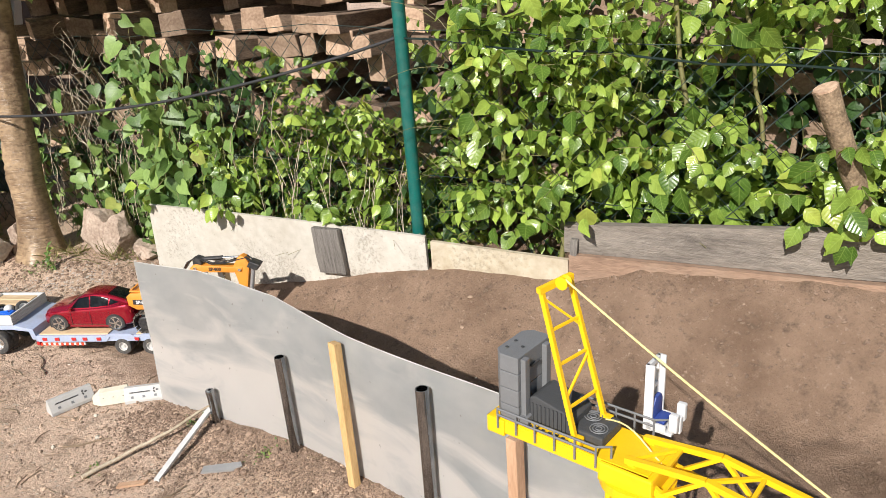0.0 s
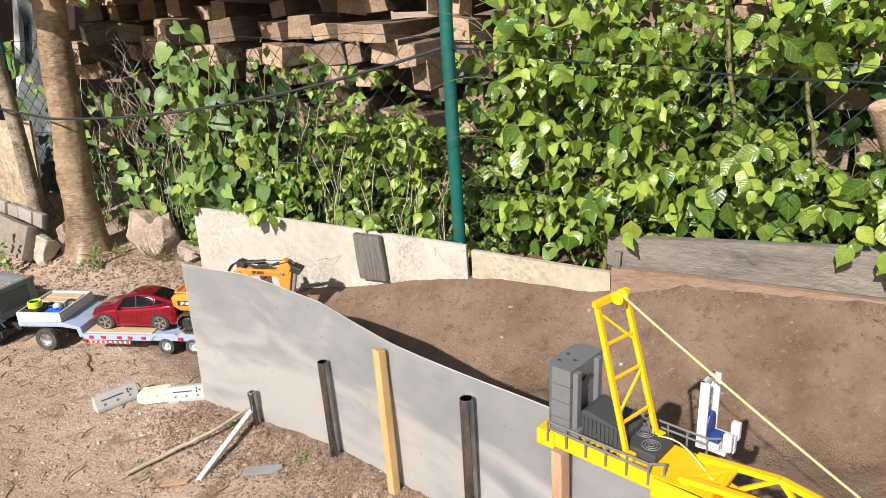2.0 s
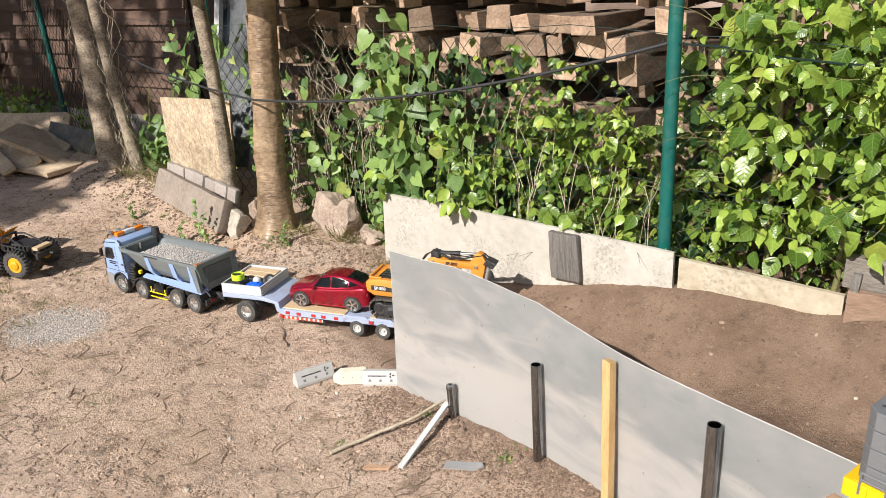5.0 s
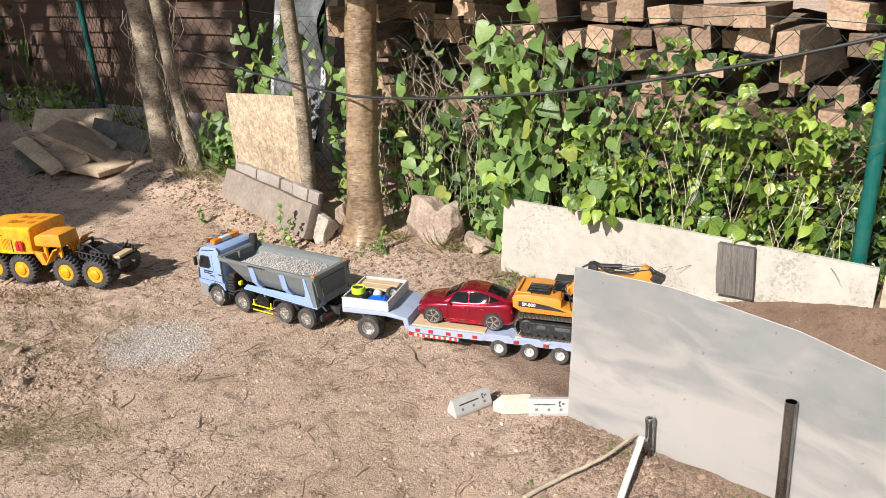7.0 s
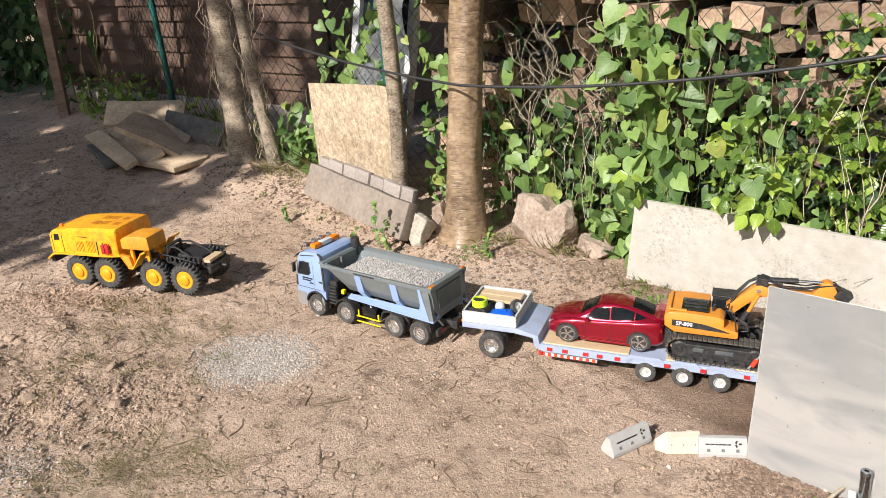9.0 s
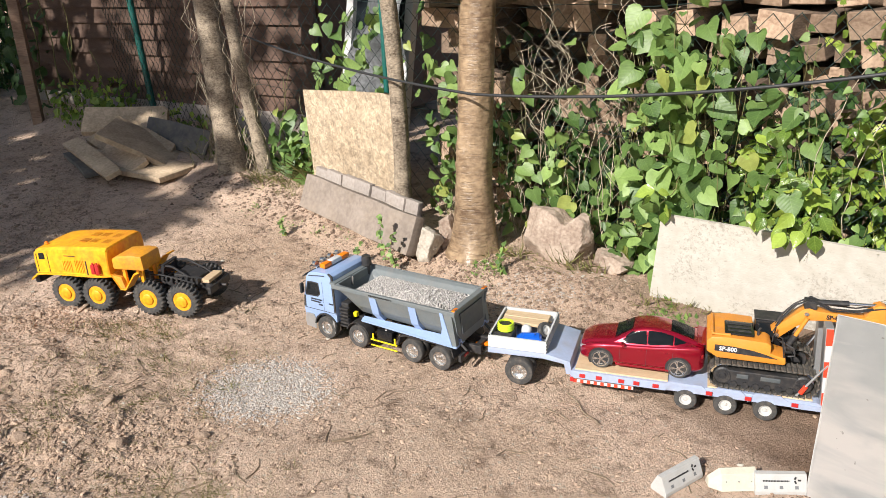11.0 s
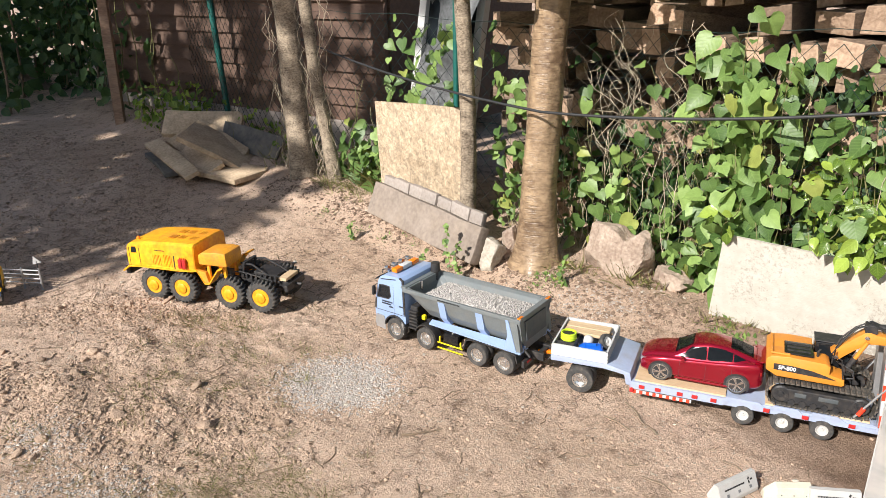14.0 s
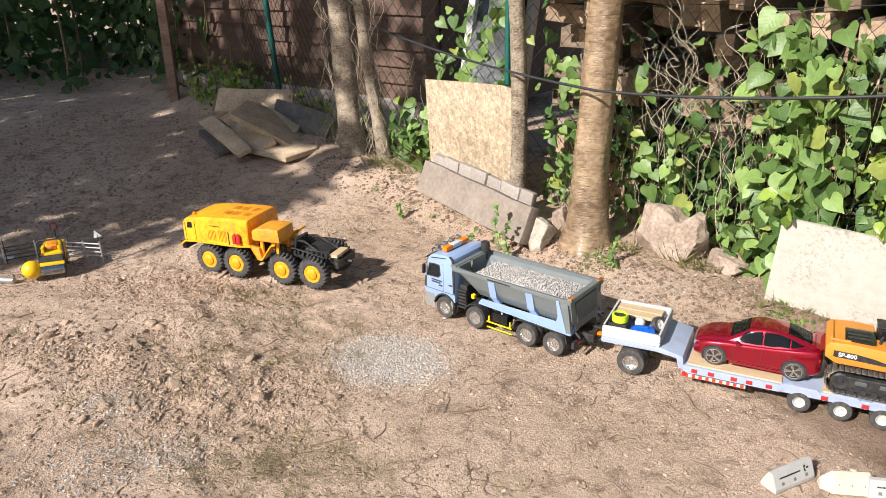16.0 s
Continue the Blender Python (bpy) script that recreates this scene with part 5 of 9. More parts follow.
def low_loader():
    t = thing("low_loader_trailer", TRAILER, "pale blue model low-loader trailer with plywood deck and red markers", "trailer")
    HW = 0.098
    big, rim = tyre_mesh(0.0415, 0.03, 0.023), rim_mesh(0.023, 0.03, CHROME)
    for s in (1, -1):
        wheel(t, big, rim, 0.0, s * (HW - 0.015), 0.0415, s, 0.031)
    small, rim2 = tyre_mesh(0.0295, 0.026, 0.0155), rim_mesh(0.0155, 0.026, RIM_WHITE)
    for x in (-0.453, -0.552, -0.649):
        for s in (1, -1):
            wheel(t, small, rim2, x, s * (HW - 0.013), 0.0295, s, 0.027)
    for x, z in ((0.0, 0.0415), (-0.453, 0.0295), (-0.552, 0.0295), (-0.649, 0.0295)):
        bm = bmesh.new()
        rod(bm, (x, -0.08, z), (x, 0.08, z), 0.006, 8)
        part("axle", bm, BLACK, t)
    bm = bmesh.new()
    box(bm, (0.01, 0, 0.07), (0.06, 0.06, 0.03), 0.004)
    part("axle_mount", bm, BLACK, t)
    # swan neck and its step down
    bm = bmesh.new()
    prism(bm, [(0.09, 0.094), (0.09, 0.112), (-0.08, 0.112), (-0.145, 0.097), (-0.152, 0.058), (-0.135, 0.058), (-0.128, 0.088), (-0.07, 0.096)], -HW, HW, 0.002)
    part("swan_neck", bm, BLUE_TRAILER, t, smooth=30)
    # load box on the swan neck
    for a, b, nm in (((0.088, HW - 0.003), (-0.075, HW - 0.003), "side_board"), ((0.088, -HW + 0.003), (-0.075, -HW + 0.003), "side_board"), ((0.086, -HW), (0.086, HW), "front_board"), ((-0.075, -HW), (-0.075, HW), "rear_board")):
        bm = bmesh.new()
        bar(bm, (*a, 0.131), (*b, 0.131), 0.005, 0.036)
        if nm == "rear_board":
            for z in (0.12, 0.13, 0.14):
                bar(bm, (a[0] - 0.0035, a[1], z), (b[0] - 0.0035, b[1], z), 0.002, 0.003)
        part(nm, bm, TUBE_WHITE, t, "white side board")
    bm = bmesh.new()
    bar(bm, (0.088, 0, 0.07), (0.155, 0, 0.062), 0.012, 0.008)
    part("drawbar", bm, AMBER, t, "orange drawbar")
    bm = bmesh.new()
    pipe(bm, [(0.1, 0.02, 0.07), (0.125, 0.03, 0.045), (0.15, 0.025, 0.05), (0.17, 0.01, 0.07)], 0.0018, 6)
    pipe(bm, [(0.1, -0.02, 0.07), (0.13, -0.035, 0.04), (0.165, -0.02, 0.068)], 0.0018, 6)
    part("hose", bm, BLACK, t)
    # low deck, and the raised rear deck over the wheels
    bm = bmesh.new()
    prism(bm, [(-0.145, 0.05), (-0.145, 0.072), (-0.425, 0.072), (-0.765, 0.072), (-0.79, 0.058), (-0.79, 0.05), (-0.7, 0.05), (-0.675, 0.05), (-0.43, 0.05)], -HW + 0.003, HW - 0.003, 0.001)
    deck = part("deck", bm, BLUE_TRAILER, t)
    for s in (1, -1):
        y0, y1 = s * (HW - 0.004), s * HW
        bm = bmesh.new()
        prism(bm, [(-0.148, 0.05), (-0.148, 0.072), (-0.40, 0.072), (-0.412, 0.078), (-0.49, 0.078), (-0.505, 0.066), (-0.515, 0.066), (-0.528, 0.078), (-0.585, 0.078), (-0.6, 0.066), (-0.61, 0.066), (-0.622, 0.078), (-0.68, 0.078), (-0.7, 0.066), (-0.79, 0.062),
                   (-0.79, 0.05), (-0.71, 0.05), (-0.69, 0.068), (-0.615, 0.068), (-0.605, 0.05), (-0.595, 0.068), (-0.515, 0.066), (-0.51, 0.05), (-0.5, 0.068), (-0.415, 0.068), (-0.4, 0.05)], y0, y1)
        part("side_frame", bm, BLUE_TRAILER, t)
        for x in (-0.18, -0.225, -0.285, -0.325, -0.375, -0.51, -0.605, -0.715):
            bm = bmesh.new()
            box(bm, (x, s * (HW + 0.001), 0.06), (0.016, 0.003, 0.011), 0.001)
            part("marker", bm, RED, t, "red side marker")
        bm = bmesh.new()
        box(bm, (-0.235, s * (HW - 0.008), 0.038), (0.165, 0.004, 0.009), 0.001)
        rail = part("warning_rail", bm, WHITE, t, "red and white warning rail")
        for i in range(9):
            bm = bmesh.new()
            box(bm, (-0.16 - i * 0.0185, s * (HW - 0.006), 0.038), (0.009, 0.003, 0.0095))
            part("stripe", bm, RED_BRIGHT, rail)
        bm = bmesh.new()
        box(bm, (-0.152, s * (HW - 0.006), 0.046), (0.012, 0.012, 0.02), 0.003)
        part("corner_lamp", bm, RED, t)
    for x0, x1 in ((-0.158, -0.405), (-0.505, -0.53), (-0.665, -0.755)):
        bm = bmesh.new()
        box(bm, ((x0 + x1) / 2, 0, 0.0735), (abs(x1 - x0), 2 * HW - 0.018, 0.005), 0.001)
        part("plywood", bm, PLY, deck, "pale plywood deck board")
    bm = bmesh.new()
    for y in (-0.05, 0.05):
        box(bm, (-0.43, y, 0.045), (0.6, 0.012, 0.014), 0.002)
    part("chassis", bm, BLACK, t)
    # upright loading ramps at the tail
    for s in (1, -1):
        y = s * (HW - 0.03)
        bm = bmesh.new()
        box(bm, (-0.782, y, 0.168), (0.019, 0.042, 0.225), 0.003)
        ramp = part("ramp", bm, SILVER, t, "upright silver loading ramp", loc=Matrix.Translation((-0.782, y, 0.06)) @ pose(0, 0, 0, 0, 4 if s > 0 else 3, 0) @ Matrix.Translation((0.782, -y, -0.06)))
        bm = bmesh.new()
        box(bm, (-0.7945, y, 0.172), (0.006, 0.038, 0.185), 0.001)
        part("ramp_board", bm, PLY, ramp, "plywood ramp board")
        for i in range(5):
            bm = bmesh.new()
            box(bm, (-0.782, y + s * 0.0225, 0.08 + i * 0.044), (0.015, 0.003, 0.0438))
            part("stripe", bm, RED_BRIGHT if i % 2 == 0 else WHITE, ramp)
        bm = bmesh.new()
        rod(bm, (-0.71, s * (HW - 0.012), 0.07), (-0.775, s * (HW - 0.008), 0.18), 0.0032, 8)
        part("ramp_strut", bm, SILVER, t)
        bm = bmesh.new()
        rod(bm, (-0.725, s * (HW - 0.011), 0.09), (-0.735, s * (HW - 0.01), 0.112), 0.006, 10)
        part("strut_grip", bm, RED_BRIGHT, t)
    for s in (1, -1):
        bm = bmesh.new()
        box(bm, (-0.795, s * 0.085, 0.044), (0.012, 0.03, 0.026), 0.003)
        part("tail_light", bm, RED, t)
        bm = bmesh.new()
        pts = [(-0.79, s * 0.05 + 0.006 * math.cos(i * 0.9), 0.055 + i * 0.0022 + 0.0) for i in range(26)]
        pts = [(a + 0.006 * math.sin(i * 0.9), b, c) for i, (a, b, c) in enumerate(pts)]
        pipe(bm, pts, 0.0014, 5)
        part("coil_spring", bm, AMBER, t)
    bm = bmesh.new()
    box(bm, (-0.792, 0, 0.05), (0.014, 0.17, 0.02), 0.003)
    part("rear_bar", bm, BLACK, t)
    return t


low_loader()


def on_trailer(x, y, z, turn=0.0):
    return TRAILER @ pose(x, y, z, 0, 0, turn)


def load_box_goods():
    b = thing("black_tray", on_trailer(0.052, 0.042, 0.112), "open black plastic tray with a lime green reel in it", "tray")
    bm = bmesh.new()
    box(bm, (0, 0, 0.016), (0.052, 0.06, 0.032), 0.003)
    part("body", bm, BLACK, b)
    bm = bmesh.new()
    for a, c in (((-0.026, -0.03), (-0.026, 0.03)), ((0.026, -0.03), (0.026, 0.03)), ((-0.026, -0.03), (0.026, -0.03)), ((-0.026, 0.03), (0.026, 0.03))):
        bar(bm, (*a, 0.034), (*c, 0.034), 0.003, 0.006)
    part("lip", bm, BLACK, b)
    r = thing("cord_reel", on_trailer(0.05, 0.045, 0.146), "lime green cord wound on a small reel", "reel")
    bm = bmesh.new()
    for i in range(4):
        pipe(bm, [(0.021 * math.cos(a / 4) , 0.021 * math.sin(a / 4), 0.004 + 0.0055 * i) for a in range(26)], 0.0034, 6)
    part("cord", bm, LIME, r, smooth=60)
    bm = bmesh.new()
    rod(bm, (0, 0, 0), (0, 0, 0.018), 0.018, 18)
    part("core", bm, BLACK, r)
    k = thing("blue_toolbox", on_trailer(-0.02, 0.052, 0.112, 12), "small bright blue plastic toolbox", "toolbox")
    bm = bmesh.new()
    prism(bm, [(-0.036, 0), (0.036, 0), (0.036, 0.018), (0.02, 0.028), (-0.028, 0.028), (-0.036, 0.02)], -0.018, 0.018, 0.002)
    part("body", bm, BLUE_TOOL, k, smooth=35)
    bm = bmesh.new()
    box(bm, (0, 0, 0.031), (0.03, 0.006, 0.006), 0.001)
    part("handle", bm, BLUE_TOOL, k)
    bm = bmesh.new()
    bmesh.ops.create_icosphere(bm, subdivisions=3, radius=0.0165)
    ball = part("white_ball", bm, WHITE, smooth=80, loc=on_trailer(-0.0, 0.0, 0.1285))
    tagged(ball, "small white ball lying among goods on the trailer", "ball")
    sp = thing("spare_wheel", on_trailer(-0.055, 0.0, 0.134) @ pose(0, 0, 0, 30, 0, 60), "spare model wheel with white rim lying on the trailer", "wheel")
    part("tyre", tyre_mesh(0.024, 0.016, 0.014), None, sp)
    part("rim", rim_mesh(0.014, 0.016, RIM_WHITE), None, sp)
    bm = bmesh.new()
    pipe(bm, [(-0.05 + 0.012 * math.sin(i), -0.02 - i * 0.004, 0.12 + 0.012 * math.sin(i * 0.7)) for i in range(12)], 0.0035, 6)
    ch = part("rusty_chain", bm, TWIG, loc=TRAILER.copy())
    tagged(ch, "coil of rusty chain on the trailer", "chain")
    for i in range(2):
        bm = bmesh.new()
        box(bm, (0, 0, 0.006), (0.135, 0.036, 0.01), 0.0015)
        tagged(part("wooden_board", bm, PLY, loc=on_trailer(0.012, -0.035 - 0.034 * i, 0.1305 + 0.0015 * i, -2)), "pale wooden board across the trailer's load box", "board", group="boards on the trailer")


load_box_goods()


# ---- red car ----
def car():
    t = thing("toy_car", on_trailer(-0.326, -0.0, 0.076) @ Matrix.Scale(1.04, 4), "glossy metallic red model coupe riding on the trailer", "car")
    W = 0.066
    # sections from nose to tail: x, half width, lower edge, belt height, roof height, roof half width
    rows = [(0.157, 0.034, 0.022, 0.045, 0.052, 0.026), (0.150, 0.052, 0.018, 0.053, 0.062, 0.040), (0.127, 0.062, 0.016, 0.063, 0.073, 0.046), (0.095, 0.066, 0.016, 0.069, 0.080, 0.050), (0.068, 0.066, 0.016, 0.072, 0.085, 0.051),
            (0.045, 0.066, 0.016, 0.073, 0.097, 0.047), (0.018, 0.066, 0.016, 0.075, 0.114, 0.043), (-0.01, 0.066, 0.016, 0.077, 0.121, 0.042), (-0.04, 0.066, 0.016, 0.079, 0.122, 0.042), (-0.07, 0.066, 0.016, 0.082, 0.118, 0.041),
            (-0.1, 0.067, 0.016, 0.085, 0.110, 0.041), (-0.125, 0.066, 0.017, 0.088, 0.101, 0.043), (-0.145, 0.063, 0.019, 0.088, 0.095, 0.045), (-0.156, 0.056, 0.024, 0.078, 0.086, 0.042), (-0.161, 0.046, 0.030, 0.060, 0.068, 0.034)]
    def smooth(pts, n):
        """Points along a curve through pts."""
        out = []
        for k in range(n):
            f = k / (n - 1) * (len(pts) - 1)
            b = min(int(f), len(pts) - 2)
            r = f - b
            p0, p1, p2, p3 = (Vector(pts[min(max(q, 0), len(pts) - 1)]) for q in (b - 1, b, b + 1, b + 2))
            out.append(0.5 * (2 * p1 + (p2 - p0) * r + (2 * p0 - 5 * p1 + 4 * p2 - p3) * r * r + (3 * p1 - p0 - 3 * p2 + p3) * r ** 3))
        return out

    rings = []
    for x, w2, lo, belt, roof, rw in smooth(rows, 170):
        half = [(w2 * 0.84, lo), (w2 * 0.975, lo + 0.008), (w2 * 0.985, lo + 0.35 * (belt - lo)), (w2, lo + 0.72 * (belt - lo)), (w2 * 0.975, belt - 0.004), (w2 * 0.90, belt + 0.0015), (w2 * 0.6 + rw * 0.35, belt * 0.65 + (roof - 0.008) * 0.35), (w2 * 0.3 + rw * 0.7, belt * 0.32 + (roof - 0.008) * 0.68), (rw * 1.05, roof - 0.008), (rw * 0.86, roof - 0.0018), (rw * 0.45, roof), (0.0, roof + 0.0006)]
        half = smooth([(y, z, 0) for y, z in half], 90)
        rings.append([(x, p[0], p[1]) for p in half] + [(x, -p[0], p[1]) for p in half[-2::-1]])
    bm = bmesh.new()
    loft(bm, rings)
    bmesh.ops.recalc_face_normals(bm, faces=bm.faces)
    bm.normal_update()

    def inside_outline(px, pz, pts):
        hit = False
        for (ax, az), (bx, bz) in zip(pts, pts[1:] + pts[:1]):
            if (az > pz) != (bz > pz) and px < (bx - ax) * (pz - az) / (bz - az) + ax:
                hit = not hit
        return hit

    def pane(name, chosen):
        """Glass that lies on the body's own skin over the chosen faces."""
        g = bmesh.new()
        verts = {}
        for f in chosen:
            quad = []
            for v in f.verts:
                if v.index not in verts:
                    verts[v.index] = g.verts.new(v.co + v.normal * 0.0007)
                quad.append(verts[v.index])
            g.faces.new(quad)
        bmesh.ops.solidify(g, geom=g.faces[:], thickness=0.0006)
        panes.append((name, g))

    bm.verts.index_update()
    panes = []
    side = (("side_window", [(0.05, 0.0775), (0.024, 0.1065), (-0.014, 0.114), (-0.017, 0.0805)]), ("side_window", [(-0.020, 0.081), (-0.0175, 0.1142), (-0.05, 0.1142), (-0.08, 0.107), (-0.082, 0.0865)]), ("quarter_window", [(-0.085, 0.0875), (-0.083, 0.106), (-0.114, 0.0945)]))
    for s in (1, -1):
        for nm, pts in side:
            pane(nm, [f for f in bm.faces if s * f.calc_center_median().y > 0.03 and abs(f.normal.z) < 0.86 and inside_outline(f.calc_center_median().x, f.calc_center_median().z, pts)])
    top = [(f, f.calc_center_median()) for f in bm.faces if f.normal.z > 0.3]
    pane("windscreen", [f for f, c in top if 0.021 < c.x < 0.064 and abs(c.y) < 0.034 + (c.x - 0.021) * 0.2 and f.normal.x > 0.15])
    pane("rear_window", [f for f, c in top if -0.131 < c.x < -0.074 and abs(c.y) < 0.033 and f.normal.x < -0.08])
    body = part("body", bm, RED_PAINT, t, smooth=50)
    for nm, g in panes:
        part(nm, g, GLASS, body, smooth=60)
    for s in (1, -1):
        bm = bmesh.new()
        for x in (0.05, -0.017, -0.082):
            box(bm, (x, s * 0.0664, 0.046), (0.0008, 0.001, 0.05))
        part("door_seam", bm, BLACK, body)
        for x in (-0.0, -0.064):
            bm = bmesh.new()
            box(bm, (x, s * 0.0665, 0.066), (0.013, 0.003, 0.003), 0.001)
            part("door_handle", bm, RED_PAINT, body)
        bm = bmesh.new()
        box(bm, (0.042, s * 0.071, 0.078), (0.01, 0.014, 0.01), 0.003)
        part("wing_mirror", bm, RED_PAINT, body, smooth=40)
        bm = bmesh.new()
        box(bm, (0.142, s * 0.044, 0.051), (0.022, 0.018, 0.010), 0.003, Euler((0, 0.3, -0.5 * s)).to_matrix())
        part("headlight", bm, SILVER, body, smooth=40)
        bm = bmesh.new()
        box(bm, (-0.151, s * 0.05, 0.066), (0.012, 0.02, 0.011), 0.003)
        part("tail_light", bm, TAIL_RED, body, smooth=40)
        bm = bmesh.new()
        box(bm, (-0.01, s * 0.065, 0.018), (0.14, 0.006, 0.006), 0.002)
        part("sill", bm, RED_PAINT, body)
    bm = bmesh.new()
    prism(bm, [(-0.138, 0.0965), (-0.152, 0.093), (-0.161, 0.097), (-0.139, 0.1)], -0.05, 0.05, 0.001)
    part("spoiler", bm, RED_PAINT, body)
    bm = bmesh.new()
    box(bm, (0.1545, 0, 0.042), (0.004, 0.03, 0.012), 0.002)
    part("grille", bm, BLACK, body)
    # wheels in dark arches
    tyre = tyre_mesh(0.0275, 0.02, 0.0205)
    bm = bmesh.new()
    lathe(bm, [(0.0215, -0.008), (0.0215, 0.0088), (0.0195, 0.0092), (0.0185, 0.003), (0.0, 0.002)], 28)
    for k in range(5):
        a = 6.2832 * k / 5
        for da in (-0.13, 0.13):
            bar(bm, (0.003 * math.cos(a), 0.0075, 0.003 * math.sin(a)), (0.0195 * math.cos(a + da), 0.0082, 0.0195 * math.sin(a + da)), 0.0028, 0.003, up=(0, 1, 0))
    rod(bm, (0, 0.004, 0), (0, 0.0092, 0), 0.0045, 12)
    rim = bpy.data.meshes.new("rim")
    bmesh.ops.recalc_face_normals(bm, faces=bm.faces)
    bm.to_mesh(rim)
    bm.free()
    rim.materials.append(CHROME)
    for x in (0.098, -0.098):
        for s in (1, -1):
            bm = bmesh.new()
            prism(bm, arch(x, 0.0325, 0.0275, 14, 205, -25), s * 0.052, s * 0.0672)
            part("wheel_arch", bm, BLACK, body)
            wheel(t, tyre, rim, x, s * 0.0585, 0.0275, s)
    return t


car()


# ---- excavator ----
def squash(obs, z0, k):
    """Lower the parts: heights over z0 shrink by k."""
    def low(z):
        return z0 + (z - z0) * k if z > z0 else z
    for ob in obs:
        m = ob.matrix_basis
        if m.to_3x3().row[2].to_tuple(3) == (0, 0, 1):
            off = m.translation.z
            for v in ob.data.vertices:
                v.co.z = low(v.co.z + off) - off
        else:
            ob.matrix_basis = Matrix.Translation((m.translation.x, m.translation.y, low(m.translation.z))) @ m.to_3x3().to_4x4() @ Matrix.Scale(0.88, 4)


def excavator():
    t = thing("toy_excavator", on_trailer(-0.634, 0.004, 0.0775) @ Matrix.Diagonal((0.95, 1, 1, 1)), "orange and black model excavator chained down on the trailer", "excavator")
    # crawler tracks: each a loop of plates round a black frame
    for s in (1, -1):
        y = s * 0.064
        bm = bmesh.new()
        prism(bm, [(-0.105, 0.018), (-0.09, 0.008), (0.09, 0.008), (0.105, 0.018), (0.108, 0.036), (0.085, 0.05), (-0.085, 0.05), (-0.108, 0.036)], y - 0.014, y + 0.014, 0.003)
        fr = part("track_frame", bm, BLACK, t)
        loop = []
        L0, r = 0.102, 0.0335
        for i in range(15):
            loop.append((-L0 + 2 * L0 * i / 15, r * 2 + 0.001, 0))
        for i in range(7):
            a = math.pi / 2 - math.pi * i / 7
            loop.append((L0 + r * math.cos(a), r + r * math.sin(a), a - math.pi / 2))
        for i in range(15):
            loop.append((L0 - 2 * L0 * i / 15, 0.0, math.pi))
        for i in range(7):
            a = -math.pi / 2 - math.pi * i / 7
            loop.append((-L0 + r * math.cos(a), r + r * math.sin(a), a - math.pi / 2))
        tb = bmesh.new()
        box(tb, (0, 0, 0), (0.0118, 0.044, 0.004), 0)
        box(tb, (0.004, 0, 0.003), (0.003, 0.044, 0.003), 0)
        plate = bpy.data.meshes.new("track_plate")
        tb.to_mesh(plate)
        tb.free()
        plate.materials.append(TRACK)
        for x, z, a in loop:
            part("track_plate", plate, None, fr, loc=Matrix.Translation((x, y, z + 0.002)) @ Euler((0, -a, 0)).to_matrix().to_4x4())
        for x in (-0.1, 0.1):
            bm = bmesh.new()
            lathe(bm, [(0.0, 0.006), (0.008, 0.006), (0.01, 0.003), (0.02, 0.003), (0.024, 0.0), (0.024, -0.012)], 20)
            for k in range(10):
                a = 6.2832 * k / 10
                rod(bm, (0.015 * math.cos(a), 0.003, 0.015 * math.sin(a)), (0.015 * math.cos(a), 0.005, 0.015 * math.sin(a)), 0.0015, 5)
            part("sprocket", bm, BLACK, fr, loc=Matrix.Translation((x, y + s * 0.012, 0.031)) @ (Matrix() if s > 0 else pose(0, 0, 0, 0, 0, 180)))
        for i in range(6):
            bm = bmesh.new()
            rod(bm, (-0.07 + i * 0.028, y + s * 0.006, 0.012), (-0.07 + i * 0.028, y + s * 0.018, 0.012), 0.009, 12)
            part("roller", bm, BLACK, fr)
        bm = bmesh.new()
        for gx0, gl in ((-0.02, 0.05), (0.05, 0.03)):
            bm = bmesh.new()
            box(bm, (gx0, y + s * 0.0145, 0.036), (gl, 0.004, 0.012), 0.002)
            part("track_guard", bm, BED_DARK, fr)
    bm = bmesh.new()
    box(bm, (0, 0, 0.045), (0.1, 0.09, 0.03), 0.006)
    rod(bm, (0, 0, 0.055), (0, 0, 0.076), 0.046, 24)
    part("undercarriage", bm, BLACK, t)
    # upper works; x towards the rear of the digger is +, the boom reaches to -x
    bm = bmesh.new()
    prism(bm, [(0.13, 0.09), (0.148, 0.105), (0.15, 0.155), (0.138, 0.172), (0.09, 0.178), (0.0, 0.172), (-0.012, 0.16), (-0.012, 0.125), (-0.05, 0.112), (-0.052, 0.085), (-0.045, 0.08), (0.12, 0.08)], 0.01, 0.074, 0.004)
    part("engine_cover", bm, ORANGE_PAINT, t, "orange engine cover", smooth=30)
    bm = bmesh.new()
    prism(bm, [(0.13, 0.09), (0.148, 0.105), (0.15, 0.155), (0.138, 0.172), (0.09, 0.178), (0.03, 0.174), (0.025, 0.085), (0.12, 0.08)], -0.074, 0.012, 0.004)
    part("counterweight", bm, ORANGE_PAINT, t, "orange counterweight", smooth=30)
    bm = bmesh.new()
    prism(bm, [(0.128, 0.112), (0.128, 0.14), (0.08, 0.139), (0.03, 0.13), (-0.005, 0.117), (-0.03, 0.104), (0.06, 0.109)], 0.0738, 0.0752)
    badge = part("badge_panel", bm, BLACK, t, "black curved panel with white lettering")
    letters("lettering", "SP-800", 0.021, WHITE, badge, side_text(0.094, 0.0756, 0.1245), "white lettering", 0.0007)
    bm = bmesh.new()
    box(bm, (0.068, 0.02, 0.1815), (0.075, 0.075, 0.01), 0.004)
    hatch = part("roof_hatch", bm, BLACK_GLOSS, t, "gloss black roof hatch", smooth=40)
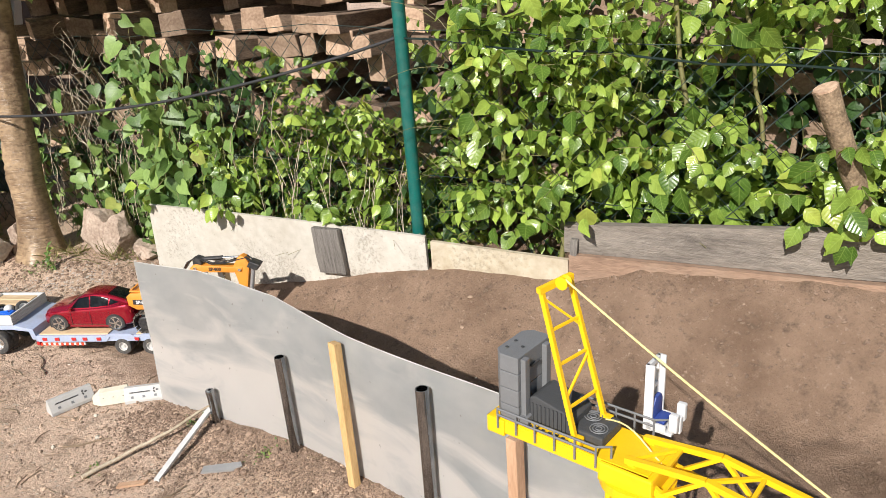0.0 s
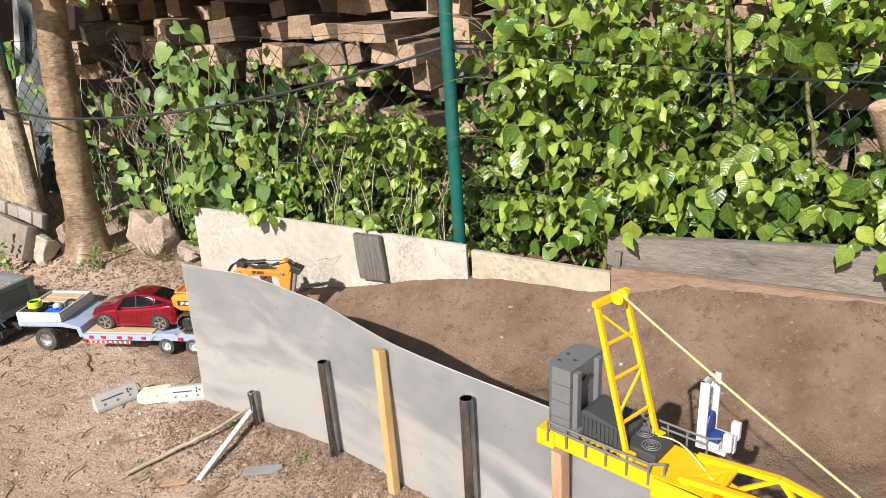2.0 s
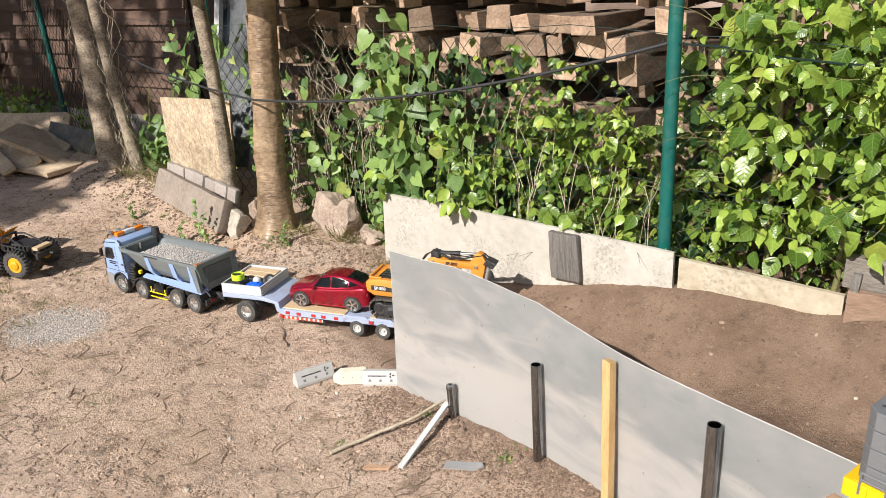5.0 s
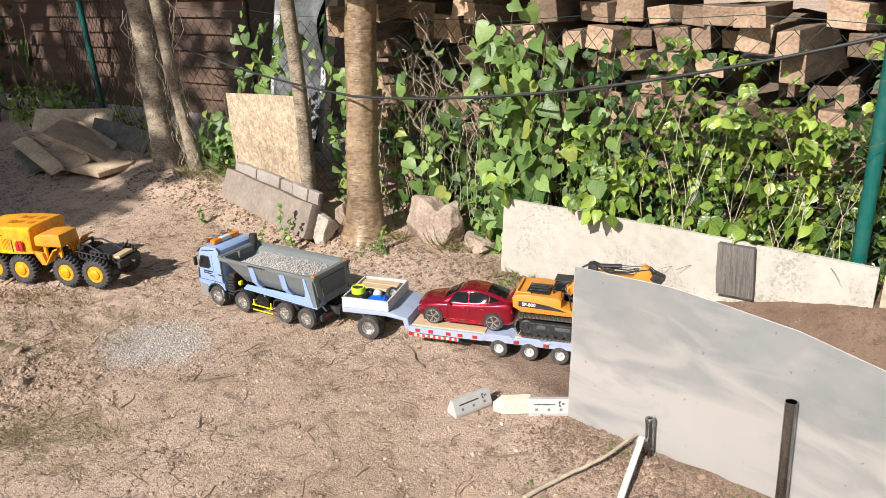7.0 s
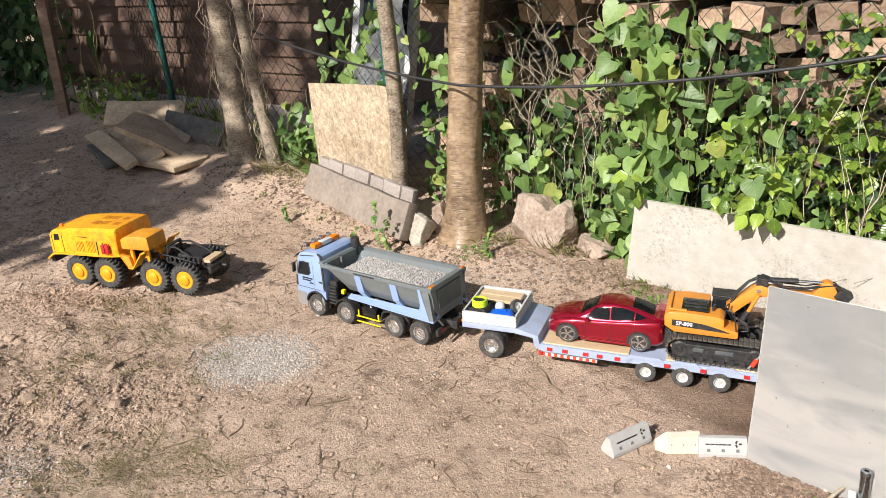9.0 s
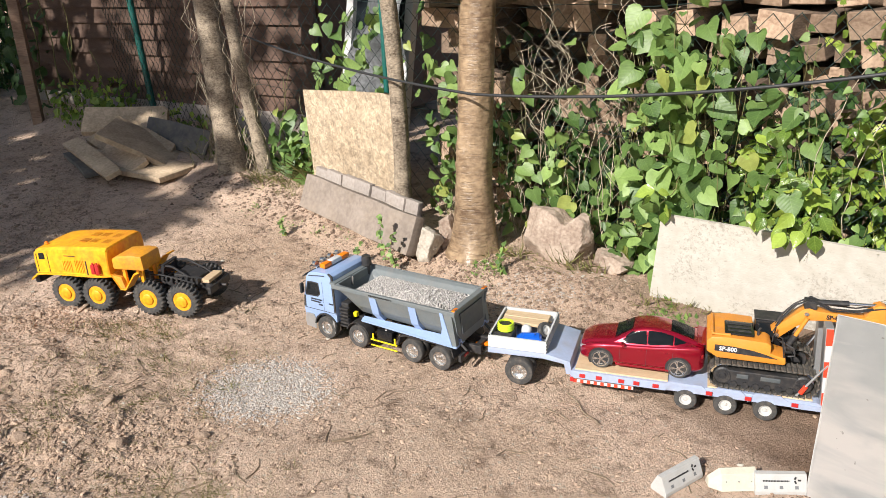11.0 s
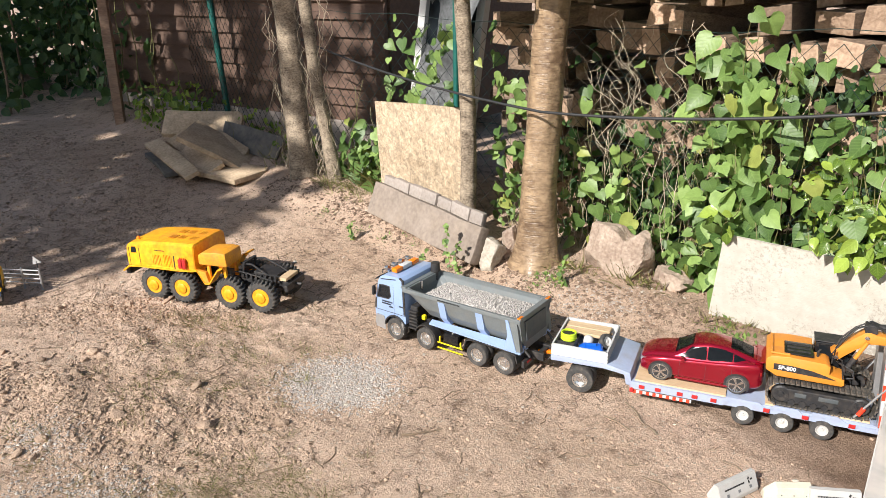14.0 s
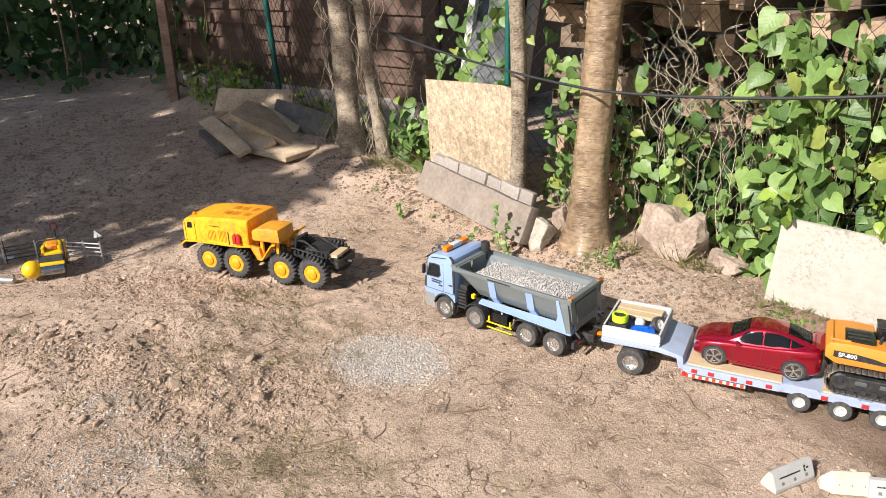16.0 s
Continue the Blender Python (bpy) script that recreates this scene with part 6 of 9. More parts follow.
    for yy in (0.0, 0.02, 0.04):
        bm = bmesh.new()
        box(bm, (0.068, yy, 0.1875), (0.06, 0.009, 0.002), 0.0005)
        part("rib", bm, BLACK, hatch)
    bm = bmesh.new()
    rod(bm, (0.02, 0.035, 0.172), (0.02, 0.035, 0.196), 0.0035, 8)
    rod(bm, (0.02, 0.035, 0.196), (0.016, 0.035, 0.207), 0.003, 8)
    part("exhaust", bm, BLACK, t)
    bm = bmesh.new()
    box(bm, (0.115, 0.062, 0.1815), (0.05, 0.008, 0.008), 0.002)
    box(bm, (0.138, 0.0, 0.1815), (0.008, 0.11, 0.008), 0.002)
    part("roof_rail", bm, ORANGE_PAINT, t)
    # cab on the far side, with open frame and dark glass
    bm = bmesh.new()
    prism(bm, [(0.025, 0.085), (0.025, 0.2), (-0.045, 0.205), (-0.075, 0.15), (-0.075, 0.085)], -0.074, -0.018, 0.004)
    cab = part("cab", bm, BLACK_GLOSS, t, "black cab with dark windows", smooth=30)
    bm = bmesh.new()
    box(bm, (-0.01, -0.046, 0.206), (0.075, 0.056, 0.006), 0.002)
    part("roof", bm, BLACK, cab)
    for y in (-0.0165, -0.0755):
        bm = bmesh.new()
        prism(bm, [(0.015, 0.13), (0.015, 0.19), (-0.042, 0.195), (-0.064, 0.15), (-0.064, 0.13)], y - 0.001, y + 0.001)
        part("window", bm, GLASS, cab)
    bm = bmesh.new()
    pipe(bm, [(-0.012, 0.07, 0.16), (-0.012, 0.072, 0.187), (-0.035, 0.073, 0.18), (-0.045, 0.073, 0.11)], 0.002, 6)
    pipe(bm, [(-0.02, 0.03, 0.165), (-0.02, 0.04, 0.195), (-0.01, 0.065, 0.195)], 0.002, 6)
    part("handrail", bm, BLACK, t)
    # boom: a deep bent box beam
    def beam(name, pts_top, pts_bot, w, label):
        bm = bmesh.new()
        prism(bm, pts_top + pts_bot[::-1], -w / 2, w / 2, 0.002)
        return part(name, bm, ORANGE_PAINT, t, label, smooth=25)
    top = [(-0.012, 0.168), (-0.062, 0.232), (-0.085, 0.258), (-0.098, 0.262), (-0.115, 0.255), (-0.2, 0.248), (-0.262, 0.245)]
    bot = [(-0.032, 0.142), (-0.07, 0.19), (-0.1, 0.218), (-0.13, 0.222), (-0.18, 0.222), (-0.225, 0.219), (-0.262, 0.223)]
    boom = beam("boom", top, bot, 0.034, "orange bent boom")
    letters("lettering", "SP-800", 0.018, INK, boom, side_text(-0.162, 0.0174, 0.2365), "black lettering", 0.0007)
    for x, z in ((-0.026, 0.156), (-0.092, 0.243), (-0.252, 0.234)):
        bm = bmesh.new()
        rod(bm, (x, -0.022, z), (x, 0.022, z), 0.006, 12)
        part("pin", bm, CHROME, boom)
    bm = bmesh.new()
    box(bm, (-0.1, 0, 0.272), (0.03, 0.03, 0.03), 0.003)
    part("cylinder_bracket", bm, BLACK, boom)
    bm = bmesh.new()
    rod(bm, (-0.11, 0, 0.278), (-0.19, 0, 0.284), 0.0085, 12)
    cyl = part("arm_cylinder", bm, BLACK, boom)
    bm = bmesh.new()
    rod(bm, (-0.19, 0, 0.284), (-0.262, 0, 0.286), 0.005, 12)
    part("piston", bm, CHROME, cyl)
    for s in (1, -1):
        bm = bmesh.new()
        rod(bm, (-0.052, s * 0.026, 0.11), (-0.072, s * 0.026, 0.165), 0.008, 12)
        c = part("boom_cylinder", bm, BLACK, boom)
        bm = bmesh.new()
        rod(bm, (-0.072, s * 0.026, 0.165), (-0.094, s * 0.026, 0.232), 0.0055, 12)
        part("piston", bm, ORANGE_PAINT, c)
    # hoses
    for k, y in enumerate((-0.008, 0.008, 0.014)):
        bm = bmesh.new()
        pipe(bm, [(-0.02, y, 0.165), (-0.035, y, 0.215), (-0.065, y, 0.262 + 0.004 * k), (-0.1, y, 0.292), (-0.15, y, 0.268 - 0.004 * k), (-0.21, y, 0.265), (-0.25, y, 0.28), (-0.278, y, 0.288), (-0.295, y, 0.268)], 0.0028, 6)
        part("hose", bm, BLACK, boom, smooth=60)
    bm = bmesh.new()
    for k in range(5):
        pipe(bm, [(-0.03 - 0.004 * k, 0.02 + 0.004 * k, 0.14), (-0.07, 0.036 + 0.002 * k, 0.112 + 0.004 * k), (-0.078, 0.03, 0.09), (-0.045, 0.03, 0.082)], 0.0026, 6)
    part("hose", bm, BLACK, t, smooth=60)
    # arm, link and bucket
    arm = beam("arm", [(-0.235, 0.262), (-0.248, 0.288), (-0.262, 0.296), (-0.275, 0.288), (-0.288, 0.258), (-0.262, 0.1)], [(-0.225, 0.24), (-0.235, 0.2), (-0.24, 0.17), (-0.243, 0.14), (-0.244, 0.12), (-0.246, 0.098)], 0.03, "orange arm hanging down")
    bm = bmesh.new()
    box(bm, (-0.302, 0, 0.25), (0.04, 0.04, 0.03), 0.004, Euler((0, -0.5, 0)).to_matrix())
    part("arm_cap", bm, BLACK, arm)
    bm = bmesh.new()
    rod(bm, (-0.296, 0, 0.24), (-0.275, 0, 0.12), 0.008, 12)
    part("bucket_cylinder", bm, SILVER, arm)
    bm = bmesh.new()
    for s in (1, -1):
        bar(bm, (-0.275, s * 0.018, 0.118), (-0.232, s * 0.018, 0.088), 0.005, 0.009)
        bar(bm, (-0.252, s * 0.018, 0.104), (-0.24, s * 0.018, 0.12), 0.005, 0.009)
    rod(bm, (-0.274, -0.024, 0.118), (-0.274, 0.024, 0.118), 0.005, 10)
    rod(bm, (-0.234, -0.024, 0.09), (-0.234, 0.024, 0.09), 0.006, 10)
    part("bucket_link", bm, CHROME, arm)
    curve = [(-0.232, 0.104), (-0.205, 0.085), (-0.178, 0.092), (-0.158, 0.115), (-0.152, 0.145), (-0.156, 0.16)]
    inner = [(-0.165, 0.156), (-0.16, 0.145), (-0.166, 0.12), (-0.182, 0.101), (-0.205, 0.094), (-0.228, 0.108)]
    bm = bmesh.new()
    prism(bm, curve + inner, -0.04, 0.04)
    buck = part("bucket", bm, BLACK, t, "black digging bucket")
    for s in (1, -1):
        bm = bmesh.new()
        prism(bm, curve, s * 0.038, s * 0.042)
        part("bucket_side", bm, BLACK, buck)
    for i in range(5):
        bm = bmesh.new()
        prism(bm, [(-0.156, 0.156), (-0.166, 0.156), (-0.17, 0.178), (-0.167, 0.18)], -0.038 + i * 0.0165, -0.03 + i * 0.0165)
        part("tooth", bm, CHROME, buck)
    upper = [c for c in t.children if not c.name.startswith("track_frame")]
    lower = [g for c in upper for g in c.children]
    squash(upper + lower + [h for g in lower for h in g.children], 0.08, 0.76)
    deck = [c for c in upper if c.name.split(".")[0] in ("engine_cover", "counterweight", "badge_panel", "roof_hatch", "exhaust", "roof_rail", "cab")]
    squash(deck + [g for c in deck for g in c.children], 0.08, 0.82)
    return t


excavator()


# ---- old yellow tractor truck ----
def yellow_truck():
    t = thing("yellow_truck", vehicle_pose((-2.734, 2.594), 179.0, 0.11, 0.022) @ Matrix.Diagonal((1, 0.88, 1, 1)), "worn amber-yellow eight-wheeled model tractor truck with black chassis", "truck")
    R = 0.0635
    tyre, rim = tyre_mesh(R, 0.048, 0.034, 24), rim_mesh(0.034, 0.048, YELLOW_OLD, "cap")
    for x in (0.466, 0.339, 0.133, 0.0):
        for s in (1, -1):
            wheel(t, tyre, rim, x, s * 0.1, R, s)
    bm = bmesh.new()
    for s in (1, -1):
        box(bm, (0.2, s * 0.035, 0.092), (0.56, 0.012, 0.03), 0.002)
    for x in (0.466, 0.339, 0.133, 0.0):
        rod(bm, (x, -0.085, R), (x, 0.085, R), 0.009, 8)
        box(bm, (x, 0, R + 0.005), (0.045, 0.05, 0.045), 0.01)
    part("chassis", bm, BLACK, t)
    # long cab and bonnet: sides lean in, roof softly crowned
    rings = []
    for x, zlo, zside, ztop, w0, w1 in ((0.568, 0.125, 0.195, 0.234, 0.112, 0.102), (0.574, 0.13, 0.2, 0.242, 0.116, 0.108), (0.562, 0.13, 0.205, 0.25, 0.118, 0.111), (0.52, 0.13, 0.21, 0.258, 0.118, 0.112), (0.46, 0.13, 0.212, 0.265, 0.118, 0.112), (0.36, 0.13, 0.215, 0.271, 0.118, 0.112), (0.29, 0.13, 0.215, 0.272, 0.118, 0.112), (0.274, 0.13, 0.215, 0.27, 0.118, 0.111), (0.27, 0.13, 0.21, 0.263, 0.115, 0.107)):
        half = [(w0 * 0.9, zlo), (w0, zlo + 0.008), (w0, zside), (w1 + 0.004, ztop - 0.014), (w1 - 0.01, ztop - 0.003), (w1 * 0.5, ztop)]
        rings.append([(x, y, z) for y, z in half] + [(x, -y, z) for y, z in half[::-1]])
    bm = bmesh.new()
    loft(bm, rings)
    body = part("cab", bm, YELLOW_OLD, t, "long flat-topped yellow cab with rust marks", smooth=14)
    for s in (1, -1):
        bm = bmesh.new()
        prism(bm, [(0.553, 0.202), (0.55, 0.231), (0.53, 0.234), (0.527, 0.204)], s * 0.112, s * 0.1192, 0.001)
        part("side_window", bm, GLASS, body)
        bm = bmesh.new()
        for x in (0.515, 0.562):
            box(bm, (x, s * 0.1185, 0.18), (0.0012, 0.002, 0.095))
        box(bm, (0.538, s * 0.1185, 0.133), (0.048, 0.002, 0.0012))
        part("door_seam", bm, BLACK, body)
        for x0 in (0.455, 0.405):
            for i in range(6):
                bm = bmesh.new()
                box(bm, (x0 - i * 0.0065, s * 0.1185, 0.178), (0.0032, 0.003, 0.05 if x0 > 0.43 else 0.058), 0.0006)
                part("louvre", bm, YELLOW_OLD, body)
        bm = bmesh.new()
        box(bm, (0.36, s * 0.1185, 0.172), (0.004, 0.003, 0.07), 0.001)
        part("hinge_strap", bm, BLACK, body)
        bm = bmesh.new()
        rod(bm, (0.445, s * 0.118, 0.226), (0.4, s * 0.118, 0.226), 0.0018, 6)
        part("grab_rail", bm, BLACK, body)
        # wing with its drop between the axles
        bm = bmesh.new()
        top = [(0.6, 0.112), (0.57, 0.135), (0.53, 0.138), (0.46, 0.1385), (0.34, 0.1385), (0.285, 0.142), (0.262, 0.146), (0.235, 0.098), (0.215, 0.098), (0.17, 0.158), (0.15, 0.166)]
        prism(bm, top + [(x - 0.001, z - 0.006) for x, z in top[::-1]], s * 0.07, s * 0.124)
        part("wing", bm, YELLOW_OLD, t, smooth=20)
        bm = bmesh.new()
        prism(bm, [(0.262, 0.145), (0.235, 0.098), (0.215, 0.098), (0.225, 0.14)], s * 0.105, s * 0.121, 0.001)
        part("step_plate", bm, YELLOW_RUST, t)
        bm = bmesh.new()
        box(bm, (0.574, s * 0.08, 0.155), (0.008, 0.025, 0.022), 0.006)
        part("headlight", bm, SILVER, body)
    bm = bmesh.new()
    for s in (1, -1):
        prism(bm, [(s * 0.012, 0.2), (s * 0.1, 0.2), (s * 0.094, 0.232), (s * 0.012, 0.24)], 0.0, 0.006, axis="x")
    part("windscreen", bm, GLASS, body, loc=(0.569, 0, 0))
    bm = bmesh.new()
    for i in range(8):
        box(bm, (0.2725, -0.07 + i * 0.02, 0.242), (0.004, 0.011, 0.016), 0.001)
    part("rear_grille", bm, BLACK, body)
    for x in (0.4, 0.36, 0.31):
        for y in (-0.03, 0.04):
            bm = bmesh.new()
            for i in range(5):
                box(bm, (x + i * 0.006 - 0.012, y, 0.2715), (0.003, 0.04, 0.003))
            part("roof_vent", bm, YELLOW_RUST, body)
    bm = bmesh.new()
    lathe(bm, [(0.0, 0.016), (0.006, 0.014), (0.009, 0.006), (0.009, 0.0)], 14)
    part("beacon", bm, AMBER, body, loc=Matrix.Translation((0.545, 0.07, 0.252)) @ pose(0, 0, 0, 90, 0, 0))
    bm = bmesh.new()
    box(bm, (0.592, 0, 0.105), (0.02, 0.21, 0.03), 0.004)
    part("bumper", bm, BLACK, t)
    # red cans on the side
    for i in range(2):
        bm = bmesh.new()
        box(bm, (0.327 - i * 0.017, 0.126, 0.166), (0.015, 0.014, 0.036), 0.003)
        can = part("fuel_can", bm, RED, t, "small red fuel can", smooth=40)
        bm = bmesh.new()
        rod(bm, (0.327 - i * 0.017, 0.126, 0.184), (0.327 - i * 0.017, 0.126, 0.19), 0.003, 8)
        part("cap", bm, RED, can)
    # raised box behind the cab
    bm = bmesh.new()
    prism(bm, [(0.252, 0.178), (0.252, 0.226), (0.232, 0.24), (0.17, 0.248), (0.132, 0.244), (0.128, 0.178)], 0.0, 0.12, 0.009)
    rear = part("rear_box", bm, YELLOW_RUST, t, "boxy yellow tank behind the cab", smooth=30)
    for x, y in ((0.22, 0.1), (0.15, 0.1), (0.22, 0.02), (0.15, 0.02)):
        bm = bmesh.new()
        box(bm, (x, y, 0.14), (0.012, 0.012, 0.09), 0.002)
        part("box_stand", bm, YELLOW_OLD, t)
    # fifth wheel, frame clutter and tail board
    bm = bmesh.new()
    prism(bm, [(0.07, 0.112), (0.06, 0.138), (0.02, 0.134), (-0.03, 0.122), (-0.03, 0.11)], -0.045, 0.045, 0.003)
    for s in (1, -1):
        bar(bm, (0.11, s * 0.05, 0.11), (0.1, s * 0.045, 0.168), 0.008, 0.008)
    bar(bm, (0.1, -0.045, 0.166), (0.1, 0.045, 0.166), 0.012, 0.006)
    part("fifth_wheel", bm, BLACK, t)
    bm = bmesh.new()
    for i in range(7):
        box(bm, (0.08 - i * 0.02, 0.062, 0.122), (0.008, 0.016, 0.02), 0.002)
    pipe(bm, [(0.12, 0.03, 0.16), (0.06, 0.05, 0.165), (0.0, 0.05, 0.13), (-0.05, 0.03, 0.12)], 0.004, 6)
    pipe(bm, [(0.12, -0.03, 0.16), (0.06, -0.05, 0.16), (0.0, -0.06, 0.128), (-0.05, -0.03, 0.12)], 0.004, 6)
    for k in range(5):
        box(bm, (0.1 - k * 0.03, -0.065, 0.118), (0.016, 0.02 + 0.006 * (k % 2), 0.018), 0.003)
        rod(bm, (0.1 - k * 0.03, -0.05, 0.12), (0.09 - k * 0.03, 0.05, 0.125), 0.003, 6)
    pipe(bm, [(0.15, 0.055, 0.13), (0.1, 0.07, 0.14), (0.03, 0.066, 0.126), (-0.03, 0.07, 0.115)], 0.003, 6)
    part("frame_clutter", bm, BLACK, t)
    bm = bmesh.new()
    box(bm, (-0.06, 0.0, 0.118), (0.034, 0.1, 0.012), 0.002)
    part("tail_board", bm, PLY, t, "small wooden board on the tail")
    bm = bmesh.new()
    box(bm, (-0.085, 0, 0.092), (0.014, 0.15, 0.026), 0.003)
    rod(bm, (-0.085, 0, 0.09), (-0.115, 0, 0.09), 0.006, 8)
    part("rear_bumper", bm, BLACK, t)
    squash([body, *body.children, rear], 0.13, 0.80)
    return t


yellow_truck()


# ---- road roller and small yard things by the far left ----
def road_roller():
    x, y = -3.82, 2.43
    t = thing("road_roller", pose(x, y, height(x, y) + 0.012, 0, 0, -50), "small yellow toy road roller with a black roll bar", "road roller")
    for xx in (0.045, -0.06):
        bm = bmesh.new()
        rod(bm, (xx, -0.042, 0.026), (xx, 0.042, 0.026), 0.026, 28)
        part("drum", bm, STEEL, t, smooth=40)
    bm = bmesh.new()
    prism(bm, [(0.062, 0.046), (0.06, 0.056), (0.03, 0.06), (0.022, 0.046)], -0.044, 0.044, 0.002)
    part("front_frame", bm, YELLOW, t, smooth=30)
    bm = bmesh.new()
    prism(bm, [(0.052, 0.058), (0.046, 0.078), (0.03, 0.08), (0.03, 0.058)], -0.042, 0.042, 0.002)
    part("front_plate", bm, BLACK, t)
    bm = bmesh.new()
    prism(bm, [(0.03, 0.03), (0.03, 0.088), (-0.02, 0.092), (-0.03, 0.104), (-0.085, 0.102), (-0.095, 0.085), (-0.09, 0.036)], -0.038, 0.038, 0.005)
    body = part("body", bm, YELLOW, t, smooth=30)
    bm = bmesh.new()
    box(bm, (-0.008, 0, 0.1), (0.03, 0.036, 0.012), 0.003)
    box(bm, (-0.024, 0, 0.116), (0.008, 0.036, 0.03), 0.003)
    part("seat", bm, YELLOW_RUST, body, "amber seat", smooth=40)
    for yy in (-0.03, 0.03):
        bm = bmesh.new()
        box(bm, (0.0, yy, 0.1), (0.04, 0.012, 0.02), 0.003)
        part("side_box", bm, YELLOW, body)
    bm = bmesh.new()
    pipe(bm, [(0.04, -0.045, 0.05), (0.034, -0.046, 0.1), (0.03, -0.045, 0.132), (0.028, -0.038, 0.142), (0.028, 0.038, 0.142), (0.03, 0.045, 0.132), (0.034, 0.046, 0.1), (0.04, 0.045, 0.05)], 0.0036, 8)
    part("roll_bar", bm, BLACK, t, smooth=60)
    bm = bmesh.new()
    bmesh.ops.create_icosphere(bm, subdivisions=4, radius=0.036)
    tagged(part("yellow_ball", bm, YELLOW, smooth=80, loc=(-3.85, 2.345, height(-3.85, 2.345) + 0.046)), "small plain yellow ball on the soil", "ball")


road_roller()


def toy_gate(x, y, turn, label, rail_mat=TUBE_WHITE):
    t = thing("toy_gate", pose(x, y, height(x, y) + 0.004, 0, 0, turn), label, "gate", group="toy gates")
    for z in (0.02, 0.038, 0.056, 0.074):
        bm = bmesh.new()
        rod(bm, (-0.1, 0, z), (0.1, 0, z), 0.0026, 6)
        part("rail", bm, rail_mat, t)
    for xx in (-0.1, 0.02, 0.1):
        bm = bmesh.new()
        rod(bm, (xx, 0, -0.01), (xx, 0, 0.085), 0.0036, 6)
        part("post", bm, SILVER, t)


toy_gate(-3.83, 2.57, 8, "small silver toy gate standing on the soil")
toy_gate(-4.03, 2.50, 50, "small dark toy gate beside a roller", CRANE_DARK)
for nm, p, shape, mt, lab in (("warning_sign", (-3.975, 2.59), "disc", TAIL_RED, "tiny round red and grey warning sign on a stick"), ("pennant_sign", (-3.735, 2.585), "tri", WHITE, "tiny white triangular pennant sign on a stick"), ("pennant_sign", (-4.09, 2.43), "tri", PRINT_CREAM, "tiny pale triangular sign on a stick")):
    t = thing(nm, pose(*p, height(*p), 0, 0, 20), lab, "sign")
    bm = bmesh.new()
    rod(bm, (0, 0, -0.01), (0, 0, 0.12), 0.002, 6)
    part("stick", bm, BLACK, t)
    bm = bmesh.new()
    if shape == "disc":
        rod(bm, (0, -0.0015, 0.13), (0, 0.0015, 0.13), 0.018, 20)
    else:
        prism(bm, [(-0.016, 0.105), (0.02, 0.113), (-0.01, 0.14)], -0.0012, 0.0012)
    pl = part("plate", bm, mt, t)
    if shape == "disc":
        bm = bmesh.new()
        rod(bm, (0, -0.0022, 0.13), (0, 0.0022, 0.13), 0.012, 20)
        part("face", bm, CRANE_GREY, pl)
for i, (p, turn) in enumerate((((-3.95, 2.28), 12), ((-4.14, 2.47), -6))):
    bm = bmesh.new()
    rod(bm, (-0.06, 0, 0.013), (0.06, 0, 0.013), 0.012, 14)
    tagged(part("grey_pipe", bm, SILVER, smooth=40, loc=pose(*p, height(*p) + 0.004, 0, 0, turn)), "short grey plastic pipe lying on the soil", "pipe", group="pipes by the roller")


# ---- sheet-metal screen with its stakes ----
SCREEN = [(-0.859, 2.035), (-0.752, 1.958), (-0.647, 1.896), (-0.53, 1.81), (-0.40, 1.712), (-0.30, 1.615), (-0.20, 1.52), (-0.10, 1.425), (0.0, 1.325), (0.10, 1.225), (0.20, 1.13), (0.30, 1.035)]
SCREEN_TOP = [0.45, 0.457, 0.462, 0.463, 0.463, 0.455, 0.447, 0.447, 0.45, 0.455, 0.46, 0.465]


def screen():
    """A thin bent sheet standing in the soil, a little wavy."""
    t = thing("metal_screen", Matrix(), "curved dull grey sheet-metal screen stuck upright in the soil", "screen")
    bm = bmesh.new()
    n, m = 66, 16
    rows = []
    for i in range(n + 1):
        f = i / n * (len(SCREEN) - 1)
        k = min(int(f), len(SCREEN) - 2)
        r = f - k
        x = SCREEN[k][0] * (1 - r) + SCREEN[k + 1][0] * r
        y = SCREEN[k][1] * (1 - r) + SCREEN[k + 1][1] * r
        top = SCREEN_TOP[k] * (1 - r) + SCREEN_TOP[k + 1] * r
        lo = height(x, y) - 0.02
        col = []
        for j in range(m + 1):
            z = lo + (top - lo) * j / m
            wv = 0.006 * noise.noise(Vector((x * 3, y * 3, z * 4))) + 0.012 * S(z / 0.45) * math.sin(i * 0.13)
            col.append(bm.verts.new((x + wv * 0.68, y + wv * 0.73, z)))
        rows.append(col)
    for a, b in zip(rows, rows[1:]):
        for j in range(m):
            bm.faces.new((a[j], b[j], b[j + 1], a[j + 1]))
    rim = [r[-1].co.copy() for r in rows]
    end = [v.co.copy() for v in rows[0]]
    bmesh.ops.solidify(bm, geom=bm.faces[:], thickness=0.0016)
    part("sheet", bm, SHEET, t, smooth=50)
    for nm, line in (("top_edge", rim), ("end_edge", end)):
        bm = bmesh.new()
        pipe(bm, line, 0.0013, 6)
        part(nm, bm, PRINT_WHITE, t, "bright bare cut edge", smooth=60)
    return t


screen()


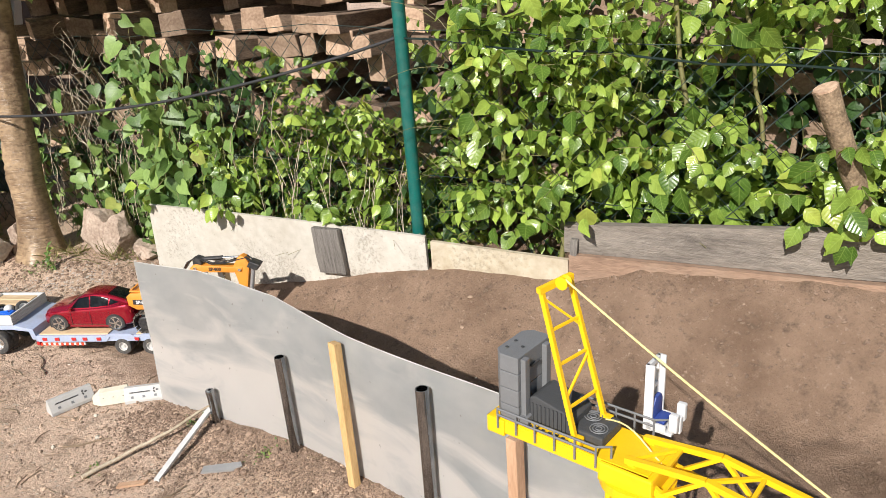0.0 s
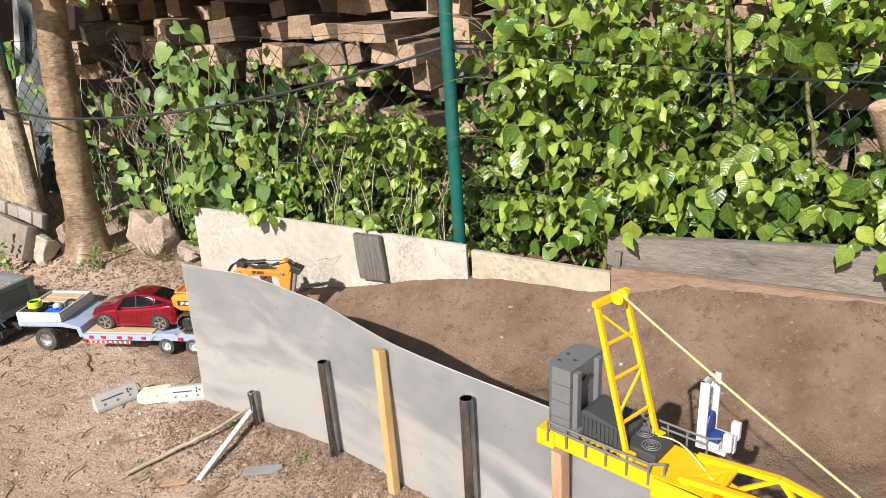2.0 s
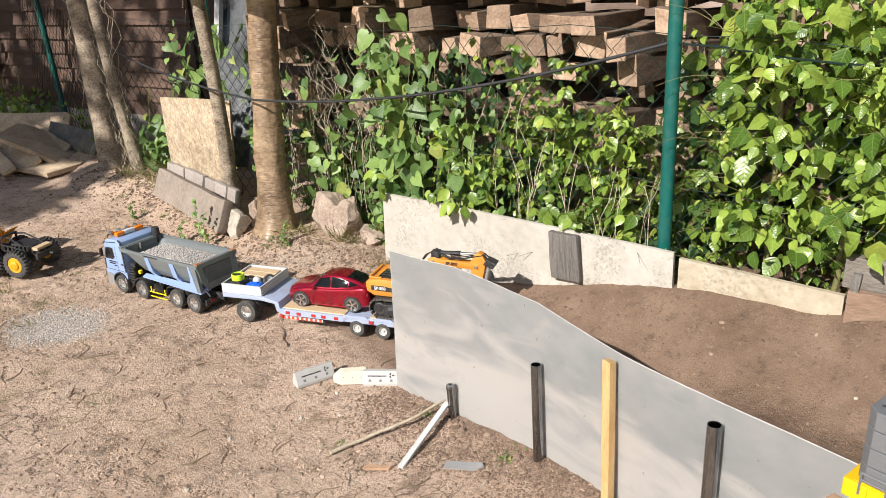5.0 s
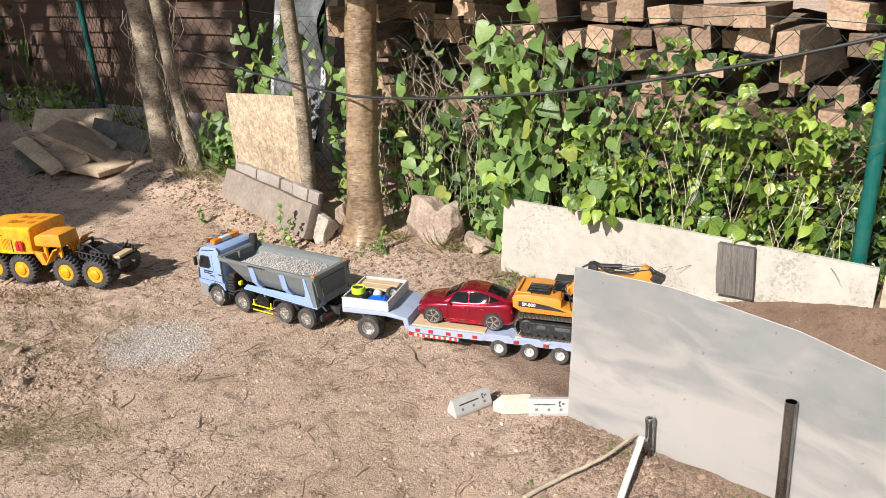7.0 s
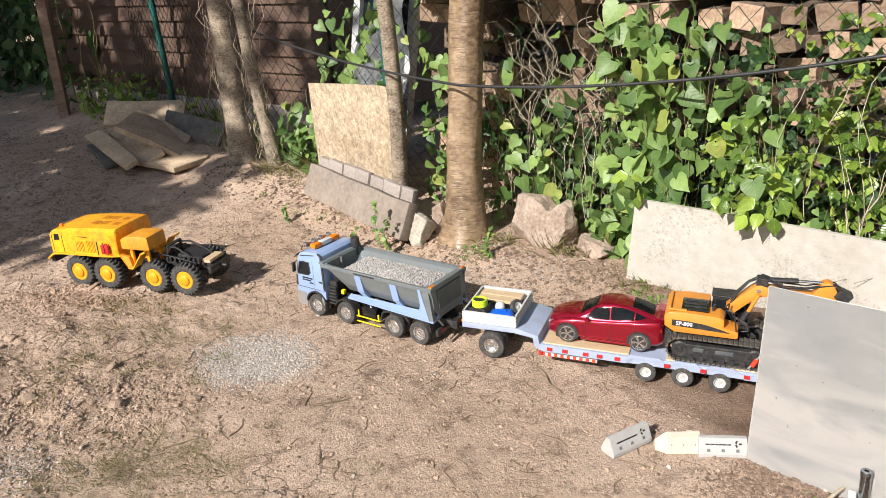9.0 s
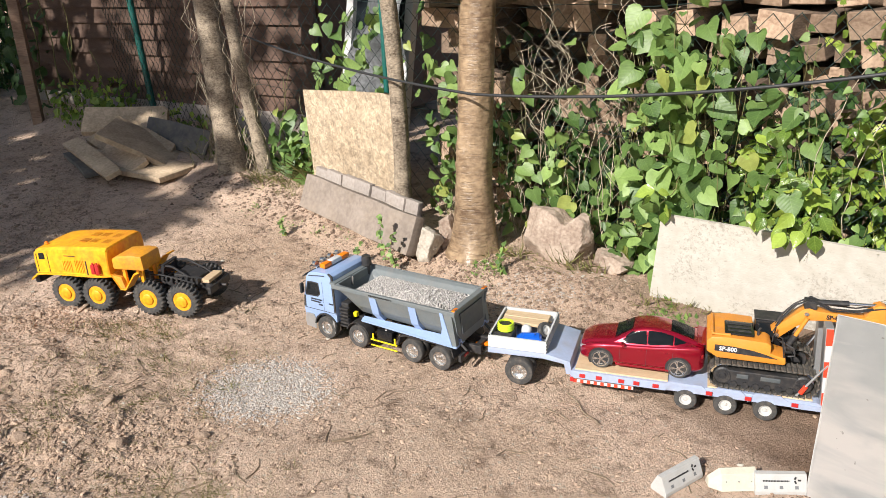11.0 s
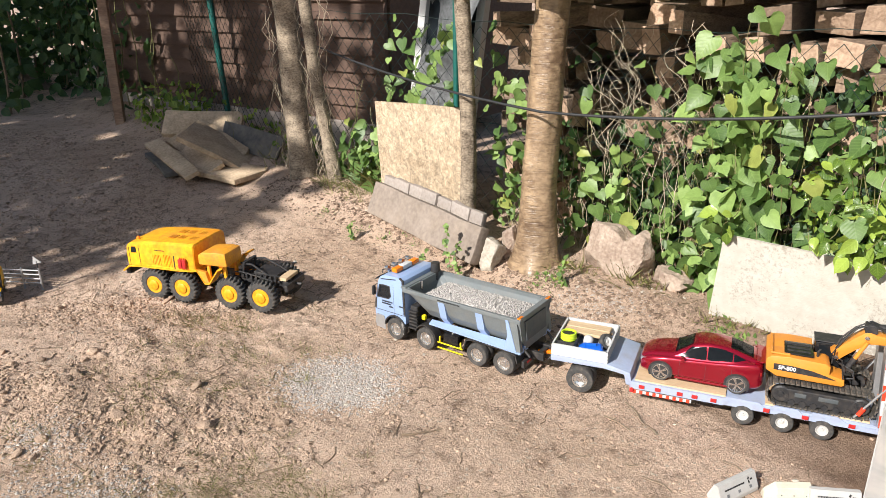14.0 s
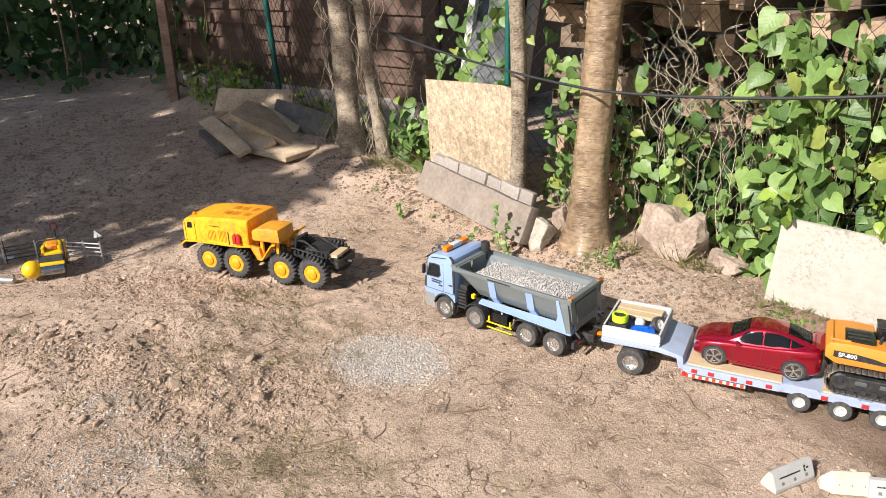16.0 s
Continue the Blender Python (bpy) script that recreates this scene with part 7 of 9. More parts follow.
def tube_post(x, y, top, r, lean, label, closed=False):
    z0 = height(x, y)
    bm = bmesh.new()
    a, b = Vector((0, 0, -0.03)), Vector((lean[0] * top, lean[1] * top, top - z0))
    q = (b - a).to_track_quat("Z", "Y").to_matrix().to_4x4()
    L = (b - a).length
    prof = [(r, 0), (r, L), (r * 0.86, L), (r * 0.86, L - 0.05), (0.0, L - 0.05)] if not closed else [(r, 0), (r, L - 0.012), (r * 1.12, L - 0.012), (r * 1.12, L - 0.002), (r, L), (r * 0.45, L), (r * 0.4, L - 0.004), (0, L - 0.004)]
    lathe(bm, prof, 24)
    bmesh.ops.transform(bm, matrix=Matrix.Translation(a) @ q @ pose(0, 0, 0, 90, 0, 0), verts=bm.verts)
    ob = part("steel_tube", bm, STEEL, smooth=40, loc=(x, y, z0))
    return tagged(ob, label, "steel tube", group="tubes before the screen")


tube_post(-0.653, 1.875, 0.12, 0.0105, (-0.05, 0.02), "short dark steel tube with a collar holding the screen", True)
tube_post(-0.392, 1.672, 0.316, 0.0125, (-0.035, 0.03), "tall dark steel tube holding the screen")
tube_post(-0.045, 1.335, 0.413, 0.0135, (-0.012, 0.02), "tallest dark steel tube holding the screen")


def stake(x, y, top, s, mat, lean, label):
    z0 = height(x, y)
    bm = bmesh.new()
    h = top - z0
    loft(bm, [[(-s[0] / 2, -s[1] / 2, -0.04), (s[0] / 2, -s[1] / 2, -0.04), (s[0] / 2, s[1] / 2, -0.04), (-s[0] / 2, s[1] / 2, -0.04)],
              [(lean * h - s[0] / 2, -s[1] / 2, h), (lean * h + s[0] / 2, -s[1] / 2, h), (lean * h + s[0] / 2, s[1] / 2, h - 0.004), (lean * h - s[0] / 2, s[1] / 2, h - 0.004)]])
    bmesh.ops.bevel(bm, geom=bm.edges[:], offset=0.0012, segments=1, affect="EDGES")
    ob = part("wooden_stake", bm, mat, loc=pose(x, y, z0, 0, 0, -44))
    return tagged(ob, label, "stake", group="stakes before the screen")


stake(-0.225, 1.50, 0.437, (0.022, 0.02), LATH, -0.045, "pale sawn wooden stake holding the screen")
stake(0.118, 1.178, 0.405, (0.022, 0.024), LATH_DULL, -0.03, "pinkish sawn wooden stake holding the screen")


# ---- model barrier blocks, sticks and scraps before the screen ----
def barrier(a, b, label, printed=True, mat=PRINT_WHITE):
    """A small concrete-style barrier: wedge section, three drain slots, writing along its face."""
    a, b = Vector(a), Vector(b)
    d = b - a
    L = d.length
    z = (height(*a) + height(*b)) / 2 + 0.002
    ang = math.degrees(math.atan2(d.y, d.x))
    mid = (a + b) / 2
    t = thing("barrier_block", pose(mid.x, mid.y, z, 0, 0, ang), label, "barrier", group="model barrier blocks")
    bm = bmesh.new()
    prism(bm, [(-0.022, 0.0), (-0.022, 0.010), (-0.006, 0.046), (0.006, 0.046), (0.022, 0.010), (0.022, 0.0)], -L / 2, L / 2, 0.001, axis="x")
    part("body", bm, mat, t)
    if printed:
        n = math.degrees(math.atan2(0.036, 0.016))
        face = Matrix.Translation((0, -0.0145, 0.0284)) @ pose(0, 0, 0, n, 0, 0)
        plate_bars(t, face @ Matrix.Translation((-L * 0.1, 0.004, 0)), (L * 0.52, 0.0034), INK)
        bm = bmesh.new()
        for i in range(3):
            box(bm, (L * 0.3 + 0.006 * math.cos(i * 2.1), 0.006 + 0.005 * math.sin(i * 2.1), 0), (0.007, 0.004, 0.0006), 0, Euler((0, 0, i * 1.0)).to_matrix())
        part("emblem", bm, INK, t, loc=face)
        for i in (-1, 0, 1):
            bm = bmesh.new()
            box(bm, (i * L * 0.3, -0.013, 0), (0.009, 0.001, 0.0008))
            box(bm, (i * L * 0.3, -0.01, 0), (0.0075, 0.007, 0.0006))
            part("drain_slot", bm, CRANE_GREY, t, loc=face)
    return t


barrier((-1.18, 1.985), (-1.092, 2.075), "grey-white model barrier with writing and slots, lying askew")
barrier((-0.972, 2.038), (-0.862, 2.055), "white model barrier with faint writing beside the screen")
t = thing("barrier_block", pose(-1.017, 2.047, 0.004, 0, 0, 12), "cream wedge-shaped barrier end piece", "barrier", group="model barrier blocks")
bm = bmesh.new()
loft(bm, [[(0.05, -0.03, 0), (0.05, -0.018, 0.04), (0.05, 0.0, 0.046), (0.05, 0.022, 0.0)], [(-0.03, -0.03, 0), (-0.03, -0.018, 0.038), (-0.03, 0.0, 0.044), (-0.03, 0.022, 0.0)], [(-0.055, -0.012, 0), (-0.055, -0.008, 0.018), (-0.055, 0.002, 0.022), (-0.055, 0.012, 0.0)]])
bmesh.ops.bevel(bm, geom=bm.edges[:], offset=0.001, segments=1, affect="EDGES")
body = part("body", bm, PRINT_CREAM, t)
rng = random.Random(3)
for i in range(5):
    bm = bmesh.new()
    rod(bm, (0, 0, 0), (0, 0, 0.0012), 0.0016, 8)
    part("screw_hole", bm, CRANE_GREY, body, loc=Matrix.Translation((-0.02 + i * 0.014, -0.0235 + 0.003 * (i % 2), 0.0225 + 0.002 * (i % 2))) @ pose(0, 0, 0, 72, 0, 0))


def ground_pipe(name, pts, r, seg, mat, label, category, taper=None, lift=0.0, group=""):
    bm = bmesh.new()
    pipe(bm, [(x, y, rough_height(x, y) + r + lift + dz) for x, y, dz in pts], r, seg, taper=taper)
    return tagged(part(name, bm, mat, smooth=50), label, category, group)


ground_pipe("wooden_stick", [(-0.945 + 0.262 * i / 12, 1.672 + 0.236 * i / 12 + 0.008 * math.sin(i * 0.6), 0.004 + 0.02 * S(i / 12)) for i in range(13)], 0.0058, 8, VINE_DRY, "long thin brown stick lying on the soil", "stick", 0.0038)
bm = bmesh.new()
bar(bm, (-0.742, 1.638, 0.010), (-0.672, 1.895, 0.05), 0.015, 0.008)
tagged(part("white_rail", bm, TUBE_WHITE), "thin white plastic rail leaning on a short tube", "rail")
bm = bmesh.new()
prism(bm, [(-0.05, -0.014), (0.03, -0.018), (0.052, -0.004), (0.046, 0.012), (-0.048, 0.012)], 0, 0.004, axis="z")
tagged(part("metal_plate", bm, SILVER, loc=pose(-0.578, 1.65, rough_height(-0.578, 1.65) + 0.007, 2, -3, 2)), "small thin grey metal plate on the soil", "plate")
bm = bmesh.new()
prism(bm, [(-0.035, -0.008), (0.03, -0.009), (0.038, 0.004), (-0.03, 0.008)], 0, 0.006, axis="z")
tagged(part("wood_chip", bm, LATH_DULL, loc=pose(-0.80, 1.628, 0.01, 3, 2, 12)), "flat reddish wood chip on the soil", "wood chip")


# ---- tower crane ----
def tower_crane():
    ca = math.degrees(math.atan2(-0.65, 0.76))
    O = Vector((0.067, 1.017))
    m = pose(O.x, O.y, 0, 0, 0, ca)
    t = thing("toy_tower_crane", m @ Matrix.Translation((0.2, 0.03, height(0.24, 0.91))), "bright yellow model tower crane with grey counterweights", "tower crane")
    dz = height(0.24, 0.91)
    base = Matrix.Translation((-0.2, -0.03, -dz))

    def add(name, bm, mat, parent=None, label="", smooth=None):
        bmesh.ops.transform(bm, matrix=base, verts=bm.verts)
        return part(name, bm, mat, parent or t, label, smooth)

    # counter-jib deck with side girders and plank holes
    bm = bmesh.new()
    prism(bm, [(0.0, 0.0), (0.16, -0.002), (0.235, 0.0), (0.235, 0.072), (0.16, 0.075), (0.0, 0.085)], 0.556, 0.562, axis="z")
    add("deck", bm, YELLOW, label="yellow counter-jib deck")
    for y0, y1 in ((0.002, 0.0), (0.083, 0.073)):
        bm = bmesh.new()
        bar(bm, (0.0, y0, 0.55), (0.235, y1, 0.55), 0.007, 0.02)
        add("girder", bm, YELLOW)
    bm = bmesh.new()
    box(bm, (0.004, 0.042, 0.548), (0.03, 0.092, 0.026), 0.002)
    add("end_beam", bm, YELLOW)
    for i in range(9):
        for j in range(2):
            bm = bmesh.new()
            box(bm, (0.035 + i * 0.0105, 0.008 + j * 0.007, 0.5625), (0.005, 0.0035, 0.0008))
            add("grating_hole", bm, CRANE_DARK)
    # handrails
    for y, x0, x1 in ((-0.006, 0.01, 0.165), (0.092, 0.06, 0.2)):
        bm = bmesh.new()
        for z in (0.57, 0.58):
            pipe(bm, [(x0, y, z), (x1, y, z)], 0.0018, 6)
        for i in range(6):
            x = x0 + (x1 - x0) * i / 5
            pipe(bm, [(x, y, 0.548), (x, y, 0.581)], 0.0016, 6)
        pipe(bm, [(x1, y, 0.58), (x1 + 0.016, y + 0.012, 0.58), (x1 + 0.016, y + 0.012, 0.558)], 0.0018, 6)
        add("handrail", bm, CRANE_GREY, label="thin grey handrail")
    # counterweight slabs
    for i in range(4):
        bm = bmesh.new()
        prism(bm, [(0.0, 0.012), (0.012, 0.0), (0.042, 0.0), (0.042, 0.085), (0.012, 0.085), (0.0, 0.073)], 0.563 + i * 0.0262, 0.588 + i * 0.0262, 0.0012, axis="z")
        add("counterweight_slab", bm, CRANE_GREY, label="grey counterweight slab")
    for x, y in ((0.012, 0.018), (0.012, 0.04), (0.03, 0.03)):
        bm = bmesh.new()
        rod(bm, (x, y, 0.6685), (x, y, 0.6692), 0.0024, 10)
        add("bolt_hole", bm, CRANE_DARK)
    for y in (0.012, 0.066):
        bm = bmesh.new()
        box(bm, (0.046, y, 0.613), (0.008, 0.011, 0.1), 0.001)
        box(bm, (0.048, y, 0.570), (0.014, 0.018, 0.012), 0.001)
        add("clamp_post", bm, CRANE_GREY)
    bm = bmesh.new()
    box(bm, (0.044, 0.04, 0.643), (0.003, 0.02, 0.003))
    add("slot", bm, CRANE_DARK)
    # winch housing with two fans
    bm = bmesh.new()
    prism(bm, [(0.05, 0.562), (0.05, 0.602), (0.058, 0.606), (0.112, 0.594), (0.118, 0.588), (0.118, 0.562)], 0.016, 0.07, 0.002)
    add("winch_housing", bm, CRANE_DARK, label="dark grey ribbed winch housing")
    for i in range(9):
        bm = bmesh.new()
        box(bm, (0.055 + i * 0.0065, 0.0155, 0.58), (0.0025, 0.003, 0.03))
        add("rib", bm, CRANE_DARK)
    bm = bmesh.new()
    box(bm, (0.138, 0.044, 0.57), (0.05, 0.056, 0.016), 0.003)
    add("fan_housing", bm, CRANE_DARK)
    for x, y in ((0.128, 0.056), (0.148, 0.034)):
        bm = bmesh.new()
        for r in (0.004, 0.008, 0.012):
            pipe(bm, [(x + r * math.cos(6.2832 * k / 16), y + r * math.sin(6.2832 * k / 16), 0.579) for k in range(17)], 0.0009, 4)
        add("fan_guard", bm, CRANE_GREY)
    # A-frame
    fl, fr, al, ar = Vector((0.13, 0.006, 0.562)), Vector((0.141, 0.068, 0.566)), Vector((0.072, 0.012, 0.772)), Vector((0.086, 0.06, 0.776))
    for a, b in ((fl, al), (fr, ar)):
        bm = bmesh.new()
        bar(bm, a, b, 0.0062, 0.0062, up=(0, 1, 0))
        box(bm, a + Vector((0, 0, 0.006)), (0.018, 0.015, 0.014), 0.003)
        add("a_frame_leg", bm, YELLOW)
    for f0, f1 in ((0.12, 0.12), (0.4, 0.4), (0.62, 0.62)):
        bm = bmesh.new()
        bar(bm, fl.lerp(al, f0 + 0.12), fr.lerp(ar, f1 + 0.12), 0.0034)
        add("a_frame_rung", bm, YELLOW)
    for f0, f1 in ((0.3, 0.5), (0.95, 0.68)):
        bm = bmesh.new()
        bar(bm, fl.lerp(al, f0), fr.lerp(ar, f1), 0.0032)
        add("a_frame_brace", bm, YELLOW)
    bm = bmesh.new()
    bar(bm, al + Vector((0, -0.006, 0)), ar + Vector((0, 0.006, 0)), 0.0078, 0.0078)
    add("a_frame_head", bm, YELLOW)
    bm = bmesh.new()
    mid = (al + ar) / 2
    lathe(bm, [(0.004, -0.006), (0.009, -0.006), (0.006, -0.002), (0.006, 0.002), (0.009, 0.006), (0.004, 0.006)], 16, c=(mid.x + 0.012, mid.y, mid.z + 0.004))
    add("pulley", bm, YELLOW)
    # slewing platform and mast
    bm = bmesh.new()
    box(bm, (0.205, 0.036, 0.545), (0.075, 0.085, 0.03), 0.004)
    rod(bm, (0.205, 0.036, 0.518), (0.205, 0.036, 0.532), 0.05, 28)
    add("slewing_platform", bm, YELLOW)
    g = dz
    legs = [(0.178, 0.008), (0.234, 0.008), (0.234, 0.064), (0.178, 0.064)]
    for x, y in legs:
        bm = bmesh.new()
        bar(bm, (x, y, g - 0.01), (x, y, 0.52), 0.007, 0.007, up=(0, 1, 0))
        add("mast_leg", bm, YELLOW)
    n = 7
    for (x0, y0), (x1, y1) in zip(legs, legs[1:] + legs[:1]):
        for i in range(n):
            z0, z1 = g + (0.52 - g) * i / n, g + (0.52 - g) * (i + 1) / n
            bm = bmesh.new()
            a, b = ((x0, y0, z0), (x1, y1, z1)) if i % 2 else ((x1, y1, z0), (x0, y0, z1))
            bar(bm, a, b, 0.004)
            add("mast_brace", bm, YELLOW)
    bm = bmesh.new()
    box(bm, (0.206, 0.036, g + 0.008), (0.2, 0.2, 0.016), 0.004)
    add("base_plate", bm, CRANE_GREY)
    # jib: lattice box girder running out over the yard
    lo0, lo1, hi0, hi1 = [], [], [], []
    n = 14
    for i in range(n + 1):
        f = i / n
        x, z = 0.2 + 0.72 * f, 0.546 - 0.115 * f
        hgt = 0.022 + 0.03 * S(f * 6) if f < 0.5 else 0.052
        lo0.append(Vector((x, 0.006, z)))
        lo1.append(Vector((x, 0.066, z)))
        hi0.append(Vector((x, 0.008, z + hgt)))
        hi1.append(Vector((x, 0.064, z + hgt)))
    for ch in (lo0, lo1, hi0, hi1):
        bm = bmesh.new()
        bar(bm, ch[0], ch[2], 0.008, 0.008)
        bar(bm, ch[2], ch[-1], 0.008, 0.008)
        add("jib_chord", bm, YELLOW)
    for i in range(n):
        for lo, hi in ((lo0, hi0), (lo1, hi1)):
            bm = bmesh.new()
            bar(bm, lo[i] if i % 2 else hi[i], hi[i + 1] if i % 2 else lo[i + 1], 0.0055)
            add("jib_brace", bm, YELLOW)
        bm = bmesh.new()
        bar(bm, hi0[i], hi1[i] if i % 2 else hi1[i + 1], 0.0048)
        add("jib_brace", bm, YELLOW)
        bm = bmesh.new()
        bar(bm, lo0[i + 1], lo1[i + 1], 0.0048)
        add("jib_brace", bm, YELLOW)
    # operator's cab
    bm = bmesh.new()
    for c, sz in (((0.186, 0.0955, 0.61), (0.005, 0.006, 0.1)), ((0.186, 0.1285, 0.61), (0.005, 0.006, 0.1)), ((0.186, 0.112, 0.656), (0.005, 0.038, 0.008)), ((0.186, 0.112, 0.618), (0.005, 0.034, 0.006)), ((0.186, 0.112, 0.578), (0.005, 0.034, 0.03))):
        box(bm, c, sz, 0.0008)
    cab = add("cab_frame", bm, WHITE, label="white cab frame with open front")
    for y in (0.095, 0.131):
        bm = bmesh.new()
        box(bm, (0.2, y, 0.568), (0.03, 0.004, 0.012), 0.001)
        add("cab_sill", bm, WHITE)
        bm = bmesh.new()
        box(bm, (0.19, y, 0.61), (0.012, 0.004, 0.1), 0.001)
        add("cab_pillar", bm, WHITE)
    bm = bmesh.new()
    box(bm, (0.204, 0.113, 0.563), (0.04, 0.04, 0.004), 0.001)
    add("cab_floor", bm, WHITE)
    bm = bmesh.new()
    prism(bm, [(0.099, 0.566), (0.127, 0.566), (0.127, 0.597), (0.121, 0.607), (0.105, 0.607), (0.099, 0.597)], 0.19, 0.196, 0.002, axis="x")
    box(bm, (0.202, 0.113, 0.574), (0.018, 0.026, 0.006), 0.002)
    add("seat", bm, NAVY, label="navy blue operator seat", smooth=40)
    for y, z in ((0.1, 0.58), (0.126, 0.585), (0.113, 0.572)):
        bm = bmesh.new()
        box(bm, (0.224, y, z), (0.012, 0.009, 0.026), 0.002)
        add("control_console", bm, WHITE)
    # ropes
    bm = bmesh.new()
    a, b = mid + Vector((0.015, 0, 0.008)), Vector((0.52, 0.036, 0.553))
    pipe(bm, [a.lerp(b, i / 20) - Vector((0, 0, 0.006 * 4 * (i / 20) * (1 - i / 20))) for i in range(21)], 0.0015, 6)
    add("pendant_rope", bm, ROPE, label="yellowish cord from the A-frame to the jib")
    bm = bmesh.new()
    a, b = Vector((0.145, 0.06, 0.578)), Vector((0.26, 0.03, 0.565))
    pipe(bm, [a.lerp(b, i / 10) + Vector((0, 0, 0.012 * math.sin(i * 0.5))) for i in range(11)], 0.0012, 5)
    add("hoist_rope", bm, ROPE)
    return t


tower_crane()


# ---- timber stack behind the fence ----
def timber_stack():
    t = thing("timber_stack", Matrix(), "tall stack of weathered timber beams with sawn ends behind the fence", "timber stack")
    rng = random.Random(11)
    shapes = []
    for k in range(14):
        bm = bmesh.new()
        w2, h2, L = (0.06, 0.07, 0.075, 0.085, 0.09, 0.1, 0.11, 0.115, 0.12, 0.13, 0.14, 0.17, 0.09, 0.1)[k], rng.uniform(0.06, 0.105), rng.uniform(0.35, 0.95)
        box(bm, (0, L / 2, 0), (w2, L, h2), 0.004)
        bmesh.ops.subdivide_edges(bm, edges=[e for e in bm.edges if e.calc_length() > 0.3], cuts=3, use_grid_fill=True)
        skew = Vector((rng.uniform(-0.25, 0.25), 0, rng.uniform(-0.3, 0.3)))
        for v in bm.verts:
            v.co.y += skew.dot(v.co) * (1 if v.co.y < L / 2 else 0)
            v.co += Vector((noise.noise(v.co * 9 + Vector((k, 0, 0))), 0.8 * noise.noise(v.co * 8 + Vector((0, k, 0))), noise.noise(v.co * 9 + Vector((0, 0, k))))) * 0.012
        bmesh.ops.recalc_face_normals(bm, faces=bm.faces)
        me = bpy.data.meshes.new("beam")
        bm.to_mesh(me)
        bm.free()
        me.materials.append(BEAM)
        me.materials.append(BEAM_END)
        for p in me.polygons:
            if abs(p.normal.y) > 0.75:
                p.material_index = 1
        shapes.append((me, w2, h2))
    z = 0.13
    layer = 0
    while z < 1.7:
        u = -1.4 + rng.uniform(0, 0.15)
        face = 0.44 + rng.uniform(-0.06, 0.06) + 0.12 * (layer % 4 == 3)
        while u < 3.4:
            me, w2, h2 = shapes[rng.randrange(14)]
            if rng.random() < (0.88 if u > 0.1 else 0.62):
                part("beam", me, None, t, loc=fence_pose(u + w2 / 2, face + rng.uniform(-0.13, 0.13), z + h2 / 2 - 0.04 + rng.uniform(-0.006, 0.006), turn=rng.gauss(0, 10), ry=rng.gauss(0, 5), rx=rng.gauss(0, 2.5)))
            u += w2 + abs(rng.gauss(0, 0.03))
        for d in (1.0, 1.25):
            u = -1.9 + rng.uniform(0, 0.3)
            while layer % 2 and u < 3.3:
                me, w2, h2 = shapes[rng.randrange(6, 14)]
                part("beam", me, None, t, loc=fence_pose(u, d + rng.uniform(-0.06, 0.06), z, turn=-90 + rng.uniform(-12, 12), ry=rng.uniform(-5, 5)))
                u += rng.uniform(0.6, 1.0)
        z += 0.088
        layer += 1
    return t


timber_stack()


# ---- shed wall behind the far fence ----
def shed():
    a, b = Vector((-3.05, 4.78)), Vector((-6.0, 5.85))
    d = (b - a)
    L, ang = d.length, math.degrees(math.atan2(d.y, d.x))
    t = thing("garden_shed", pose(a.x, a.y, 0.2, 0, 0, ang), "dark brown shed with horizontal board siding on a pale plinth", "shed")
    bm = bmesh.new()
    box(bm, (L / 2, -0.9, 1.05), (L, 1.7, 2.1))
    part("core_wall", bm, SIDING, t)
    bm = bmesh.new()
    box(bm, (L / 2, 0.0, 0.02), (L, 0.05, 0.17), 0.004)
    part("plinth", bm, PALE_SLAB, t, "pale plinth strip")
    sh = bmesh.new()
    prism(sh, [(-0.05, 0.0), (-0.012, 0.0), (-0.036, 0.112), (-0.05, 0.112)], 0, L, 0, axis="x")
    me = bpy.data.meshes.new("siding_board")
    bmesh.ops.recalc_face_normals(sh, faces=sh.faces)
    sh.to_mesh(me)
    sh.free()
    me.materials.append(SIDING)
    for i in range(18):
        part("siding_board", me, None, t, loc=(0, 0.03, 0.1 + i * 0.108))
    bm = bmesh.new()
    prism(bm, [(0.2, 2.1), (-1.95, 2.1), (-1.95, 2.14), (-0.85, 2.6), (0.2, 2.14)], -0.15, L + 0.15, axis="x")
    part("roof", bm, SLATE, t)


# ---- the wall faces the yard: its local y points there ----
shed()


def timber_post(p, w2, h, label, lean=0.0):
    z = height(*p)
    bm = bmesh.new()
    loft(bm, [[(-w2, -w2, -0.05), (w2, -w2, -0.05), (w2, w2, -0.05), (-w2, w2, -0.05)], [(lean - w2, -w2, h), (lean + w2, -w2, h), (lean + w2, w2, h), (lean - w2, w2, h)]])
    tagged(part("timber_post", bm, BROWN_PLANK, loc=pose(*p, z, 0, 0, 25)), label, "post")


timber_post((-5.35, 5.05), 0.032, 1.9, "brown square timber post at the end of the fence", 0.03)

for x, y, z, turn, rx, ry, L in ((-7.25, 6.3, 0.26, 28, 10, 28, 0.5), (-6.98, 6.42, 0.33, 10, 4, 80, 0.36)):
    bm = bmesh.new()
    box(bm, (0, 0, 0), (L, 0.03, 0.09), 0.004)
    tagged(part("broken_board", bm, GREY_PLANK, loc=pose(x, y, z, rx, ry, turn)), "pale weathered broken board lying by the hedge", "board", group="broken boards by the hedge")

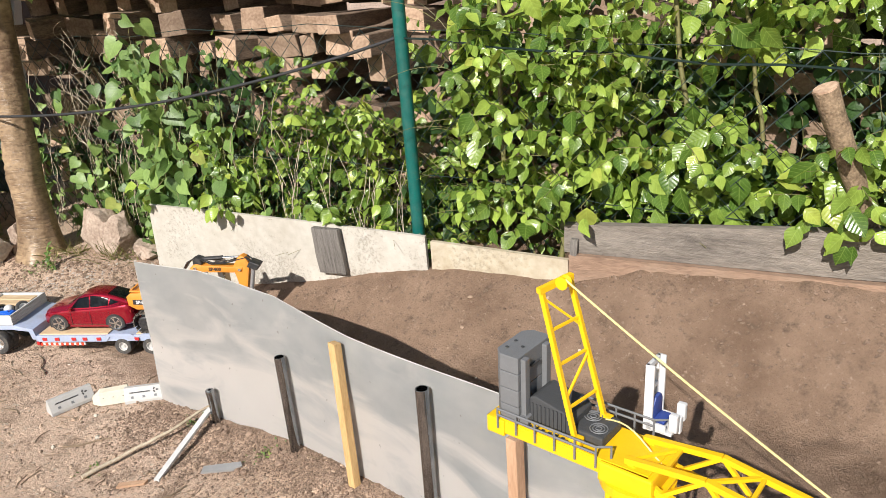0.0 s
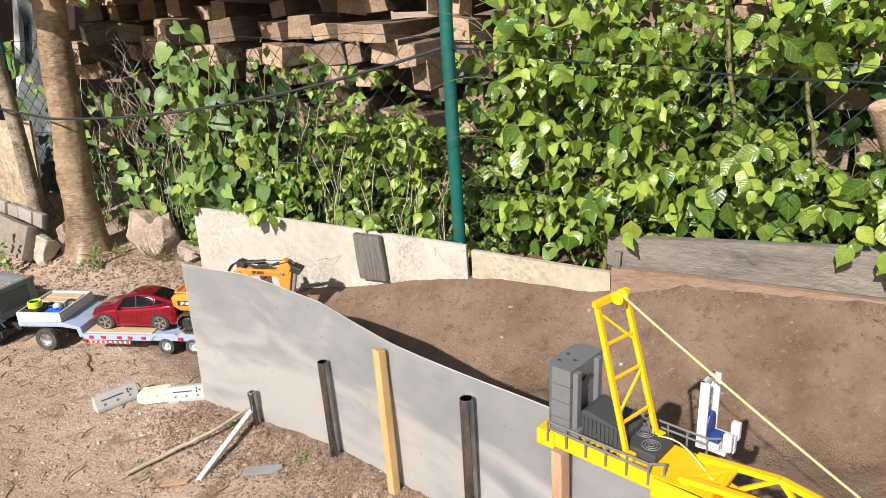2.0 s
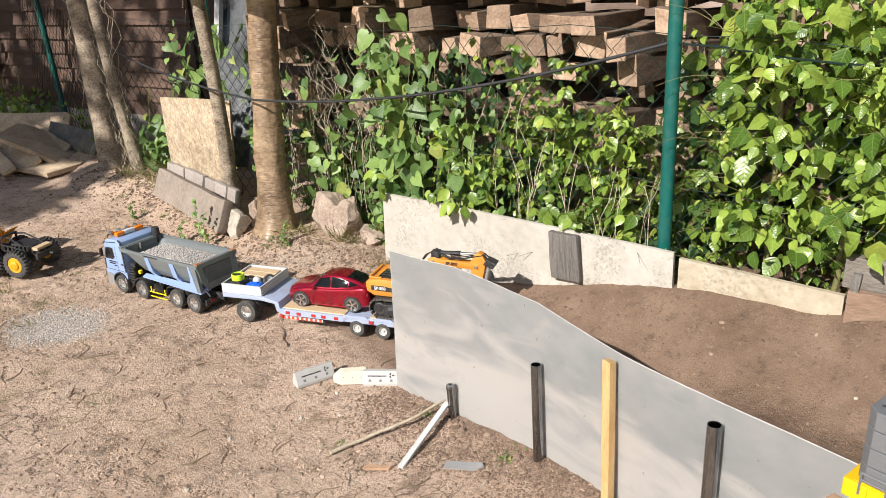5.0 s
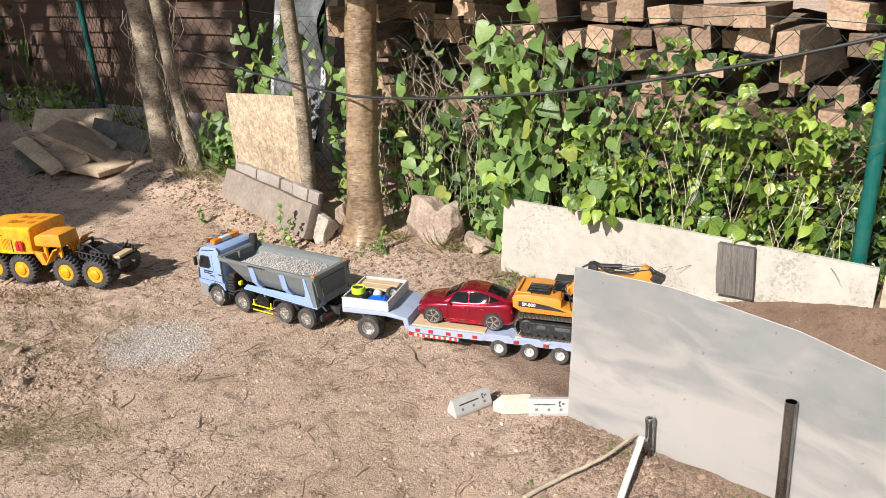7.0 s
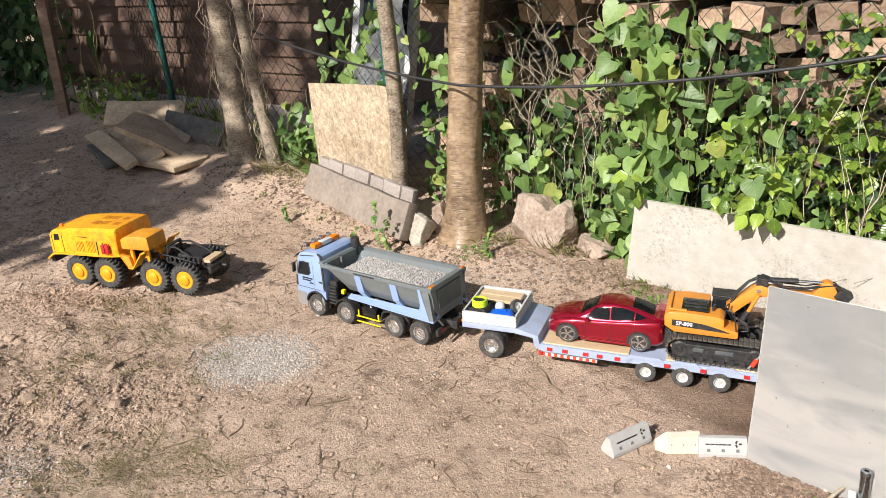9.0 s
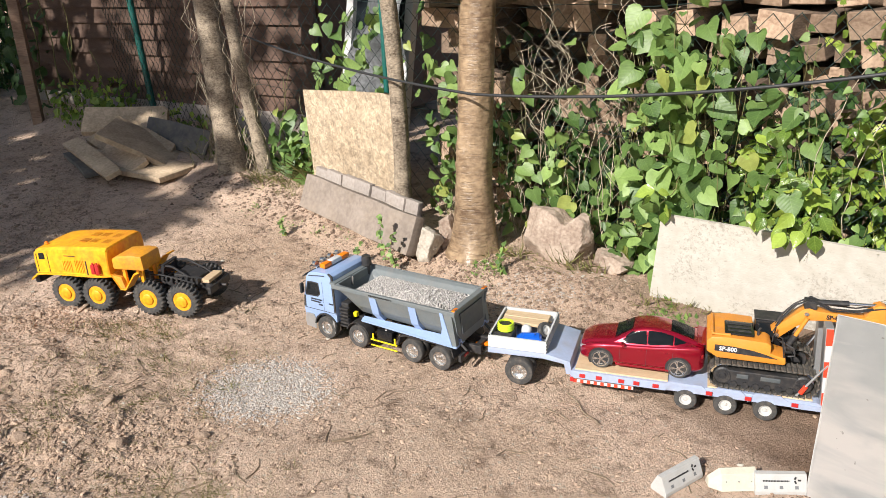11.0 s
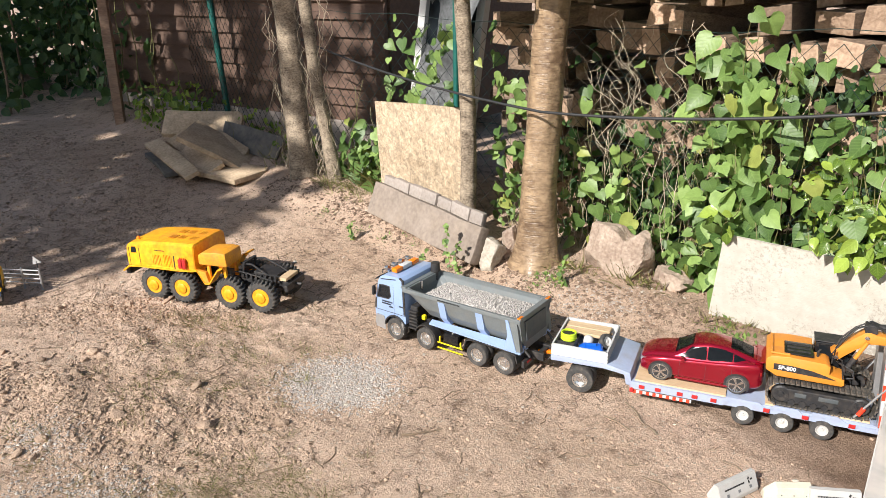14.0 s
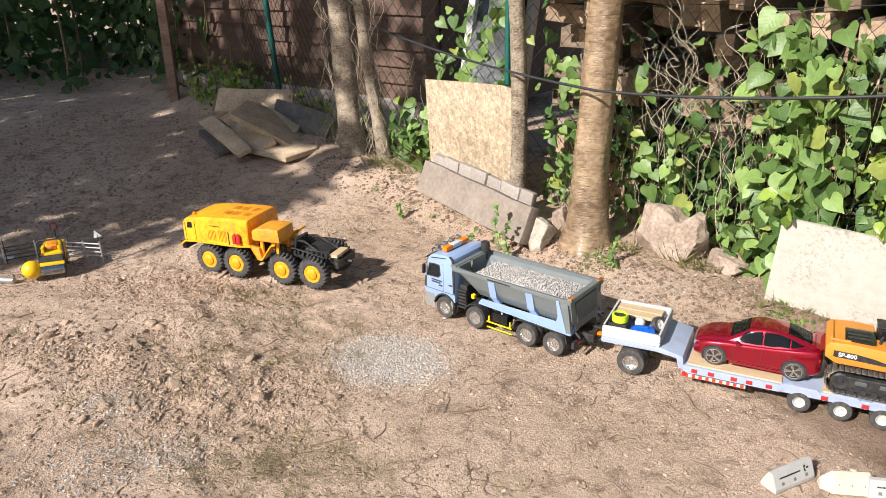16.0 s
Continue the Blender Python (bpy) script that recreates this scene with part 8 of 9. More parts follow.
# leaning white window frame and a tarpaulin behind the fence
t = thing("window_frame", fence_pose(-2.27, 0.62, 0.18, turn=6, rx=-12), "old white window frame leaning behind the fence", "window frame")
for a, b in (((0, 0), (0, 1.15)), ((0.42, 0), (0.42, 1.15)), ((0, 0.02), (0.42, 0.02)), ((0, 1.13), (0.42, 1.13))):
    bm = bmesh.new()
    bar(bm, (a[0], 0, a[1]), (b[0], 0, b[1]), 0.05, 0.05, up=(0, 1, 0))
    part("frame_bar", bm, TUBE_WHITE, t)
bm = bmesh.new()
box(bm, (0.21, 0.01, 0.575), (0.38, 0.006, 1.1))
part("pane", bm, GLASS, t)
bm = bmesh.new()
vs = []
for i in range(25):
    row = []
    for j in range(25):
        x, z = i / 24 * 0.42, j / 24 * 1.2
        y = 0.1 * noise.noise(Vector((x * 4, z * 3, 1))) + 0.05 * noise.noise(Vector((x * 11, z * 5, 4))) + 0.25 * z
        row.append(bm.verts.new((x, y, z)))
    vs.append(row)
for a, b in zip(vs, vs[1:]):
    for j in range(24):
        bm.faces.new((a[j], b[j], b[j + 1], a[j + 1]))
bmesh.ops.solidify(bm, geom=bm.faces[:], thickness=0.003)
tagged(part("tarpaulin", bm, TARP, smooth=60, loc=fence_pose(-2.25, 0.55, 0.1)), "crumpled grey tarpaulin draped behind the fence", "tarpaulin")

# pile of broken slabs and boards in the shade
rng = random.Random(8)
for x, y, z, sx, sy, sz, rx, ry, turn, mt, lab in (
        (-3.99, 4.29, 0.235, 0.43, 0.42, 0.03, 1, 30, 15, PILE_DIRT, "large broken brown slab leaning on a pile"),
        (-4.20, 4.10, 0.19, 0.62, 0.10, 0.028, 24, 10, -32, PILE_DIRT, "narrow broken board sliding off a pile"),
        (-4.35, 4.64, 0.29, 0.55, 0.22, 0.04, 40, 2, 16, PILE_DIRT, "sandy slab standing behind a pile"),
        (-3.88, 4.47, 0.235, 0.52, 0.17, 0.016, 62, 7, -14, SLATE, "dark grey sheet hanging over a pile"),
        (-3.86, 4.12, 0.13, 0.5, 0.27, 0.03, 4, 3, -14, PILE_DIRT, "flat brown slab under a pile"),
        (-4.14, 4.20, 0.17, 0.64, 0.14, 0.028, 30, 4, -27, PILE_DIRT, "broken brown slab in a pile"),
        (-4.12, 4.36, 0.21, 0.5, 0.3, 0.035, 22, 20, -20, PILE_DIRT, "broken sandy slab in a pile"),
        (-4.3, 4.28, 0.13, 0.5, 0.3, 0.03, 3, 4, -40, SLATE, "dark flat slab under a pile")):
    bm = bmesh.new()
    a, b = sx / 2, sy / 2
    k = [rng.uniform(0.86, 1.05) for _ in range(8)]
    pts = [(-a * k[0], -b * k[1]), (a * 0.2, -b * k[2]), (a * k[3], -b * 0.94), (a, b * 0.72), (a * 0.88, b * k[4]), (-a * 0.3, b * k[5]), (-a * k[6], b * 0.93)]
    prism(bm, pts, -sz / 2, sz / 2, 0.003, axis="z")
    tagged(part("broken_slab", bm, mt, smooth=30, loc=pose(x, y, z, rx, ry, turn)), lab, "slab", group="pile of broken slabs")


# ---- climbing plants, shrubs and stems ----
FRONT = Vector((-0.475, -0.88, 0))


def foliage_rows(rng, count, us, zs, ds, size, kind, spread, hang, keep, face_up=0.35):
    rows = []
    tries = 0
    while len(rows) < count and tries < count * 12:
        tries += 1
        u, z = rng.uniform(*us), rng.uniform(*zs)
        if rng.random() > keep(u, z):
            continue
        d = rng.uniform(*ds)
        p = at_fence(u, fence_d(u) + d, z)
        if p.z < height(p.x, p.y) + 0.02:
            continue
        m = leaf_pose(p, FRONT + Vector((0, 0, face_up)), rng, spread, hang)
        rows.append((m, size[0] + (size[1] - size[0]) * rng.random() ** 1.6, kind, rng.uniform(0.12, 0.4), rng.uniform(0.05, 0.35)))
    return rows


def gaps(u, z):
    return S((noise.noise(Vector((u * 2.6, z * 3.1, 7.7))) + 0.3) / 0.45)


def clear_of_boards(p):
    """False for a spot before or inside the boards at the foot of the fence."""
    q = p.xy - CORNER
    u, d = q.dot(U), q.dot(D)
    top = 0.37 if u < 1.72 else 0.48 + 0.08 * (u - 1.7)
    if 1.1 < u < 1.34 and d < 0.13 and p.z > 0.3:
        return False
    return not (0 < u < 2.45 and d < 0.05 and p.z < top + 0.03)


def leafy(name, label, rows, mat, near, stem_rows, stem_mat=CANE, clear=True):
    """A plant: its stems, the front leaves as parts, and the rest of the leaves joined."""
    t = thing(name, Matrix(), label, "plant")
    bm = bmesh.new()
    for pts, r in stem_rows:
        pipe(bm, pts, r, 4, taper=r * 0.5)
    part("stem_tangle", bm, stem_mat, t, smooth=60)["kind"] = "stuff"
    rows = [r for r in rows if not clear or clear_of_boards(r[0].translation)]
    rows = sorted(rows, key=lambda r: -(r[0].translation.dot(FRONT)) - r[1] * 1.5)
    meshes = [leaf_mesh("leaf", [(Matrix(), 1.0, rows[0][2], 0.12 + 0.07 * k, 0.06 + 0.08 * k)], mat) for k in range(5)]
    for i, (m, size, kind, fold, droop) in enumerate(rows[:near]):
        part("leaf", meshes[i % 5], None, t, loc=m @ Matrix.Diagonal((size, size, size, 1)))
    leaf_object("foliage", rows[near:], mat, t)
    return t


def strands(rng, count, us, tops, ds, step, size, kind="heart", wander=0.12, skip=0.15):
    """Vines that climb the wire, with a leaf on alternate sides at every step."""
    rows, stem_rows = [], []
    for _ in range(count):
        u, top, d0 = rng.uniform(*us), rng.uniform(*tops), rng.uniform(*ds)
        q = at_fence(u, fence_d(u) + d0)
        z = height(q.x, q.y)
        pts, ph, k = [], rng.uniform(0, 6), 0
        while z < top:
            uu = u + wander * noise.noise(Vector((u * 9, z * 2.5, ph)))
            p = at_fence(uu, fence_d(uu) + d0 + 0.02 * math.sin(z * 9 + ph), z)
            pts.append(p)
            if z > 0.1 and rng.random() > skip:
                off = U.to_3d() * (0.035 * (1 if k % 2 else -1)) * rng.uniform(0.3, 1.3)
                rows.append((leaf_pose(p + off + FRONT * rng.uniform(0.0, 0.05), FRONT + Vector((0, 0, 0.35)), rng, 0.62, 0.9), size[0] + (size[1] - size[0]) * rng.random() ** 1.3, kind, rng.uniform(0.1, 0.35), rng.uniform(0.05, 0.35)))
            z += step * rng.uniform(0.7, 1.3)
            k += 1
        if len(pts) > 2:
            stem_rows.append((pts, 0.0018))
    return rows, stem_rows


def shoots(rng, count, us, zs, ds, size, length, keep, lift=0.3):
    """Twigs that reach towards the light, drooping, with leaves in pairs."""
    rows, stem_rows = [], []
    made = 0
    for _ in range(count * 6):
        if made >= count:
            break
        u, z = rng.uniform(*us), rng.uniform(*zs)
        if rng.random() > keep(u, z):
            continue
        made += 1
        p = at_fence(u, fence_d(u) + rng.uniform(*ds), z)
        v = (FRONT * rng.uniform(-0.1, 0.8) + U.to_3d() * rng.gauss(0, 0.7) + Vector((0, 0, rng.uniform(0.0, 1.0) * lift * 3))).normalized()
        L = rng.uniform(*length)
        n = max(3, int(L / 0.034))
        pts = []
        for i in range(n + 1):
            pts.append(p.copy())
            p = p + v * (L / n)
            v = (v + Vector((0, 0, -0.14))).normalized()
        stem_rows.append((pts, 0.0013))
        s0 = rng.uniform(*size)
        for i in range(1, n + 1):
            side = v.cross(Vector((0, 0, 1)))
            side = side.normalized() if side.length > 0.01 else U.to_3d()
            for sgn in (1, -1):
                if rng.random() < 0.1:
                    continue
                tip = (side * sgn * rng.uniform(0.5, 1.0) + v * 0.4 + Vector((0, 0, -rng.uniform(0.2, 0.9)))).normalized()
                nn = (FRONT * 0.7 + Vector((0, 0, 0.75)) + Vector((rng.gauss(0, 0.75), rng.gauss(0, 0.75), rng.gauss(0, 0.55))))
                nn = (nn - tip * nn.dot(tip)).normalized()
                m = Matrix.Translation(pts[i]) @ Matrix((tip.cross(nn), tip, nn)).transposed().to_4x4()
                rows.append((m, s0 * rng.uniform(0.65, 1.15) * (1 - 0.35 * i / n), "leaf", rng.uniform(0.15, 0.4), rng.uniform(0.1, 0.4)))
    return rows, stem_rows


def upright(rng, count, us, ds, r, top):
    out = []
    for _ in range(count):
        u = rng.uniform(*us)
        d = fence_d(u) + rng.uniform(*ds)
        q = at_fence(u, d)
        z0 = height(q.x, q.y) - 0.02
        h, du = rng.uniform(*top) - z0, rng.uniform(-0.2, 0.2)
        out.append(([at_fence(u + du * (i / 8) ** 2 + 0.012 * math.sin(i * 1.3 + u * 9), d + 0.01 * math.sin(i * 2 + u), z0 + h * i / 8) for i in range(9)], r * rng.uniform(0.6, 1.3)))
    return out


rng = random.Random(21)
# heart-leaved climber on the left stretch
vine_leaves, vine_stems = [], []
for count, us, tops, ds, step, size in (
        (9, (-0.22, -0.02), (0.86, 1.08), (-0.08, 0.0), 0.05, (0.045, 0.098)), (6, (0.05, 0.16), (0.8, 1.02), (-0.08, 0.0), 0.05, (0.045, 0.092)),
        (5, (0.22, 0.4), (0.55, 0.9), (-0.06, 0.02), 0.05, (0.04, 0.08)), (5, (-0.68, -0.38), (0.75, 1.02), (-0.06, 0.0), 0.085, (0.045, 0.085)),
        (17, (-0.85, 0.5), (0.42, 0.62), (-0.07, 0.03), 0.04, (0.03, 0.08)), (46, (-1.15, 0.6), (0.16, 0.46), (-0.04, 0.1), 0.026, (0.016, 0.05)),
        (14, (-0.6, 0.5), (0.7, 1.0), (-0.02, 0.04), 0.05, (0.012, 0.03))):
    rows, stem_rows = strands(rng, count, us, tops, ds, step, size)
    vine_leaves += rows
    vine_stems += stem_rows
# unseen leaves overhead, added to shade the timber stack and the vines below
vine_leaves += foliage_rows(rng, 200, (-1.3, -0.32), (1.2, 1.5), (-0.5, -0.2), (0.06, 0.1), "heart", 0.7, 0.4, lambda u, z: 1)
vine_leaves += foliage_rows(rng, 520, (-1.35, 0.1), (1.22, 1.6), (-0.12, 0.3), (0.06, 0.1), "heart", 0.7, 0.4, lambda u, z: 1)
leafy("climbing_vine", "heart-leaved green climber covering the wire fence", vine_leaves, LEAF_VINE, 200, vine_stems)
# small leaves coloured dark to stand in for shade inside the climber
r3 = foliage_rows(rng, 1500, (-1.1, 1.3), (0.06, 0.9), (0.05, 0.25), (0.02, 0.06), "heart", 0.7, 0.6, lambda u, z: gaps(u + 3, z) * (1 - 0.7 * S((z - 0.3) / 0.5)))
leafy("undergrowth", "leafy undergrowth behind the wire fence, coloured dark for inner shade", r3, LEAF_SHADE_TONE, 10, upright(rng, 30, (-1.1, 1.3), (0.05, 0.2), 0.002, (0.2, 0.6)))
# low green growth between the climber and the post
r1, s1 = shoots(rng, 330, (0.22, 1.4), (0.12, 0.72), (-0.02, 0.25), (0.032, 0.07), (0.1, 0.2), lambda u, z: 1 - S((z - 0.44 - 0.2 * gaps(u, 0.3)) / 0.25))
r2, s2 = shoots(rng, 30, (0.2, 1.3), (0.55, 0.95), (-0.02, 0.2), (0.03, 0.06), (0.08, 0.16), lambda u, z: gaps(u, z))
leafy("green_shrub", "low bushy green shrub growing through the fence", r1 + r2, LEAF_BUSH, 110, s1 + s2 + upright(rng, 26, (0.3, 1.35), (0.0, 0.25), 0.003, (0.35, 0.75)))
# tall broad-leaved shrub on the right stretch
# dark-coloured inner leaves stand in for the shade behind the bright shrub
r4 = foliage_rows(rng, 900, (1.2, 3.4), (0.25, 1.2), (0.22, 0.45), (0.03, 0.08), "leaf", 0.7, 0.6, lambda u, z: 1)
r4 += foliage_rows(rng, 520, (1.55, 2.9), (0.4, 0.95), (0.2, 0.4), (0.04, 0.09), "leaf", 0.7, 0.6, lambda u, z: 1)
leafy("shaded_growth", "leafy growth behind the fence, coloured dark for inner shade", r4, LEAF_SHADE_TONE, 6, upright(rng, 30, (1.2, 3.4), (0.2, 0.4), 0.003, (0.5, 1.2)))
r1, s1 = shoots(rng, 250, (1.25, 3.4), (0.42, 1.15), (-0.06, 0.1), (0.03, 0.082), (0.09, 0.2), lambda u, z: gaps(u * 1.3 + 5, z * 1.3) * 0.97 + 0.03, 0.15)
r1 += foliage_rows(rng, 950, (1.2, 3.4), (0.4, 1.15), (-0.06, 0.2), (0.03, 0.095), "leaf", 0.75, 0.9, lambda u, z: gaps(u * 1.3 + 5, z * 1.3) * 0.98 + 0.02)
r1 += foliage_rows(rng, 260, (1.75, 2.7), (0.5, 0.68), (-0.03, 0.12), (0.045, 0.09), "leaf", 0.6, 0.7, lambda u, z: 1)
r2, s2 = shoots(rng, 430, (1.15, 3.4), (0.25, 1.2), (0.1, 0.35), (0.03, 0.07), (0.12, 0.25), lambda u, z: gaps(u * 0.9 + 1, z + 2) * 0.93 + 0.07)
leafy("tall_shrub", "tall bright green broad-leaved shrub leaning over the fence", r1 + r2, LEAF_BUSH, 240, s1 + s2 + upright(rng, 26, (1.2, 3.4), (0.05, 0.35), 0.003, (0.6, 1.3)))
# plants by the trees and in the shaded corner
r1 = foliage_rows(rng, 190, (-2.3, -1.85), (0.1, 0.48), (-0.1, 0.1), (0.035, 0.085), "heart", 0.5, 0.6, lambda u, z: 1 - 0.7 * S((z - 0.25) / 0.2))
r1 += foliage_rows(rng, 70, (-1.2, -0.95), (0.2, 0.8), (-0.1, 0.02), (0.04, 0.09), "heart", 0.5, 0.6, lambda u, z: 0.9)
r1 += foliage_rows(rng, 60, (-2.0, -1.2), (0.6, 1.0), (-0.05, 0.1), (0.04, 0.1), "heart", 0.4, 0.7, lambda u, z: gaps(u, z))
leafy("young_plant", "young green plants at the foot of the trees", r1, LEAF_VINE, 60, upright(rng, 24, (-2.3, -1.0), (-0.08, 0.05), 0.0022, (0.3, 0.7)))
r1 = foliage_rows(rng, 260, (-4.75, -4.05), (0.12, 0.5), (-0.5, 0.0), (0.03, 0.08), "leaf", 0.5, 0.5, lambda u, z: 1 - 0.7 * S((z - 0.3) / 0.2))
r1 += foliage_rows(rng, 160, (-3.9, -2.6), (0.1, 0.45), (-0.12, 0.1), (0.025, 0.06), "leaf", 0.5, 0.5, lambda u, z: 1 - 0.8 * S((z - 0.2) / 0.2))
leafy("leafy_weed", "bright green weeds by the slab pile", r1, LEAF_BUSH, 40, upright(rng, 20, (-4.7, -2.7), (-0.3, 0.0), 0.002, (0.2, 0.4)))
# these bushes take the darkened leaf colour, which carries the corner's shade
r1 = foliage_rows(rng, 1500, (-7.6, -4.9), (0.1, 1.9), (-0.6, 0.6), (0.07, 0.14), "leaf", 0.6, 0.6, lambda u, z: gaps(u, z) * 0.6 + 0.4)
leafy("shade_shrub", "green bushes in the shaded far corner, shade put into their colour", r1, LEAF_SHADE_TONE, 60, upright(rng, 40, (-7.6, -4.2), (-0.4, 0.4), 0.006, (0.5, 1.9)))


# sprigs that hang over the boards, and thin saplings by the edging slab
rng = random.Random(77)
rows, stem_rows = [], []
for u, z, n, size in ((0.43, 0.40, 10, 0.06), (0.0, 0.385, 6, 0.06), (0.31, 0.39, 5, 0.045), (1.762, 0.51, 3, 0.078), (2.37, 0.555, 13, 0.062), (2.44, 0.53, 8, 0.062), (2.72, 0.55, 12, 0.1)):
    stem_rows.append(([at_fence(u + 0.01 * math.sin(i), 0.07 - 0.025 * i, z + 0.06 - 0.012 * i) for i in range(5)], 0.0022))
    for _ in range(n):
        p = at_fence(u + rng.uniform(-0.06, 0.06) * min(1, n / 8), rng.uniform(-0.09, -0.04), z + rng.uniform(-0.02, 0.07) * min(1, n / 6))
        rows.append((leaf_pose(p, FRONT + Vector((0, 0, 0.5)), rng, 0.45, 0.9), size * rng.uniform(0.7, 1.15), "leaf", rng.uniform(0.15, 0.4), rng.uniform(0.1, 0.35)))
leafy("hanging_sprig", "bright leafy sprigs hanging over the boards", rows, LEAF_BUSH, 60, stem_rows, clear=False)
rows, stem_rows = [], []
for x, y, h in ((-2.19, 3.18, 0.23), (-2.14, 3.15, 0.17), (-2.3, 3.2, 0.1), (-2.75, 3.45, 0.1), (-1.7, 3.1, 0.12)):
    z0 = height(x, y)
    pts = [Vector((x + 0.008 * math.sin(i * 0.9), y, z0 - 0.01 + h * i / 8)) for i in range(9)]
    stem_rows.append((pts, 0.0016))
    for p in pts[2:]:
        for _ in range(3):
            rows.append((leaf_pose(p, FRONT + Vector((0, 0, 0.8)), rng, 0.6, 0.3), rng.uniform(0.014, 0.032), "leaf", 0.25, 0.2))
leafy("sapling", "thin green saplings growing by the edging slab", rows, LEAF_VINE, 30, stem_rows, TWIG, clear=False)


def hedge(x0, x1, y0, y1, top, count, seed):
    """Bushes that close the far side of the yard, coloured dark for its shade."""
    rng = random.Random(seed)
    rows, stem_rows = [], []
    for _ in range(count):
        x, y, z = rng.uniform(x0, x1), rng.uniform(y0, y1), top * rng.random()
        rows.append((leaf_pose(Vector((x, y, height(x, y) + z)), (0.5, -0.6, 0.5), rng, 0.6, 0.5), rng.uniform(0.07, 0.15), "leaf", 0.25, 0.25))
    for _ in range(30):
        x, y = rng.uniform(x0, x1), rng.uniform(y0, y1)
        z = height(x, y)
        stem_rows.append(([(x + 0.05 * math.sin(i), y, z - 0.05 + top * 0.9 * i / 6) for i in range(7)], 0.012))
    return rows, stem_rows


# the hedge also has the far corner's shade put into its leaf colour
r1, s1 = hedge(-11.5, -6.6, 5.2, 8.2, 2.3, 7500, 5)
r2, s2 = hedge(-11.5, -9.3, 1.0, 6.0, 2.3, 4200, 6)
leafy("hedge", "dense hedge at the far end of the yard, shade put into its colour", r1 + r2, LEAF_SHADE_TONE, 10, s1 + s2, TWIG)

# dry vine tangle, canes and the cut limb
bm = bmesh.new()
rng = random.Random(4)
for k in range(40):
    u0, z0, run = rng.uniform(-0.8, -0.22), rng.uniform(0.72, 1.04), rng.uniform(0.18, 0.6)
    pts = []
    for i in range(18):
        f = i / 17
        q = Vector((k * 1.7, f * 3.1, 0.3 * k))
        pts.append(at_fence(u0 + 0.14 * noise.noise(q) + 0.08 * f + 0.03 * math.sin(f * 11 + k), fence_d(u0) - 0.03 + 0.05 * noise.noise(q + Vector((9, 0, 0))), z0 - run * f + 0.07 * noise.noise(q + Vector((0, 0, 9)))))
    pipe(bm, pts, rng.uniform(0.0006, 0.0013), 4)
for k in range(70):
    u0 = rng.uniform(-1.15, 1.2)
    pts = [at_fence(u0 + rng.uniform(-0.01, 0.01) + 0.05 * math.sin(i * 0.4 + k), fence_d(u0) - 0.03 + 0.02 * math.sin(i + k), 0.06 + 0.06 * i) for i in range(rng.randint(5, 14))]
    pipe(bm, pts, 0.0012, 4)
for k in range(46):
    u0, sway = rng.uniform(-2.78, -2.2), rng.uniform(-0.2, 0.12)
    n = rng.randint(5, 24)
    pts = [at_fence(u0 + 0.09 * noise.noise(Vector((k * 3.3, i * 0.35, 0))) + sway * i / 24, fence_d(u0) - 0.15 + 0.08 * noise.noise(Vector((0, i * 0.4, k * 2.7))), 0.12 + 0.05 * i) for i in range(n)]
    pipe(bm, pts, 0.0014, 4)
tagged(part("dry_vines", bm, VINE_DRY, smooth=60), "tangle of pale dry vine stems hanging on the fence", "vines", kind="stuff")
for i, (u, d, z0, z1, du, r) in enumerate(((1.475, 0.03, 0.28, 1.25, -0.01, 0.0085), (1.68, -0.02, 0.28, 0.52, 0.0, 0.009), (2.05, 0.1, 0.4, 1.3, -0.14, 0.008), (2.2, 0.06, 0.7, 1.3, -0.12, 0.006), (2.75, 0.05, 0.6, 1.25, 0.2, 0.007))):
    bm = bmesh.new()
    pipe(bm, [at_fence(u + du * k / 9 + 0.004 * math.sin(k * 2.1), fence_d(u) + d, z0 + (z1 - z0) * k / 9) for k in range(10)], r, 8, taper=r * 0.75)
    tagged(part("cane", bm, CANE, smooth=60), "upright greenish-brown woody cane behind the fence", "cane", group="canes in the shrub")
bm = bmesh.new()
pts = [at_fence(2.33 + 0.15 * k / 6, -0.05 + 0.105 * k / 6, 0.87 - 0.39 * k / 6) for k in range(7)]
pipe(bm, pts, 0.028, 14, taper=0.024)
bmesh.ops.subdivide_edges(bm, edges=bm.edges[:], cuts=1, use_grid_fill=True)
for v in bm.verts:
    v.co += Vector((noise.noise(v.co * 25), noise.noise(v.co * 25 + Vector((3, 0, 0))), noise.noise(v.co * 22 + Vector((0, 3, 0))))) * 0.005
limb = thing("cut_limb", Matrix(), "thick sawn-off brown limb leaning among the leaves", "limb")
part("bark", bm, STUMP, limb, smooth=60)
bm = bmesh.new()
ax = (pts[0] - pts[1]).normalized()
rod(bm, pts[0] - ax * 0.004, pts[0] + ax * 0.003, 0.026, 16)
part("sawn_end", bm, BEAM_END, limb)

# ---- trees that shade the far corner ----
tree("tree", (-7.64, -1.65), (0.0, 0.05), 3.4, 0.16, 0.11, BARK, "big leafy tree standing beside the yard", (0.0, 0.25, 4.2), (1.8, 1.95, 0.75), 4300, 0.2, 31.0, limbs=8, flare=1.4)
tree("tree", (-11.0, -0.8), (0.0, 0.05), 3.4, 0.18, 0.12, BARK, "big leafy tree standing farther beside the yard", (0.2, 0.4, 4.4), (2.6, 2.1, 1.0), 6500, 0.22, 37.0, limbs=8, flare=1.4)
